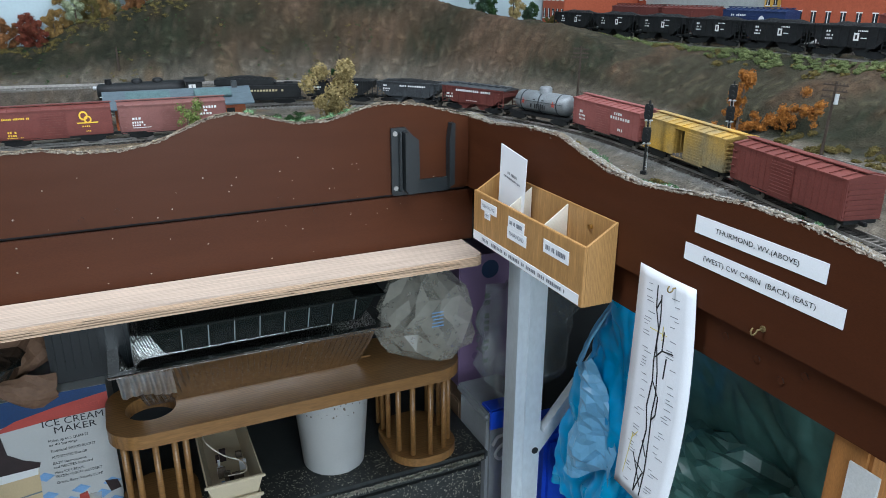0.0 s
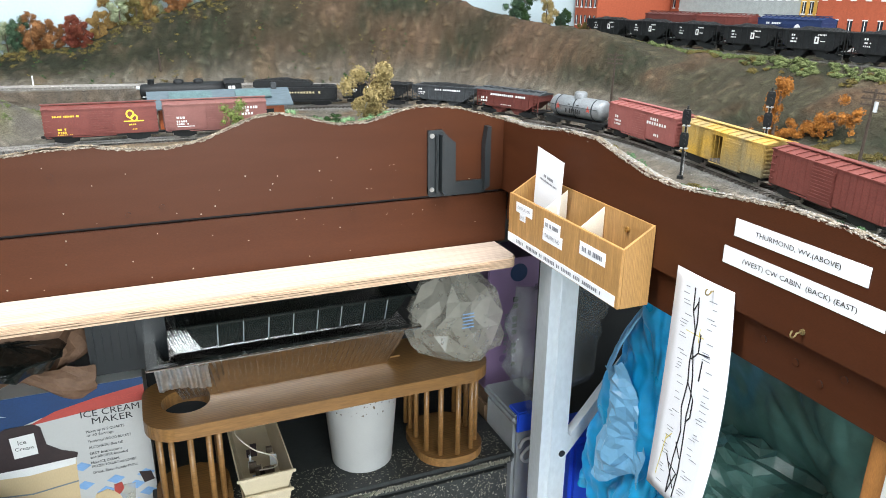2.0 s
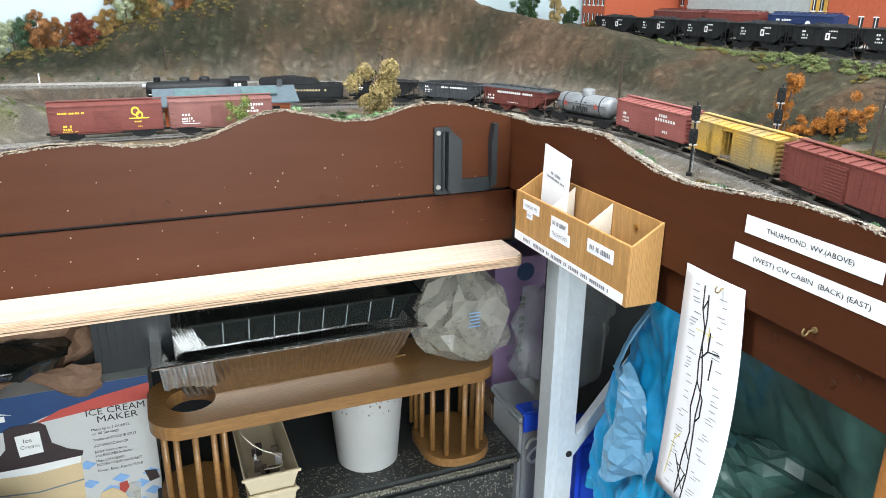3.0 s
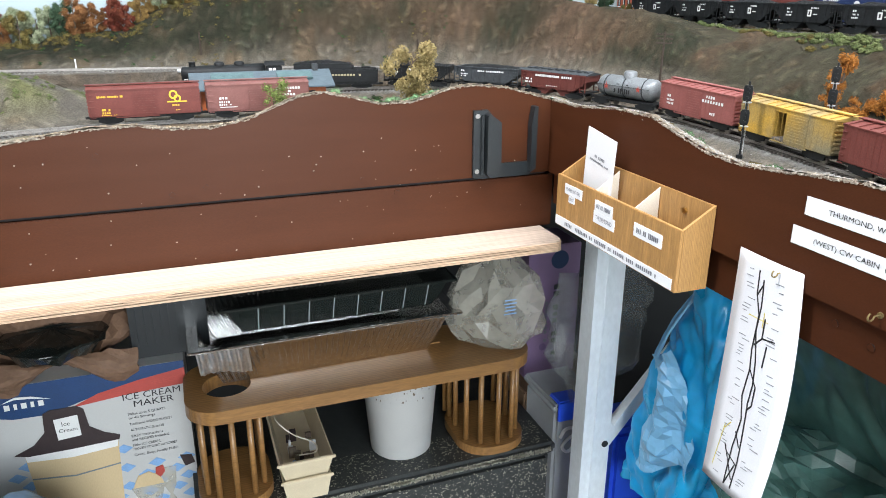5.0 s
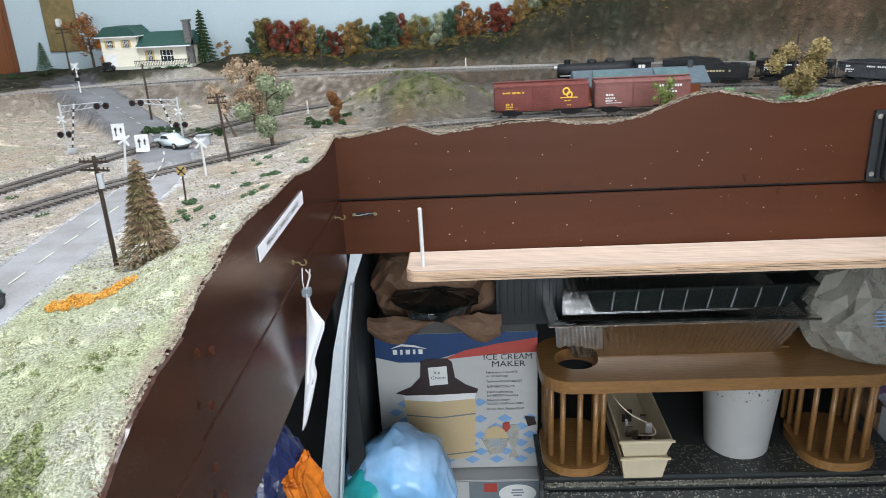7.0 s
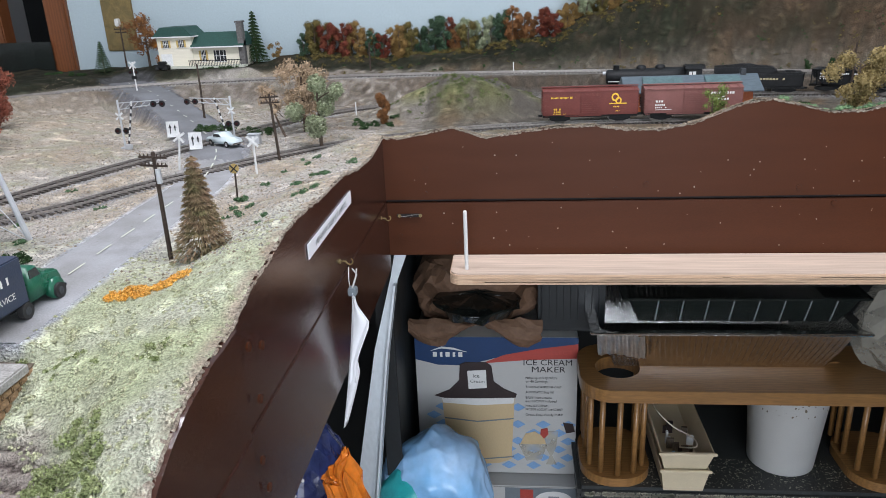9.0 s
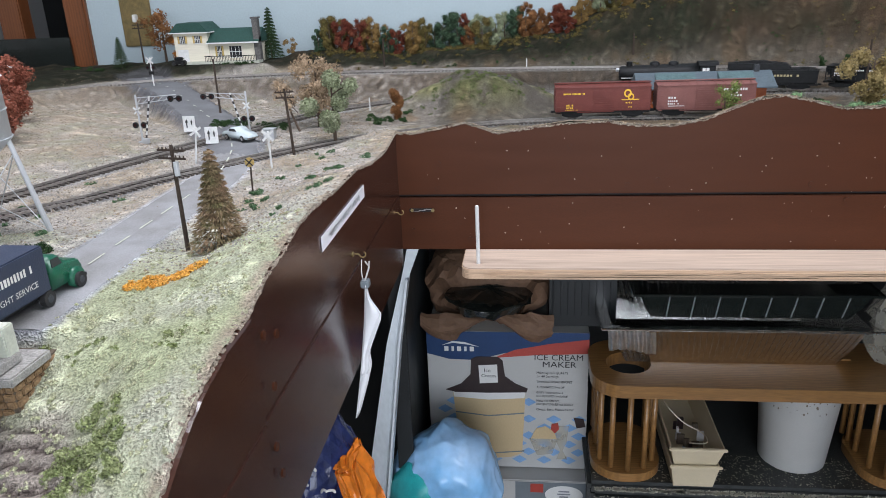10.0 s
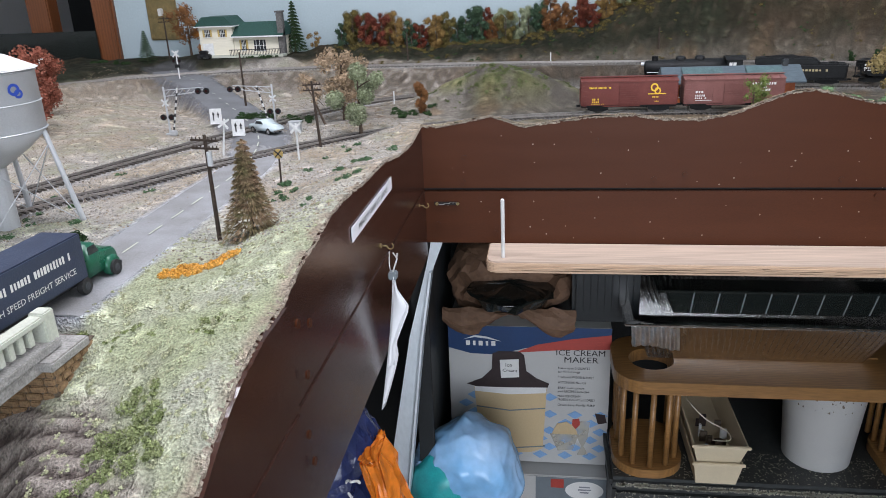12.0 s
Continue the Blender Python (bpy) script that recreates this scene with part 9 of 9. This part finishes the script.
town(1.01, 1.40, 1.49, 0.13, "brick_red", "dark red brick model building behind the trees", 3, 5, "brick_red", True)
town(1.215, 1.36, 1.47, 0.13, "brick_red", "red brick model building with tall windows", 3, 5, "brick_red", True)
town(1.19, 1.01, 1.345, 0.17, "grey_building", "grey painted model building with many windows", 3, 17)
town(1.185, 0.955, 1.005, 0.16, "mustard", "mustard yellow model building", 4, 3)
town(1.16, 0.55, 0.945, 0.12, "brick_red", "orange-red brick model warehouse with white-framed windows", 2, 14, "brick_red")
pl = thing("station_platform", None, "grey wooden station platform beside the yard", "platform")
part("deck", box(1.082, 1.15, 0.5, 1.38, 1.352, 1.371, 0.001), M["grey_building"], pl)

# brass switch plate on the wall
sp = thing("switch_plate", None, "tarnished brass light switch plate on the wall", "light switch")
part("plate", box(-0.992, -0.922, WALL_Y - 0.004, WALL_Y, 1.347, 1.461, 0.002), M["old_brass"], sp)
part("toggle", box(-0.961, -0.953, WALL_Y - 0.016, WALL_Y - 0.003, 1.398, 1.414, 0.0015), M["white_plastic"], sp, "white toggle")
for z in (1.375, 1.433):
    part("screw", rod((-0.957, WALL_Y - 0.0055, z), (-0.957, WALL_Y - 0.003, z), 0.003, seg=12), M["old_brass"], sp)

# road dashes and crossing planks
for i in range(8, len(ROAD) - 6, 7):
    if ROAD[i][1] < 0.36:
        continue
    a, b = Vector(ROAD[i]), Vector(ROAD[min(len(ROAD) - 1, i + 4)])
    ang = math.atan2(b.y - a.y, b.x - a.x)
    L_ = (b - a).length
    o = part("road_dash", sheet(lambda u, v: Vector(((u - 0.5) * L_, (v - 0.5) * 0.0016, 0)), 6, 1), M["concrete"])
    mid = (a + b) / 2
    o.matrix_world = at(mid.x, mid.y, mid.z - 0.0005) @ Matrix.Rotation(ang, 4, "Z")
    tagged(o, "worn white painted road dash", "road marking", "road dashes", "structure")

# fixtures and window frame behind the camera
for x in (-0.5, 0.75):
    y = 0.55 if x < 0 else 0.25
    f = thing("ceiling_light", None, "white fluorescent ceiling fixture", "ceiling light", "ceiling lights")
    part("housing", box(x - 0.62, x + 0.62, y - 0.14, y + 0.14, 2.52, CEIL, 0.006), M["white_plastic"], f)
win = thing("window_1", None, "white framed window behind the viewer", "window", kind="structure")
for b_ in ((-0.68, 1.28, 0.51, 0.55), (-0.68, 1.28, 2.26, 2.30)):
    part("window_frame", box(b_[0], b_[1], WALL_S - 0.08, WALL_S + 0.02, b_[2], b_[3], 0.004), M["white_plastic"], win)
for x in (-0.68, 0.28, 1.24):
    part("window_frame", box(x, x + 0.04, WALL_S - 0.08, WALL_S + 0.02, 0.55, 2.26, 0.004), M["white_plastic"], win)
